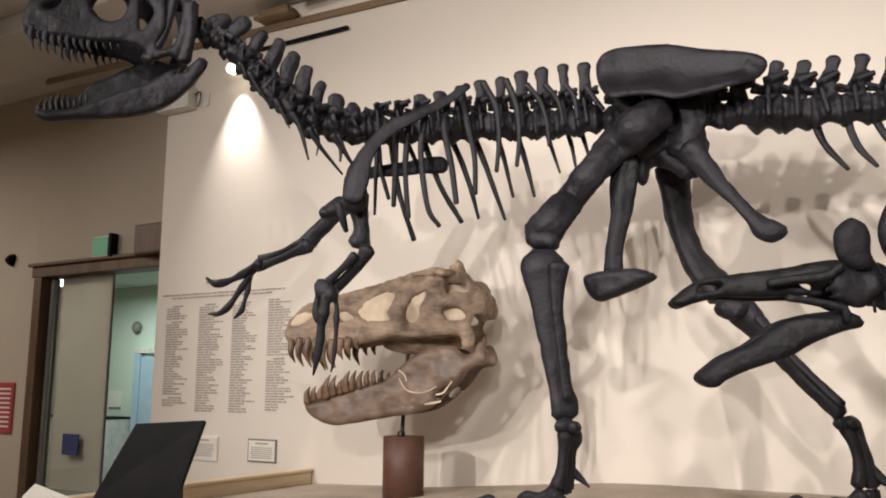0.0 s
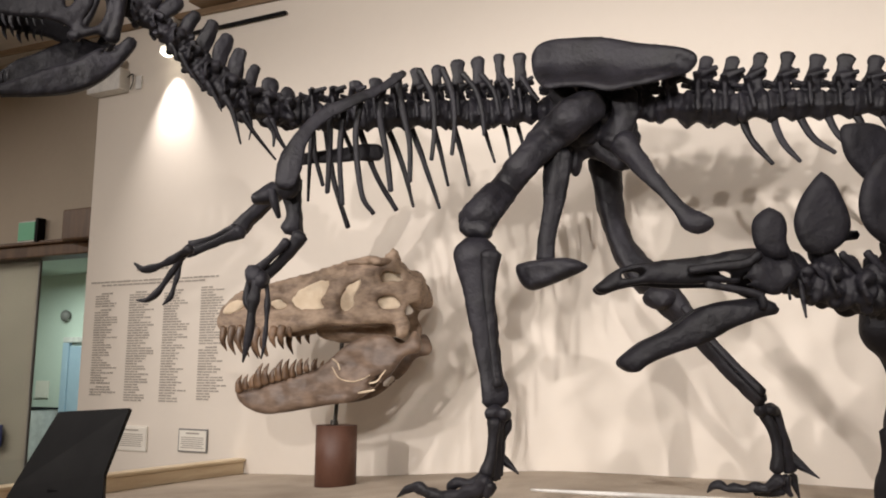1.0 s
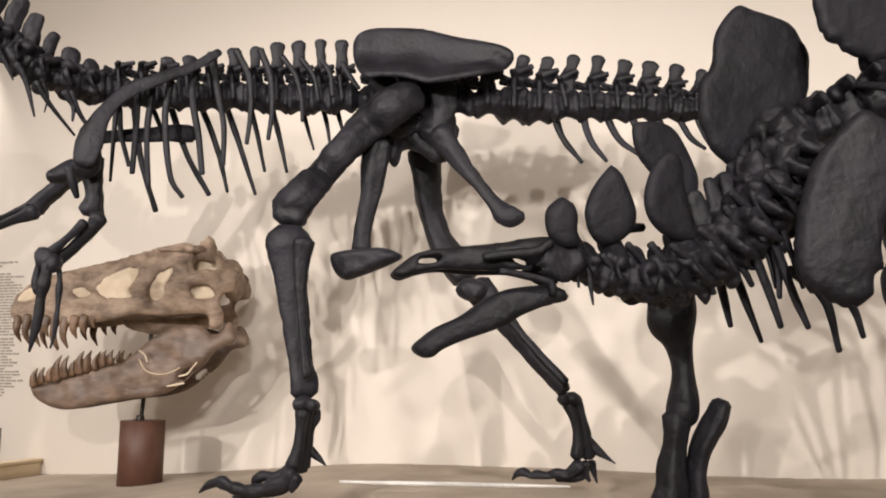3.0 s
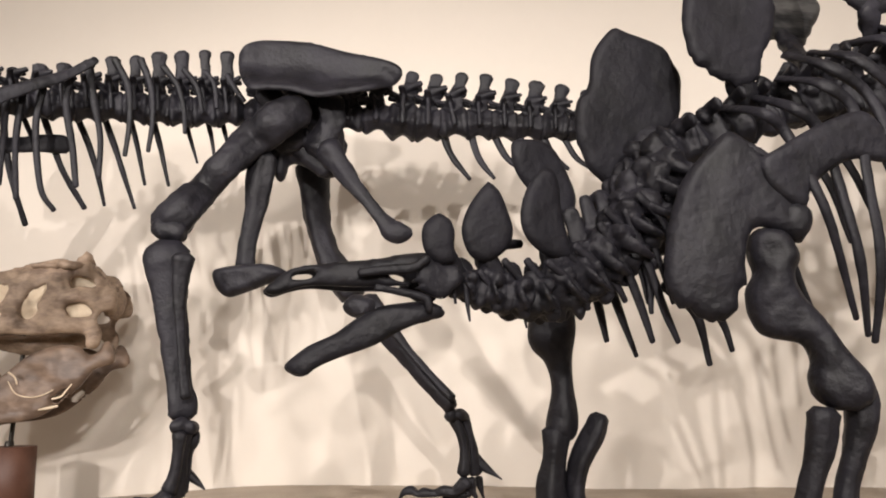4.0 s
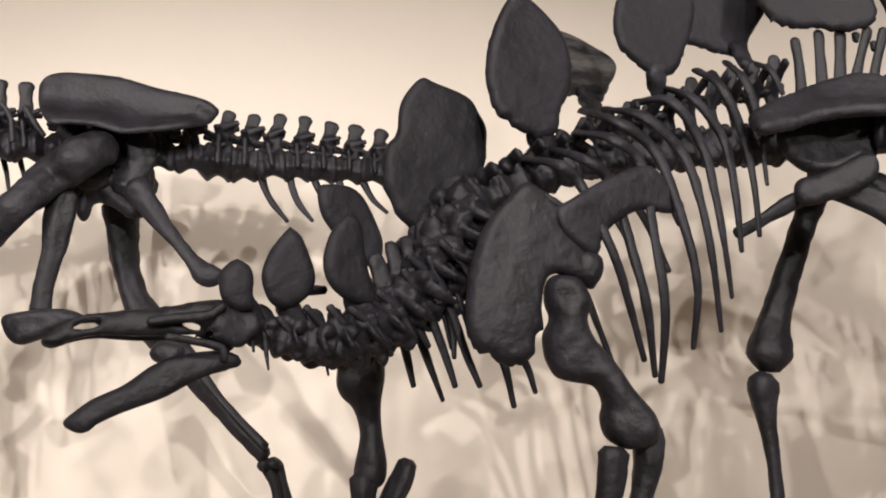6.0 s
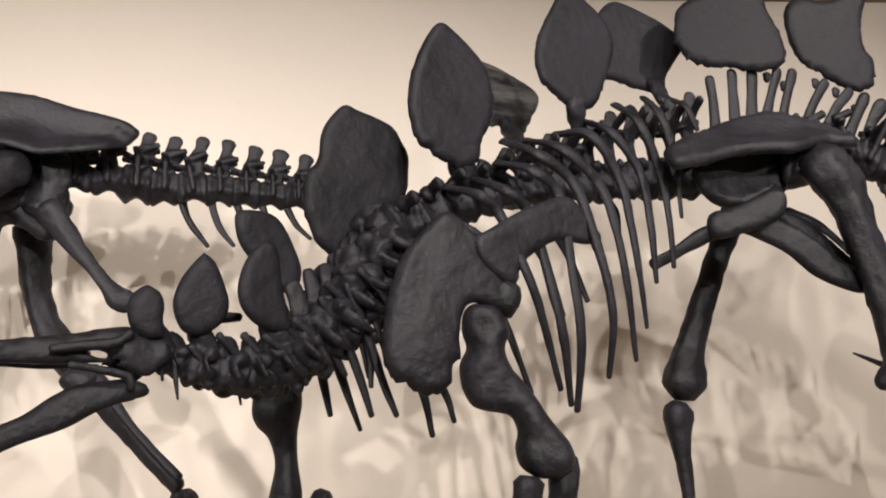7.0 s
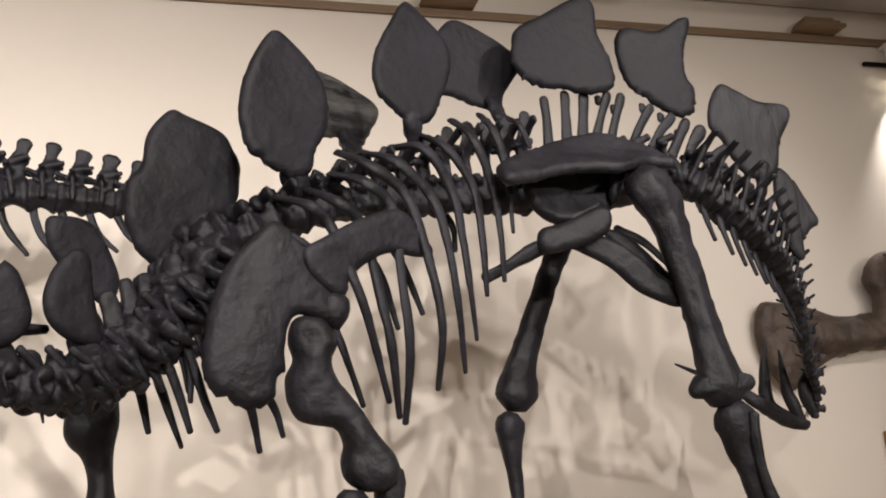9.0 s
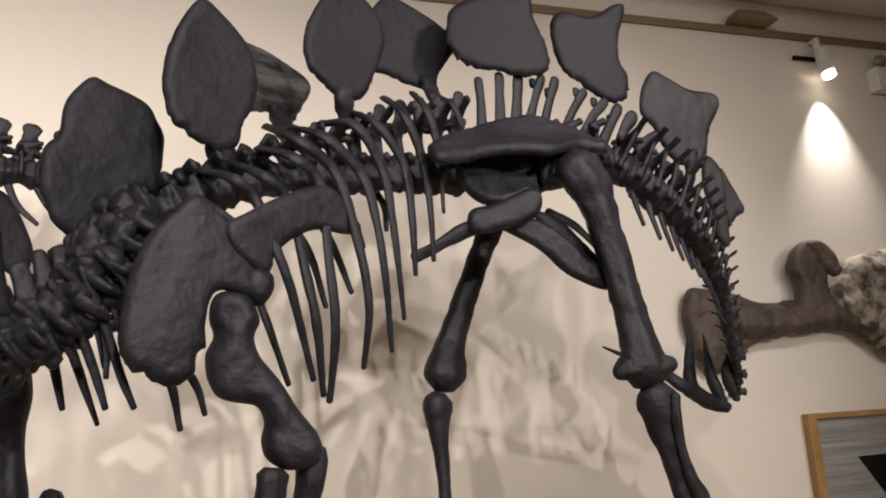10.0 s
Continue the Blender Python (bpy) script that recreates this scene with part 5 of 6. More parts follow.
    lump(bm, (-1.424, 3.52, 1.347), (0.036, 0.05, 0.03), 0.35)
    fuse(part("ankle", bm, BONE, root), 0.006)
    for pts in ([(-1.455, 3.48, 1.324, 0.0311), (-1.459, 3.48, 1.26, 0.0239), (-1.47, 3.48, 1.166, 0.0262), (-1.489, 3.48, 1.103, 0.0357)], [(-1.45, 3.52, 1.327, 0.029), (-1.456, 3.52, 1.246, 0.0241), (-1.467, 3.52, 1.152, 0.0264), (-1.481, 3.52, 1.085, 0.0336)], [(-1.425, 3.56, 1.329, 0.0171), (-1.43, 3.56, 1.293, 0.0219), (-1.45, 3.56, 1.24, 0.017), (-1.463, 3.56, 1.137, 0.0218), (-1.473, 3.56, 1.096, 0.0267)]):
        bone("foot_bone", pts, root, rough=0.2)
    for pts in ([(-1.479, 3.46, 1.075, 0.0402), (-1.522, 3.46, 1.043, 0.0308), (-1.574, 3.46, 1.022, 0.0357), (-1.608, 3.46, 1.009, 0.0262), (-1.653, 3.46, 1, 0.0335), (-1.693, 3.46, 0.998, 0.024), (-1.734, 3.46, 1.003, 0.0289), (-1.77, 3.46, 1.015, 0.0218), (-1.795, 3.46, 1.026, 0.0291), (-1.825, 3.46, 1.029, 0.0243), (-1.869, 3.46, 1.013, 0.0171), (-1.912, 3.46, 0.98, 0.0037)],
                [(-1.503, 3.5, 1.091, 0.0311), (-1.555, 3.5, 1.061, 0.0264), (-1.587, 3.5, 1.047, 0.0313), (-1.614, 3.5, 1.056, 0.0217), (-1.641, 3.5, 1.055, 0.0266), (-1.67, 3.5, 1.037, 0.0218), (-1.68, 3.5, 1.015, 0.0048)],
                [(-1.5, 3.54, 1.05, 0.0314), (-1.56, 3.54, 1.004, 0.0242), (-1.613, 3.54, 0.99, 0.0268), (-1.675, 3.54, 0.973, 0.0196), (-1.721, 3.54, 0.968, 0.0196), (-1.796, 3.54, 0.957, 0.0049)],
                [(-1.449, 3.44, 1.062, 0.0281), (-1.468, 3.44, 1.025, 0.0211), (-1.473, 3.44, 1.002, 0.007)], [(-1.468, 3.58, 1.176, 0.0195), (-1.446, 3.58, 1.148, 0.0219), (-1.417, 3.58, 1.127, 0.0146), (-1.384, 3.58, 1.098, 0.0036)]):
        bone("toe", pts, root, rough=0.22, step=0.01)
    # far leg
    bone("thigh_bone", [(-1.183, 4.3, 2.624, 0.0924), (-1.171, 4.3, 2.475, 0.0764), (-1.156, 4.3, 2.328, 0.0653), (-1.108, 4.3, 2.18, 0.0676), (-1.035, 4.3, 2.056, 0.0771), (-0.967, 4.3, 1.974, 0.0821)], root, n=14)
    bm = bmesh.new()
    lump(bm, (-0.86, 4.05, 1.876), (0.08, 0.06, 0.06), 0.25)
    fuse(part("knee_joint", bm, BONE, root), 0.008)
    bone("shin_bone", [(-0.844, 4.1, 1.894, 0.0755), (-0.776, 4.1, 1.812, 0.0641), (-0.671, 4.1, 1.664, 0.0448), (-0.567, 4.1, 1.542, 0.0364), (-0.479, 4.1, 1.45, 0.0412), (-0.446, 4.1, 1.42, 0.0436)], root, n=14)
    bone("calf_bone", [(-0.75, 4.04, 1.833, 0.0263), (-0.633, 4.04, 1.674, 0.0181), (-0.494, 4.04, 1.52, 0.0178), (-0.432, 4.04, 1.451, 0.0202)], root)
    bm = bmesh.new()
    lump(bm, (-0.452, 4.12, 1.371), (0.03, 0.05, 0.034), 0.35)
    lump(bm, (-0.408, 4.15, 1.374), (0.034, 0.05, 0.03), 0.35)
    fuse(part("ankle", bm, BONE, root), 0.006)
    for pts in ([(-0.432, 4.14, 1.353, 0.031), (-0.404, 4.14, 1.28, 0.0231), (-0.39, 4.14, 1.193, 0.0256), (-0.397, 4.14, 1.117, 0.0332)], [(-0.401, 4.18, 1.363, 0.026), (-0.378, 4.18, 1.279, 0.0233), (-0.36, 4.18, 1.178, 0.0283), (-0.356, 4.18, 1.116, 0.0334)]):
        bone("foot_bone", pts, root, rough=0.2)
    for pts in ([(-0.388, 4.14, 1.083, 0.0357), (-0.441, 4.14, 1.038, 0.023), (-0.49, 4.14, 1.041, 0.0282), (-0.531, 4.14, 1.029, 0.0206), (-0.582, 4.14, 1.029, 0.0258), (-0.613, 4.14, 1.026, 0.0181), (-0.641, 4.14, 1.04, 0.0234), (-0.673, 4.14, 1.031, 0.0156), (-0.697, 4.14, 1.004, 0.0039)], [(-0.411, 4.2, 1.049, 0.0259), (-0.381, 4.2, 1.027, 0.0206), (-0.437, 4.2, 1.015, 0.0207), (-0.501, 4.2, 1.012, 0.0156)],
                [(-0.372, 4.18, 1.085, 0.0283), (-0.361, 4.18, 1.035, 0.0179), (-0.346, 4.18, 1.008, 0.0102)], [(-0.348, 4.26, 1.084, 0.0235), (-0.336, 4.26, 1.038, 0.0156), (-0.322, 4.26, 0.991, 0.0052)], [(-0.357, 4.2, 1.195, 0.0207), (-0.327, 4.2, 1.155, 0.0258), (-0.295, 4.2, 1.129, 0.018), (-0.232, 4.2, 1.086, 0.0038)]):
        bone("toe", pts, root, rough=0.22, step=0.01)


hunter()


# ---- the plated skeleton in front ----
def plated():
    root = thing("dinosaur_skeleton", (1.0, 3.1, 0.93), "black mounted plated plant-eating dinosaur skeleton, head low", "dinosaur skeleton", "mounted skeletons")
    bm = bmesh.new()
    outline = [(-0.632, 2.247, 1.741), (-0.61, 2.257, 1.763), (-0.581, 2.27, 1.787), (-0.546, 2.287, 1.8), (-0.474, 2.323, 1.811), (-0.373, 2.373, 1.824), (-0.311, 2.405, 1.838), (-0.255, 2.433, 1.843), (-0.236, 2.442, 1.823), (-0.186, 2.467, 1.816), (-0.172, 2.474, 1.773), (-0.197, 2.461, 1.742), (-0.221, 2.45, 1.718), (-0.254, 2.433, 1.727), (-0.294, 2.413, 1.75), (-0.347, 2.387, 1.75), (-0.435, 2.342, 1.747), (-0.521, 2.3, 1.75), (-0.574, 2.273, 1.738), (-0.605, 2.259, 1.724), (-0.624, 2.251, 1.727)]
    normal = shell(bm, outline, ([(-0.576, 2.272, 1.767), (-0.553, 2.284, 1.786), (-0.514, 2.303, 1.788), (-0.526, 2.297, 1.768), (-0.557, 2.282, 1.762)], [(-0.353, 2.383, 1.782), (-0.308, 2.406, 1.8), (-0.279, 2.421, 1.783), (-0.305, 2.407, 1.762), (-0.334, 2.393, 1.764)], [(-0.314, 2.403, 1.753), (-0.288, 2.416, 1.762), (-0.279, 2.421, 1.75), (-0.3, 2.41, 1.741)]), gap=0.011, width=0.085, front=0.35, thick=0.018, roof=0.5, lumps=0.008)
    tube(bm, [(-0.386, 2.272, 1.779, 0.0111), (-0.324, 2.303, 1.788, 0.0127), (-0.261, 2.334, 1.795, 0.0143), (-0.225, 2.353, 1.822, 0.013)], rough=0.15)
    tube(bm, [(-0.347, 2.286, 1.742, 0.0098), (-0.285, 2.317, 1.731, 0.0099), (-0.228, 2.346, 1.715, 0.0128), (-0.221, 2.349, 1.686, 0.0114)], rough=0.15)
    part("skull", bm, BONE, root)
    bm = bmesh.new()
    shell(bm, [(-0.581, 2.27, 1.547), (-0.556, 2.282, 1.573), (-0.523, 2.298, 1.6), (-0.458, 2.331, 1.634), (-0.397, 2.362, 1.683), (-0.346, 2.387, 1.703), (-0.254, 2.433, 1.712), (-0.219, 2.45, 1.694), (-0.222, 2.449, 1.671), (-0.254, 2.433, 1.663), (-0.32, 2.4, 1.636), (-0.383, 2.368, 1.597), (-0.469, 2.326, 1.563), (-0.518, 2.301, 1.537), (-0.538, 2.291, 1.519), (-0.566, 2.277, 1.528)], (), gap=0.011, width=0.08, front=0.4, thick=0.03, roof=0.8, lumps=0.006)
    part("lower_jaw", bm, BONE, root)
    # backbone
    knobby_column(root, [(-0.179, 2.46, 1.769, 0.0313), (-0.115, 2.5, 1.756, 0.043), (-0.035, 2.55, 1.735, 0.052), (0.04, 2.6, 1.733, 0.0592), (0.127, 2.66, 1.77, 0.0724), (0.22, 2.72, 1.841, 0.083), (0.309, 2.78, 1.947, 0.0909), (0.382, 2.82, 2.058, 0.0927), (0.437, 2.86, 2.166, 0.0826)],
           [(-0.194, 2.46, 1.822), (-0.122, 2.5, 1.822), (-0.041, 2.55, 1.823), (0.043, 2.6, 1.847), (0.113, 2.66, 1.95), (0.177, 2.72, 2.037), (0.255, 2.78, 2.088), (0.321, 2.82, 2.17), (0.389, 2.86, 2.267)], 12, 1.0, 0.024, 6, fill=1.0)
    knobby_column(root, [(0.434, 2.86, 2.205, 0.0774), (0.531, 2.904, 2.248, 0.076), (0.682, 2.972, 2.312, 0.068), (0.855, 3.042, 2.373, 0.063), (1.078, 3.131, 2.428, 0.0642), (1.322, 3.224, 2.469, 0.0675), (1.589, 3.32, 2.503, 0.0709), (1.757, 3.367, 2.532, 0.0705)],
           [(0.496, 2.888, 2.311), (0.617, 2.943, 2.381), (0.777, 3.011, 2.467), (0.951, 3.08, 2.56), (1.165, 3.166, 2.665), (1.401, 3.252, 2.782), (1.627, 3.334, 2.859), (1.758, 3.367, 2.909)], 14, 1.0, 0.03, 7, fill=0.97, tall=True)
    column(root, [(1.757, 3.367, 2.532, 0.0705), (1.98, 3.394, 2.594, 0.0772), (2.213, 3.42, 2.64, 0.0793), (2.424, 3.42, 2.663, 0.0755)], [(1.793, 3.371, 2.742), (2.002, 3.396, 2.768), (2.203, 3.42, 2.772), (2.42, 3.42, 2.729)], 6, 0.8, 0.02, 8)
    column(root, [(2.421, 3.42, 2.644, 0.0804), (2.564, 3.42, 2.559, 0.0808), (2.747, 3.5, 2.486, 0.0804), (2.933, 3.6, 2.388, 0.0748), (3.119, 3.75, 2.301, 0.0668), (3.286, 3.9, 2.192, 0.0548), (3.424, 4.05, 2.053, 0.0417), (3.554, 4.2, 1.889, 0.0338), (3.648, 4.3, 1.727, 0.0312), (3.649, 4.35, 1.576, 0.0219)],
           [(2.47, 3.42, 2.779), (2.628, 3.424, 2.722), (2.832, 3.5, 2.662), (3.018, 3.6, 2.565), (3.22, 3.75, 2.451), (3.373, 3.9, 2.325), (3.505, 4.05, 2.142), (3.624, 4.2, 1.948), (3.709, 4.3, 1.771), (3.714, 4.35, 1.573)], 21, 1.65, 0.024, 9, rise=0.85, slim=0.85)
    # chevrons
    for k, (q, way, long) in enumerate(along([(2.493, 3.42, 2.558, 0.0226), (2.638, 3.45, 2.462, 0.0229), (2.819, 3.55, 2.37, 0.021), (3.001, 3.68, 2.291, 0.019), (3.198, 3.85, 2.184, 0.017), (3.345, 4, 2.032, 0.0117)], 11)):
        a = Vector(q[:3])
        r = float(q[3])
        bone("chevron", [(*a, r), (*(a + Vector((0.0, -0.02, -0.07 * r / 0.02))), r * 0.8), (*(a + Vector((0.03, -0.02, -0.16 * r / 0.02))), r * 0.6)], root, flat=0.6, n=7)
    # near ribs
    for pts in (
        [(0.63, 2.883, 2.353, 0.0201), (0.711, 2.722, 2.28, 0.0208), (0.782, 2.754, 2.221, 0.0193), (0.83, 2.709, 2.065, 0.0171), (0.878, 2.728, 1.929, 0.0154), (0.957, 2.846, 1.677, 0.0105)],
        [(0.727, 2.926, 2.397, 0.0207), (0.806, 2.764, 2.305, 0.0214), (0.887, 2.796, 2.233, 0.0198), (0.924, 2.746, 2.001, 0.0174), (0.957, 2.76, 1.827, 0.0156), (0.989, 2.859, 1.628, 0.0106)],
        [(0.819, 2.963, 2.465, 0.0212), (0.905, 2.804, 2.384, 0.022), (1.002, 2.842, 2.301, 0.0205), (1.005, 2.779, 2.043, 0.0178), (1.018, 2.784, 1.828, 0.0175), (1.008, 2.866, 1.61, 0.0124)],
        [(0.85, 2.975, 2.549, 0.0215), (0.928, 2.813, 2.442, 0.0222), (1.057, 2.864, 2.351, 0.0208), (1.112, 2.822, 2.107, 0.0184), (1.14, 2.833, 1.904, 0.0164), (1.134, 2.917, 1.714, 0.011)],
        [(0.939, 3.011, 2.564, 0.022), (1.023, 2.851, 2.474, 0.0228), (1.156, 2.904, 2.361, 0.0213), (1.19, 2.874, 2.197, 0.0171), (1.213, 2.884, 2.005, 0.015), (1.244, 2.961, 1.769, 0.0095)],
        [(1.052, 3.056, 2.602, 0.0225), (1.143, 2.92, 2.548, 0.0237), (1.245, 2.961, 2.405, 0.0219), (1.258, 2.923, 2.229, 0.0175), (1.274, 2.929, 2.052, 0.0135), (1.299, 2.982, 1.881, 0.0097)],
        [(1.186, 3.11, 2.675, 0.0233), (1.243, 2.982, 2.578, 0.0224), (1.345, 3.02, 2.436, 0.0205), (1.348, 2.978, 2.224, 0.0159), (1.356, 3.002, 2.038, 0.0099)],
        [(1.328, 3.162, 2.761, 0.024), (1.371, 3.05, 2.644, 0.0232), (1.439, 3.075, 2.467, 0.0189), (1.438, 3.032, 2.28, 0.0143), (1.445, 3.056, 2.101, 0.0102)],
        [(1.461, 3.21, 2.808, 0.0225), (1.48, 3.111, 2.694, 0.0217), (1.52, 3.125, 2.53, 0.0173), (1.512, 3.101, 2.295, 0.0084)],
        [(1.598, 3.26, 2.821, 0.0207), (1.612, 3.18, 2.759, 0.018), (1.652, 3.194, 2.67, 0.0135)],
    ):
        bone("rib", pts, root, flat=0.55, n=9)
    # far ribs
    for pts in (
        [(0.784, 3.175, 2.133, 0.016), (0.86, 3.206, 1.934, 0.016), (0.941, 3.238, 1.695, 0.012)], [(0.931, 3.288, 2.33, 0.0191), (1.041, 3.332, 2.207, 0.0194), (1.11, 3.36, 1.988, 0.0129)], [(1.051, 3.336, 2.388, 0.0197), (1.144, 3.372, 2.238, 0.0176), (1.219, 3.399, 2.049, 0.0132)], [(1.178, 3.384, 2.449, 0.018), (1.245, 3.409, 2.339, 0.0158), (1.283, 3.423, 2.235, 0.0113)],
        [(1.31, 3.432, 2.512, 0.0185), (1.383, 3.458, 2.423, 0.0163), (1.39, 3.461, 2.316, 0.0115)], [(0.166, 2.903, 1.937, 0.0163), (0.213, 2.934, 1.757, 0.0145), (0.238, 2.948, 1.631, 0.009)], [(0.218, 2.961, 1.925, 0.0166), (0.284, 2.99, 1.722, 0.0147), (0.331, 3.011, 1.585, 0.0092)], [(0.431, 3.078, 1.819, 0.0171), (0.535, 3.125, 1.724, 0.0173), (0.574, 3.143, 1.559, 0.0115)], [(0.541, 3.128, 1.82, 0.0174), (0.624, 3.165, 1.704, 0.0156), (0.654, 3.177, 1.605, 0.0116)],
    ):
        bone("rib", pts, root, flat=0.6, n=8)
    # front ribs near the neck
    for pts in (
        [(0.226, 2.63, 1.948, 0.0147), (0.287, 2.671, 1.844, 0.0165), (0.329, 2.699, 1.729, 0.0149), (0.363, 2.719, 1.614, 0.0099)], [(0.302, 2.657, 1.992, 0.0166), (0.357, 2.694, 1.844, 0.0166), (0.398, 2.712, 1.711, 0.0149), (0.436, 2.73, 1.612, 0.0099)], [(0.244, 2.642, 1.991, 0.0148), (0.324, 2.696, 1.913, 0.015), (0.362, 2.718, 1.797, 0.0134), (0.364, 2.719, 1.697, 0.0083)],
        [(0.113, 2.579, 1.878, 0.0128), (0.188, 2.629, 1.809, 0.0129), (0.241, 2.665, 1.729, 0.0114)], [(0.183, 2.626, 1.891, 0.0146), (0.26, 2.677, 1.788, 0.0132), (0.291, 2.698, 1.731, 0.0099)], [(0.02, 2.54, 1.836, 0.0125), (0.077, 2.579, 1.759, 0.0111), (0.094, 2.59, 1.697, 0.0079)], [(-0.038, 2.497, 1.832, 0.0123), (0.011, 2.533, 1.773, 0.0109), (0.029, 2.547, 1.711, 0.0062)],
        [(0.306, 2.66, 1.99, 0.0142), (0.364, 2.699, 1.93, 0.0134), (0.397, 2.712, 1.834, 0.011), (0.428, 2.726, 1.724, 0.007)], [(0.337, 2.657, 2.035, 0.0141), (0.409, 2.695, 1.959, 0.0134), (0.447, 2.713, 1.848, 0.011), (0.473, 2.724, 1.723, 0.007)], [(0.263, 2.679, 1.964, 0.0143), (0.306, 2.708, 1.902, 0.0136), (0.34, 2.731, 1.823, 0.0112), (0.358, 2.738, 1.727, 0.0071)],
        [(0.153, 2.582, 1.88, 0.0139), (0.21, 2.62, 1.829, 0.014), (0.251, 2.647, 1.752, 0.0109)], [(0.078, 2.532, 1.829, 0.0122), (0.148, 2.579, 1.771, 0.0123), (0.186, 2.604, 1.703, 0.0092)], [(0.403, 2.791, 2.205, 0.0165), (0.464, 2.819, 2.165, 0.0166), (0.522, 2.845, 2.082, 0.0149)], [(0.366, 2.764, 2.125, 0.0164), (0.44, 2.797, 2.06, 0.0164), (0.497, 2.823, 1.962, 0.0147)],
        [(-0.102, 2.461, 1.799, 0.0106), (-0.068, 2.486, 1.747, 0.0091), (-0.052, 2.498, 1.71, 0.0061)], [(-0.138, 2.435, 1.767, 0.0089), (-0.133, 2.438, 1.708, 0.0074), (-0.128, 2.441, 1.663, 0.003)], [(0.002, 2.539, 1.735, 0.0093), (0.01, 2.545, 1.684, 0.0062), (0.015, 2.549, 1.65, 0.0031)], [(-0.168, 2.42, 1.767, 0.0074), (-0.163, 2.423, 1.71, 0.0044)],
    ):
        bone("neck_rib", pts, root, flat=0.6, n=8)
    # shoulder
    plate("coracoid_plate", [(0.588, 2.65, 2.202), (0.639, 2.663, 2.188), (0.713, 2.681, 2.126), (0.778, 2.716, 2.084), (0.826, 2.741, 2.03), (0.811, 2.733, 1.985), (0.82, 2.738, 1.948), (0.787, 2.72, 1.886), (0.74, 2.696, 1.906), (0.675, 2.671, 1.93), (0.639, 2.663, 1.905), (0.62, 2.658, 1.828), (0.622, 2.659, 1.769), (0.597, 2.653, 1.747), (0.588, 2.65, 1.682), (0.535, 2.637, 1.662), (0.471, 2.622, 1.675), (0.417, 2.608, 1.723), (0.395, 2.603, 1.797), (0.409, 2.607, 1.911), (0.451, 2.617, 2.041), (0.511, 2.632, 2.126)], root, 0.05, BONE, bow=0.015, ragged=0.012, soft=0.8)
    plate("shoulder_blade", [(0.682, 2.653, 2.114), (0.739, 2.672, 2.157), (0.859, 2.735, 2.233), (0.984, 2.801, 2.29), (1.045, 2.833, 2.283), (1.101, 2.862, 2.221), (1.137, 2.881, 2.178), (1.127, 2.876, 2.153), (1.071, 2.846, 2.142), (0.969, 2.793, 2.142), (0.875, 2.743, 2.09), (0.821, 2.715, 2.03), (0.797, 2.703, 1.977), (0.711, 2.66, 2.039)], root, 0.032, BONE, soft=0.8)
    bm = bmesh.new()
    tube(bm, [(0.601, 2.643, 2.193, 0.011), (0.673, 2.656, 2.15, 0.015), (0.749, 2.68, 2.096, 0.015), (0.8, 2.702, 2.069, 0.0105)], flat=0.6)
    lump(bm, (0.774, 2.714, 1.949), (0.05, 0.05, 0.06), 0.2)
    fuse(part("shoulder_ridge", bm, BONE, root), 0.008)
    # front legs
    plate("upper_arm", [(0.638, 2.7, 1.884), (0.652, 2.7, 1.917), (0.693, 2.7, 1.931), (0.742, 2.7, 1.917), (0.769, 2.7, 1.875), (0.777, 2.7, 1.836), (0.759, 2.7, 1.795), (0.777, 2.7, 1.736), (0.829, 2.7, 1.668), (0.879, 2.7, 1.585), (0.936, 2.7, 1.508), (0.945, 2.7, 1.455), (0.915, 2.7, 1.423), (0.839, 2.7, 1.418), (0.787, 2.7, 1.456), (0.775, 2.7, 1.509), (0.785, 2.7, 1.549), (0.766, 2.7, 1.598), (0.705, 2.7, 1.613), (0.658, 2.7, 1.631), (0.629, 2.7, 1.681), (0.625, 2.7, 1.751), (0.648, 2.7, 1.8), (0.637, 2.7, 1.842)], root, 0.12, BONE, soft=0.8, ragged=0.004)
    bone("forearm", [(0.8, 2.68, 1.408, 0.0469), (0.79, 2.68, 1.34, 0.0435), (0.762, 2.68, 1.249, 0.0356), (0.741, 2.68, 1.175, 0.037), (0.722, 2.68, 1.087, 0.0459), (0.70, 2.62, 1.02, 0.05)], root, n=14)
    bone("forearm", [(0.922, 2.76, 1.467, 0.0451), (0.923, 2.76, 1.412, 0.0482), (0.9, 2.76, 1.318, 0.0383), (0.87, 2.76, 1.226, 0.0349), (0.85, 2.76, 1.134, 0.0379), (0.82, 2.76, 1.02, 0.045)], root, n=14)
    plate("upper_arm", [(0.009, 3.12, 1.803), (0.112, 3.12, 1.819), (0.141, 3.12, 1.702), (0.125, 3.12, 1.588), (0.126, 3.12, 1.494), (0.139, 3.12, 1.391), (0.123, 3.12, 1.323), (0.051, 3.12, 1.31), (0.03, 3.12, 1.365), (0.053, 3.12, 1.486), (0.033, 3.12, 1.572), (-0.008, 3.12, 1.618), (-0.022, 3.12, 1.678)], root, 0.11, BONE, soft=0.85)
    bone("forearm", [(0.065, 3.1, 1.347, 0.0525), (0.058, 3.1, 1.256, 0.0448), (0.044, 3.1, 1.166, 0.0557), (0.045, 3.1, 1.113, 0.0619), (0.035, 3.1, 1.068, 0.0654)], root, n=12)
    bone("forearm", [(0.21, 3.12, 1.39, 0.032), (0.183, 3.12, 1.326, 0.0413), (0.143, 3.12, 1.253, 0.0375), (0.121, 3.12, 1.163, 0.0336), (0.122, 3.12, 1.097, 0.0363), (0.112, 3.12, 1.061, 0.0363)], root, n=12)
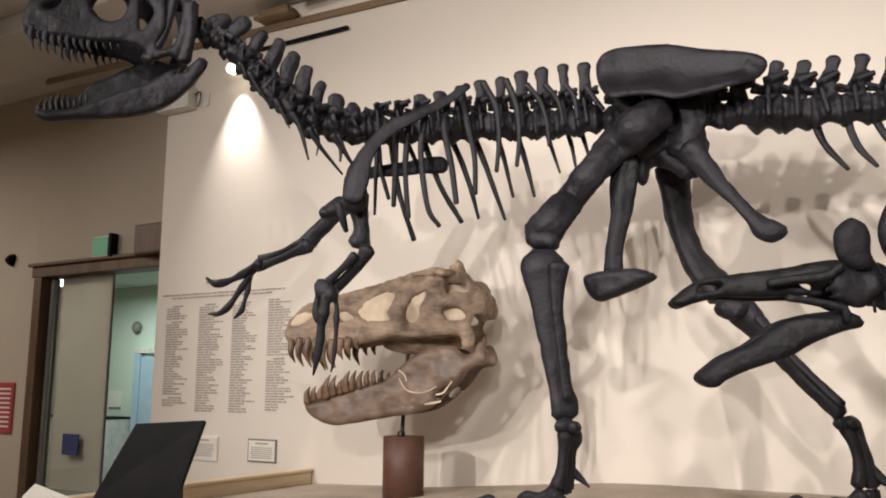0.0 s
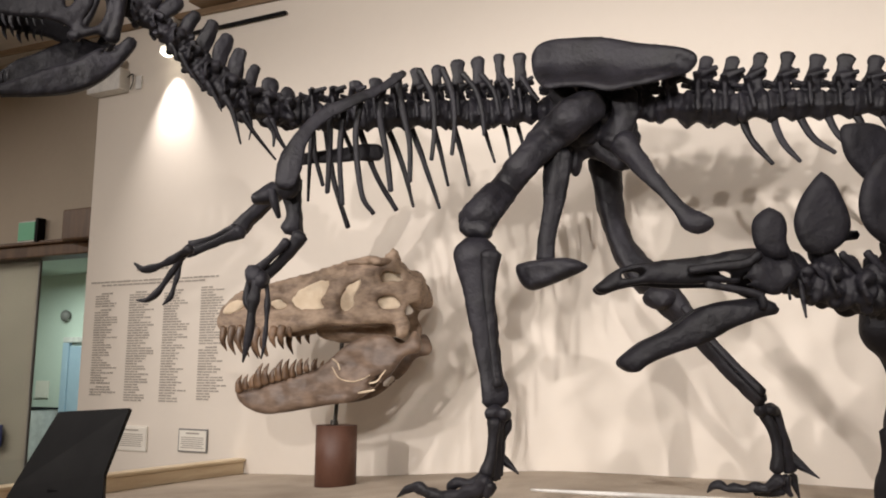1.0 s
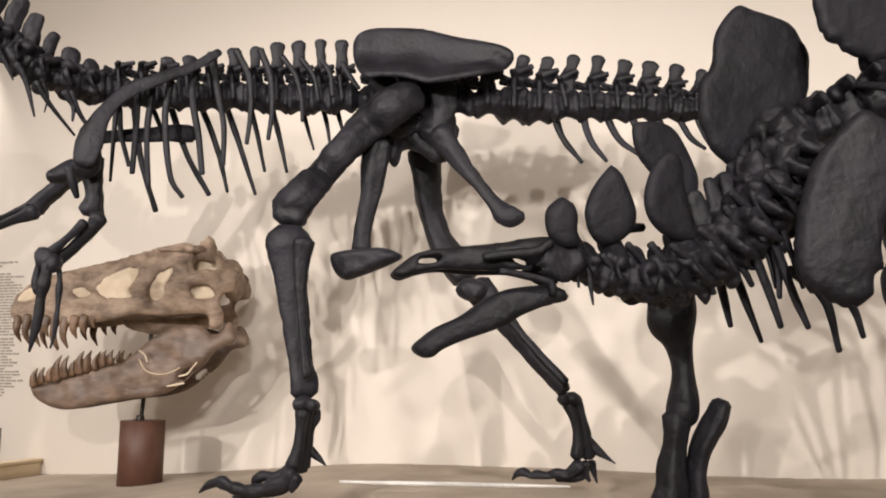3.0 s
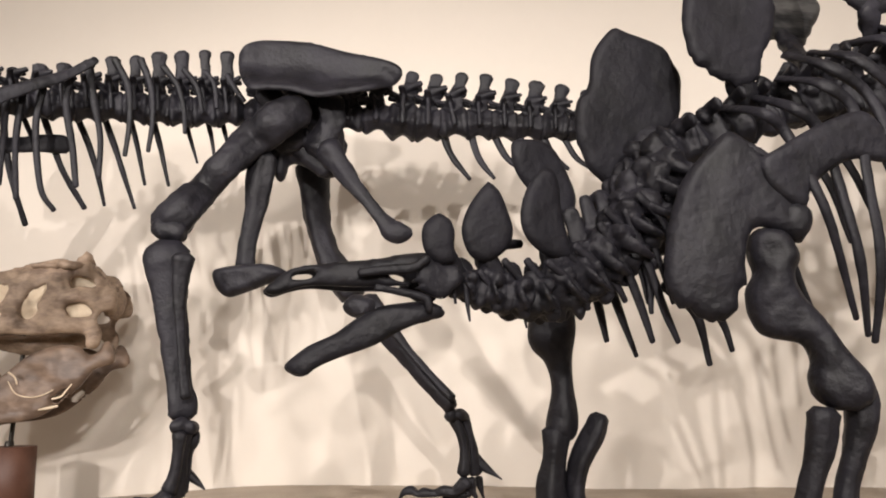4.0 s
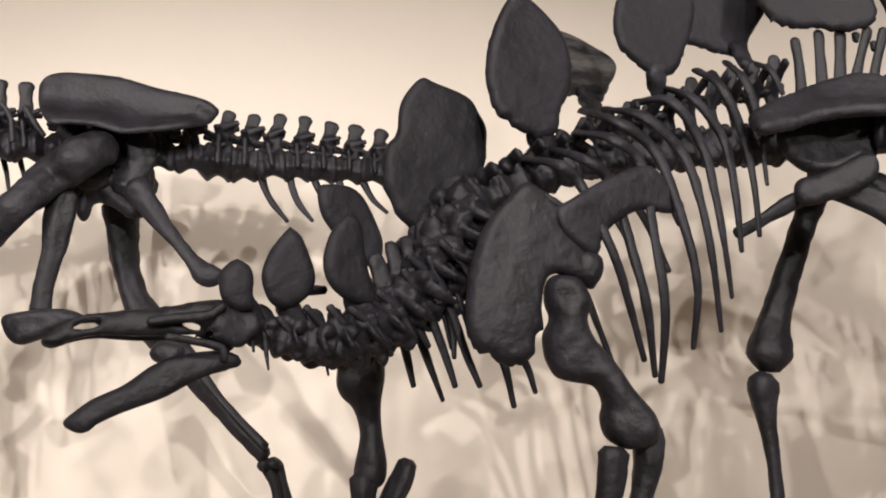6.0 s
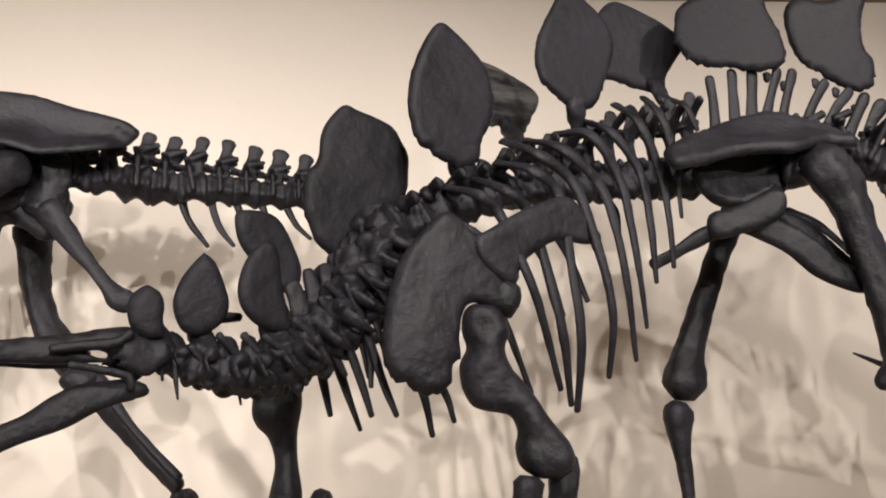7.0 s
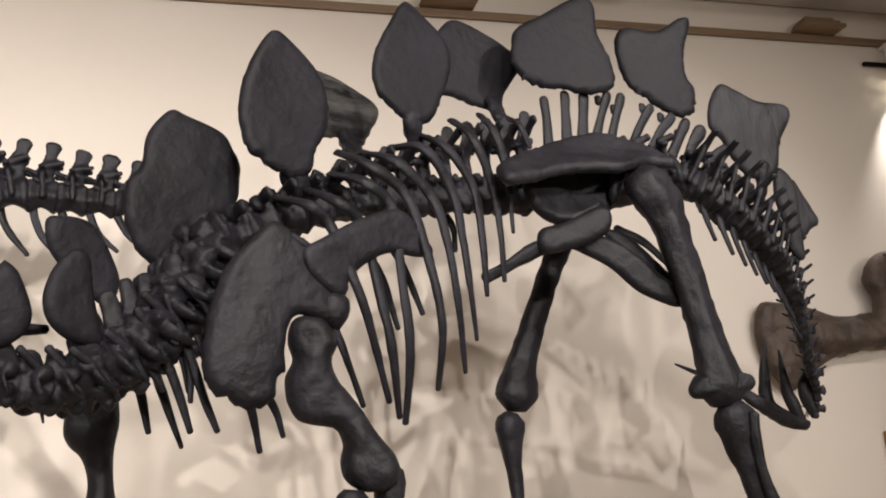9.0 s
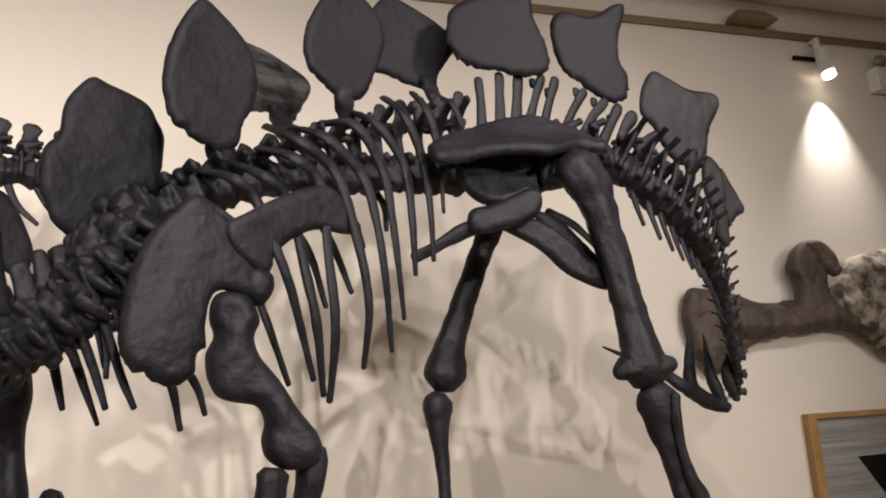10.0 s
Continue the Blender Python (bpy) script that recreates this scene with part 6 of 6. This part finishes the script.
    for c in ((0.62, 2.58), (0.70, 2.54), (0.80, 2.60), (0.06, 3.06), (0.14, 3.02), (0.22, 3.08)):
        bone("toe", [(c[0], c[1] + 0.04, 1.02, 0.035), (c[0] - 0.02, c[1] - 0.02, 0.985, 0.03), (c[0] - 0.04, c[1] - 0.08, 0.96, 0.022)], root)
    # hip
    plate("ilium", [(1.425, 2.985, 2.497), (1.472, 3.002, 2.543), (1.664, 3.156, 2.651), (1.838, 3.209, 2.718), (1.988, 3.226, 2.744), (2.108, 3.24, 2.72), (2.242, 3.256, 2.685), (2.27, 3.16, 2.595), (2.147, 3.152, 2.594), (1.964, 3.055, 2.533), (1.838, 3.039, 2.529), (1.711, 3.021, 2.506), (1.561, 2.965, 2.458), (1.446, 2.923, 2.433)], root, 0.05, BONE, bow=-0.015, soft=0.6)
    plate("ilium", [(1.715, 3.624, 2.734), (1.867, 3.642, 2.831), (2.051, 3.664, 2.895), (2.221, 3.68, 2.923), (2.348, 3.68, 2.887), (2.546, 3.68, 2.8), (2.301, 3.68, 2.755), (2, 3.658, 2.719), (1.765, 3.63, 2.679)], root, 0.07, BONE)
    bone("sacrum", [(1.668, 3.327, 2.542, 0.0601), (1.854, 3.358, 2.53, 0.0755), (1.993, 3.375, 2.55, 0.0863), (2.137, 3.392, 2.583, 0.0878), (2.337, 3.4, 2.62, 0.0695)], root)
    plate("hip_panel", [(1.614, 3.17, 2.529), (1.804, 3.221, 2.593), (2.023, 3.248, 2.646), (2.039, 3.25, 2.522), (1.968, 3.241, 2.398), (1.864, 3.229, 2.363), (1.712, 3.205, 2.365), (1.619, 3.171, 2.428)], root, 0.05, BONE, bow=-0.02, soft=0.8)
    plate("hip_panel", [(1.974, 3.191, 2.708), (2.087, 3.205, 2.701), (2.232, 3.22, 2.661), (2.316, 3.22, 2.608), (2.182, 3.216, 2.599), (2.051, 3.201, 2.547), (1.996, 3.194, 2.443), (1.968, 3.191, 2.465), (1.979, 3.192, 2.586)], root, 0.05, BONE, bow=-0.02, soft=0.8)
    plate("pubis", [(1.618, 3.1, 2.303), (1.725, 3.1, 2.335), (1.873, 3.1, 2.399), (1.921, 3.1, 2.362), (1.882, 3.1, 2.281), (1.724, 3.1, 2.228), (1.616, 3.1, 2.218)], root, 0.045, BONE, soft=0.7)
    bone("pubis_rod", [(1.667, 3.12, 2.26, 0.0364), (1.584, 3.12, 2.225, 0.0318), (1.489, 3.12, 2.174, 0.0251), (1.392, 3.12, 2.128, 0.0228)], root, flat=0.6)
    plate("ischium", [(1.742, 3.16, 2.266), (1.888, 3.16, 2.297), (2.003, 3.16, 2.246), (2.113, 3.16, 2.154), (2.228, 3.16, 2.061), (2.221, 3.16, 2.016), (2.166, 3.16, 2.013), (2.028, 3.16, 2.074), (1.92, 3.16, 2.17), (1.808, 3.16, 2.23)], root, 0.04, BONE, soft=0.7)
    plate("ischium", [(1.941, 3.22, 2.337), (2.042, 3.22, 2.314), (2.153, 3.22, 2.209), (2.219, 3.22, 2.138), (2.205, 3.22, 2.111), (2.117, 3.22, 2.131), (2.005, 3.22, 2.225)], root, 0.04, BONE, soft=0.7)
    bone("ischium_rod", [(2.246, 3.7, 2.48, 0.0237), (2.382, 3.7, 2.412, 0.0238), (2.523, 3.7, 2.274, 0.0185)], root, flat=0.6)
    # hind legs
    bone("thigh_bone", [(2.08, 3.12, 2.52, 0.1013), (2.133, 3.12, 2.451, 0.1111), (2.172, 3.12, 2.353, 0.0963), (2.206, 3.12, 2.214, 0.0838), (2.242, 3.12, 2.053, 0.0797), (2.263, 3.1, 1.891, 0.0821), (2.272, 3.08, 1.767, 0.0973), (2.281, 3.08, 1.691, 0.12), (2.278, 3.08, 1.652, 0.1035)], root, n=16, flat=0.75)
    bm = bmesh.new()
    tube(bm, [(2.143, 3.06, 1.671, 0.0293), (2.202, 3.06, 1.689, 0.0547), (2.323, 3.06, 1.691, 0.0553), (2.392, 3.06, 1.697, 0.0342)], rough=0.15)
    fuse(part("knee_joint", bm, BONE, root), 0.008)
    bone("shin_bone", [(2.312, 3.08, 1.59, 0.0897), (2.315, 3.08, 1.556, 0.0941), (2.327, 3.08, 1.485, 0.0732), (2.355, 3.08, 1.368, 0.0592), (2.389, 3.08, 1.262, 0.0658), (2.415, 3.08, 1.167, 0.0836), (2.431, 3.08, 1.074, 0.0899), (2.427, 3.08, 1.018, 0.1008)], root, n=14, flat=0.8)
    bone("calf_bone", [(2.363, 3.03, 1.576, 0.025), (2.355, 3.03, 1.492, 0.0249), (2.366, 3.03, 1.367, 0.0225), (2.39, 3.03, 1.263, 0.0268), (2.428, 3.03, 1.158, 0.0312), (2.458, 3.03, 1.035, 0.0443)], root, n=10)
    bone("thigh_bone", [(2.012, 3.6, 2.566, 0.0678), (1.927, 3.6, 2.406, 0.0587), (1.859, 3.6, 2.277, 0.054), (1.789, 3.6, 2.126, 0.0532), (1.726, 3.6, 1.98, 0.0588), (1.682, 3.6, 1.873, 0.0683), (1.655, 3.6, 1.779, 0.0929), (1.646, 3.6, 1.73, 0.0975), (1.642, 3.6, 1.697, 0.0748)], root, n=14)
    bone("shin_bone", [(1.601, 3.58, 1.633, 0.0665), (1.593, 3.58, 1.588, 0.0687), (1.595, 3.58, 1.482, 0.0439), (1.603, 3.58, 1.358, 0.0327), (1.605, 3.58, 1.248, 0.0301), (1.602, 3.58, 1.119, 0.0382), (1.6, 3.58, 1.023, 0.0616)], root, n=14)
    for c in ((2.36, 2.98), (2.46, 2.94), (2.56, 2.96), (1.70, 3.5), (1.80, 3.46), (1.88, 3.5)):
        bone("toe", [(c[0], c[1] + 0.06, 1.03, 0.04), (c[0] - 0.02, c[1] - 0.02, 0.99, 0.035), (c[0] - 0.05, c[1] - 0.1, 0.965, 0.025)], root)
    # back plates
    plate("neck_plate", [(-0.206, 2.389, 1.95), (-0.201, 2.391, 1.95), (-0.172, 2.403, 1.933), (-0.161, 2.408, 1.899), (-0.164, 2.407, 1.859), (-0.155, 2.411, 1.829), (-0.178, 2.401, 1.813), (-0.209, 2.388, 1.816), (-0.232, 2.378, 1.836), (-0.243, 2.373, 1.874), (-0.239, 2.375, 1.918)], root, 0.026)
    plate("neck_plate", [(-0.078, 2.469, 2.047), (-0.072, 2.471, 2.047), (-0.048, 2.483, 2.026), (-0.027, 2.493, 1.973), (-0.013, 2.5, 1.918), (-0.022, 2.497, 1.875), (-0.048, 2.485, 1.845), (-0.075, 2.472, 1.829), (-0.112, 2.454, 1.831), (-0.134, 2.443, 1.858), (-0.146, 2.437, 1.912), (-0.13, 2.444, 1.97), (-0.103, 2.457, 2.016)], root, 0.028)
    bone("plate_root", [(-0.081, 2.59, 1.896, 0.0193), (-0.036, 2.623, 1.899, 0.0163), (-0.003, 2.646, 1.902, 0.0131)], root)
    plate("neck_plate", [(0.08, 2.557, 2.104), (0.11, 2.577, 2.075), (0.119, 2.583, 1.984), (0.137, 2.596, 1.888), (0.144, 2.6, 1.852), (0.105, 2.574, 1.844), (0.055, 2.54, 1.863), (0.018, 2.513, 1.908), (0.01, 2.508, 1.971), (0.034, 2.525, 2.049)], root, 0.028)
    plate("neck_plate", [(-0.029, 2.725, 2.229), (-0.001, 2.744, 2.247), (0.057, 2.782, 2.249), (0.099, 2.81, 2.223), (0.139, 2.837, 2.142), (0.158, 2.85, 2.07), (0.135, 2.834, 1.999), (0.093, 2.806, 2.013), (0.036, 2.768, 2.07), (-0.018, 2.732, 2.144)], root, 0.028)
    plate("back_plate", [(0.295, 2.929, 2.663), (0.348, 2.953, 2.655), (0.46, 3.004, 2.619), (0.497, 3.02, 2.561), (0.519, 3.03, 2.508), (0.51, 3.026, 2.397), (0.482, 3.013, 2.338), (0.4, 2.977, 2.299), (0.348, 2.953, 2.268), (0.334, 2.947, 2.201), (0.327, 2.944, 2.148), (0.273, 2.919, 2.129), (0.216, 2.888, 2.165), (0.176, 2.862, 2.247), (0.166, 2.855, 2.335), (0.179, 2.863, 2.411), (0.213, 2.886, 2.457), (0.231, 2.898, 2.569)], root, 0.036, ragged=0.009)
    plate("back_plate", [(0.744, 3.321, 3.031), (0.873, 3.372, 3.033), (0.981, 3.416, 2.999), (1.099, 3.463, 2.929), (1.052, 3.444, 2.809), (1.005, 3.425, 2.742), (0.902, 3.384, 2.766), (0.792, 3.34, 2.764), (0.728, 3.314, 2.883)], root, 0.06, ROUGH_PLATE, "black back plate with a rough worn grey face", ragged=0.009)
    plate("back_plate", [(0.63, 2.861, 2.938), (0.686, 2.886, 2.917), (0.776, 2.924, 2.831), (0.811, 2.938, 2.742), (0.813, 2.939, 2.637), (0.773, 2.923, 2.551), (0.748, 2.913, 2.462), (0.702, 2.893, 2.425), (0.645, 2.868, 2.429), (0.558, 2.828, 2.474), (0.523, 2.813, 2.536), (0.51, 2.807, 2.63), (0.526, 2.814, 2.732), (0.575, 2.836, 2.857)], root, 0.036, ragged=0.011)
    plate("back_plate", [(1.337, 3.378, 3.221), (1.441, 3.416, 3.339), (1.607, 3.475, 3.312), (1.731, 3.505, 3.251), (1.772, 3.51, 3.184), (1.68, 3.499, 3.043), (1.642, 3.488, 2.956), (1.549, 3.454, 2.954), (1.41, 3.404, 2.973), (1.324, 3.374, 2.985), (1.302, 3.365, 3.108)], root, 0.036, ragged=0.008)
    plate("back_plate", [(1.143, 3.071, 3.205), (1.219, 3.101, 3.17), (1.313, 3.136, 3.083), (1.329, 3.141, 2.975), (1.28, 3.124, 2.841), (1.22, 3.102, 2.732), (1.146, 3.072, 2.702), (1.079, 3.045, 2.735), (1.014, 3.02, 2.796), (0.994, 3.011, 2.871), (1.01, 3.018, 2.966), (1.073, 3.043, 3.094)], root, 0.036, ragged=0.009)
    plate("back_plate", [(1.662, 3.314, 3.161), (1.694, 3.326, 3.265), (1.836, 3.346, 3.356), (1.982, 3.364, 3.45), (2.067, 3.374, 3.473), (2.102, 3.378, 3.428), (2.103, 3.378, 3.298), (2.155, 3.384, 3.166), (2.158, 3.385, 3.056), (2.076, 3.375, 3.005), (1.906, 3.355, 3.004), (1.744, 3.335, 3.013), (1.662, 3.314, 3.083)], root, 0.036, ragged=0.011)
    plate("back_plate", [(2.262, 3.5, 3.362), (2.323, 3.5, 3.407), (2.476, 3.5, 3.4), (2.609, 3.502, 3.476), (2.672, 3.511, 3.473), (2.614, 3.503, 3.309), (2.599, 3.5, 3.184), (2.645, 3.507, 3.102), (2.613, 3.503, 2.995), (2.53, 3.5, 2.965), (2.394, 3.5, 3.036), (2.285, 3.5, 3.127), (2.251, 3.5, 3.257)], root, 0.036, ragged=0.013)
    plate("tail_plate", [(2.789, 3.52, 3.15), (2.871, 3.52, 3.124), (2.987, 3.52, 3.07), (3.128, 3.52, 3.058), (3.155, 3.52, 3), (3.074, 3.52, 2.862), (3.015, 3.52, 2.7), (2.884, 3.52, 2.676), (2.812, 3.52, 2.747), (2.758, 3.52, 2.859), (2.698, 3.52, 2.937), (2.722, 3.52, 3.059)], root, 0.036, WORN, ragged=0.009)
    plate("tail_plate", [(3.18, 3.72, 2.804), (3.252, 3.72, 2.763), (3.279, 3.72, 2.664), (3.267, 3.72, 2.501), (3.259, 3.72, 2.333), (3.194, 3.72, 2.368), (3.171, 3.72, 2.515), (3.147, 3.72, 2.662)], root, 0.04, WORN, ragged=0.008)
    plate("tail_plate", [(3.366, 3.85, 2.791), (3.419, 3.85, 2.708), (3.484, 3.85, 2.569), (3.421, 3.85, 2.514), (3.359, 3.85, 2.478), (3.348, 3.85, 2.63)], root, 0.035, WORN, ragged=0.011)
    # rugged feet of the plates
    for pts in (
        [(-0.187, 2.42, 1.841, 0.0242), (-0.18, 2.44, 1.816, 0.0324), (-0.173, 2.46, 1.784, 0.0359)],
        [(-0.093, 2.49, 1.861, 0.0281), (-0.084, 2.5, 1.83, 0.0381), (-0.077, 2.51, 1.79, 0.0415)],
        [(0.094, 2.58, 1.879, 0.0307), (0.104, 2.6, 1.841, 0.0428), (0.115, 2.62, 1.803, 0.0482)],
        [(0.37, 2.965, 2.3, 0.05), (0.42, 2.95, 2.26, 0.062), (0.47, 2.92, 2.235, 0.06)],
        [(0.69, 2.9, 2.46, 0.045), (0.705, 2.92, 2.415, 0.05), (0.73, 2.96, 2.36, 0.05)],
        [(1.15, 3.07, 2.74, 0.045), (1.155, 3.09, 2.69, 0.05), (1.165, 3.12, 2.63, 0.046)],
        [(1.6, 3.46, 2.99, 0.05), (1.61, 3.43, 2.93, 0.045), (1.62, 3.38, 2.86, 0.04)],
        [(0.96, 3.4, 2.78, 0.05), (0.955, 3.3, 2.68, 0.05), (0.95, 3.15, 2.58, 0.045)],
        [(2.96, 3.52, 2.74, 0.05), (2.95, 3.53, 2.66, 0.045), (2.93, 3.56, 2.57, 0.04)],
    ):
        bone("plate_root", pts, root, rough=0.5, flat=0.6)
    # tall club-ended spines over the hip
    for pts in ([(1.812, 3.373, 2.744, 0.0312), (1.815, 3.374, 2.865, 0.0242), (1.813, 3.374, 2.942, 0.0267), (1.811, 3.373, 2.968, 0.0243)], [(1.902, 3.384, 2.76, 0.0315), (1.91, 3.385, 2.899, 0.0244), (1.917, 3.386, 2.979, 0.027), (1.919, 3.386, 3.003, 0.0246)], [(1.974, 3.393, 2.766, 0.0317), (1.998, 3.396, 2.907, 0.0271), (2.01, 3.397, 2.985, 0.0298), (2.013, 3.398, 3.007, 0.0274)],
                [(2.035, 3.4, 2.76, 0.0294), (2.09, 3.407, 2.915, 0.0224), (2.124, 3.411, 2.996, 0.0276), (2.134, 3.412, 3.024, 0.0252)], [(2.116, 3.41, 2.766, 0.0297), (2.164, 3.416, 2.908, 0.0226), (2.196, 3.42, 2.987, 0.0278), (2.206, 3.42, 3.02, 0.0254)], [(2.212, 3.42, 2.756, 0.0299), (2.286, 3.42, 2.887, 0.0228), (2.328, 3.42, 2.948, 0.0255), (2.348, 3.42, 2.971, 0.023)],
                [(2.304, 3.42, 2.737, 0.0301), (2.376, 3.42, 2.852, 0.0229), (2.43, 3.42, 2.908, 0.0256), (2.451, 3.42, 2.931, 0.0231)], [(2.399, 3.42, 2.702, 0.0328), (2.468, 3.42, 2.822, 0.0255), (2.507, 3.42, 2.889, 0.0308), (2.519, 3.42, 2.909, 0.0257)], [(2.474, 3.42, 2.677, 0.0329), (2.532, 3.42, 2.792, 0.0281), (2.577, 3.42, 2.853, 0.036), (2.592, 3.42, 2.876, 0.0284)], [(2.547, 3.42, 2.63, 0.0304), (2.63, 3.424, 2.736, 0.0231), (2.711, 3.436, 2.791, 0.0234)]):
        bone("neural_spine", pts, root, flat=0.55)
    for q in ((2.135, 3.513, 3.02), (2.21, 3.52, 2.981), (2.358, 3.52, 2.993), (2.445, 3.52, 2.951), (2.521, 3.52, 2.869)):
        bone("plate_knob", [(*q, 0.016), (q[0] + 0.005, q[1], q[2] + 0.03, 0.022)], root, flat=0.6)
    # tail spikes
    bone("tail_spike", [(3.553, 4.3, 1.542, 0.0307), (3.424, 4.3, 1.58, 0.0428), (3.212, 4.2, 1.664, 0.0357), (3.074, 4.2, 1.751, 0.0267), (2.632, 4, 1.871, 0.0056)], root)
    bone("tail_spike", [(3.608, 4.5, 1.589, 0.0321), (3.475, 4.5, 1.672, 0.0385), (3.473, 4.5, 1.819, 0.0323), (3.515, 4.5, 2.045, 0.0065)], root)
    bone("tail_spike", [(3.604, 4.4, 1.567, 0.0315), (3.565, 4.4, 1.647, 0.0379), (3.535, 4.4, 1.742, 0.0316), (3.526, 4.4, 1.965, 0.0064)], root)
    bone("tail_spike", [(3.648, 4.35, 1.607, 0.0376), (3.618, 4.35, 1.733, 0.0441), (3.651, 4.35, 1.842, 0.019)], root)


plated()


# ---- big brown bone hung on the wall ----
def wall_bone():
    root = thing("wall_mounted_bone", (4.874, 5.2, 2.173), "large brown fossil bone mounted on the wall", "fossil bone")
    plate("blade", [(4.037, 5.22, 2.37), (4.151, 5.22, 2.385), (4.428, 5.22, 2.338), (4.613, 5.22, 2.279), (4.906, 5.22, 2.25), (4.87, 5.22, 2.061), (4.613, 5.22, 2.011), (4.415, 5.22, 1.925), (4.246, 5.22, 1.814), (4.176, 5.22, 1.785), (4.071, 5.22, 1.878), (4.014, 5.22, 2.035), (3.986, 5.22, 2.212)], root, 0.12, DARK_BROWN)
    bone("shaft", [(4.378, 5.2, 2.134, 0.1347), (4.62, 5.2, 2.137, 0.1285), (4.973, 5.2, 2.163, 0.1228), (5.286, 5.2, 2.182, 0.1249), (5.532, 5.2, 2.093, 0.1009), (5.767, 5.2, 1.934, 0.0931), (6.069, 5.2, 1.805, 0.0856)], root, DARK_BROWN, n=16, rough=0.12)
    plate("prong", [(4.893, 5.18, 2.518), (4.948, 5.18, 2.645), (5.066, 5.18, 2.723), (5.167, 5.18, 2.707), (5.196, 5.18, 2.544), (5.214, 5.18, 2.373), (5.221, 5.18, 2.205), (5.001, 5.18, 2.134), (4.88, 5.18, 2.186), (4.945, 5.18, 2.367)], root, 0.14, DARK_BROWN, soft=0.5)
    plate("prong", [(5.046, 5.14, 2.696), (5.165, 5.14, 2.723), (5.275, 5.14, 2.647), (5.329, 5.14, 2.501), (5.266, 5.14, 2.45), (5.155, 5.14, 2.518), (5.112, 5.14, 2.611)], root, 0.10, DARK_BROWN, soft=0.5)
    plate("socket_mass", [(5.225, 5.18, 2.226), (5.317, 5.18, 2.415), (5.46, 5.18, 2.587), (5.692, 5.18, 2.65), (6.035, 5.18, 2.679), (6.477, 5.18, 2.582), (6.538, 5.18, 2.139), (6.139, 5.18, 1.946), (5.692, 5.18, 1.934), (5.403, 5.18, 2.076)], root, 0.2, PITTED, "pitted pale brown bone mass", ragged=0.05, ridge=0.4)
    for q in ((4.245, 5.25, 2.192), (5.02, 5.25, 2.178), (5.672, 5.25, 2.252)):
        part("bracket", boxed((q[0] - 0.02, q[1] - 0.06, q[2] - 0.05), (q[0] + 0.02, WALL_Y - 0.002, q[2] + 0.05), bevel=0.004), STEEL, root, "", False)


wall_bone()


def wall_picture():
    x, y, z = (4.911, 5.3, 1.478)
    root = thing("framed_display", (x + 0.6, WALL_Y, z - 0.9), "grey display panel in a golden wood frame", "framed picture")
    w, h = 1.3, 0.85
    for lo, hi in (((x, z - h), (x + 0.075, z)), ((x + w - 0.075, z - h), (x + w, z)), ((x + 0.0755, z - 0.04), (x + w - 0.0755, z)), ((x + 0.0755, z - h), (x + w - 0.0755, z - h + 0.06))):
        part("frame_bar", boxed((lo[0], WALL_Y - 0.07, lo[1]), (hi[0], WALL_Y - 0.003, hi[1]), bevel=0.006), FRAME, root, "", False)
    part("panel", boxed((x + 0.07, WALL_Y - 0.03, z - h + 0.05), (x + w - 0.07, WALL_Y - 0.004, z - 0.035)), CANVAS, root, "", False)
    bm = bmesh.new()
    a, b, c = (x + 0.42, z - 0.32), (x + 1.2, z - 0.32), (x + 1.2, z - 0.78)
    f = [bm.verts.new((q[0], WALL_Y - 0.036, q[1])) for q in (a, b, c, (x + 0.75, z - 0.78))]
    g = [bm.verts.new((v.co.x, WALL_Y - 0.031, v.co.z)) for v in f]
    bm.faces.new(f)
    bm.faces.new(g[::-1])
    for k in range(4):
        bm.faces.new((f[k], f[(k + 1) % 4], g[(k + 1) % 4], g[k]))
    part("dark_print", bm, BLACK, root, "", False)


wall_picture()

fuse_all()
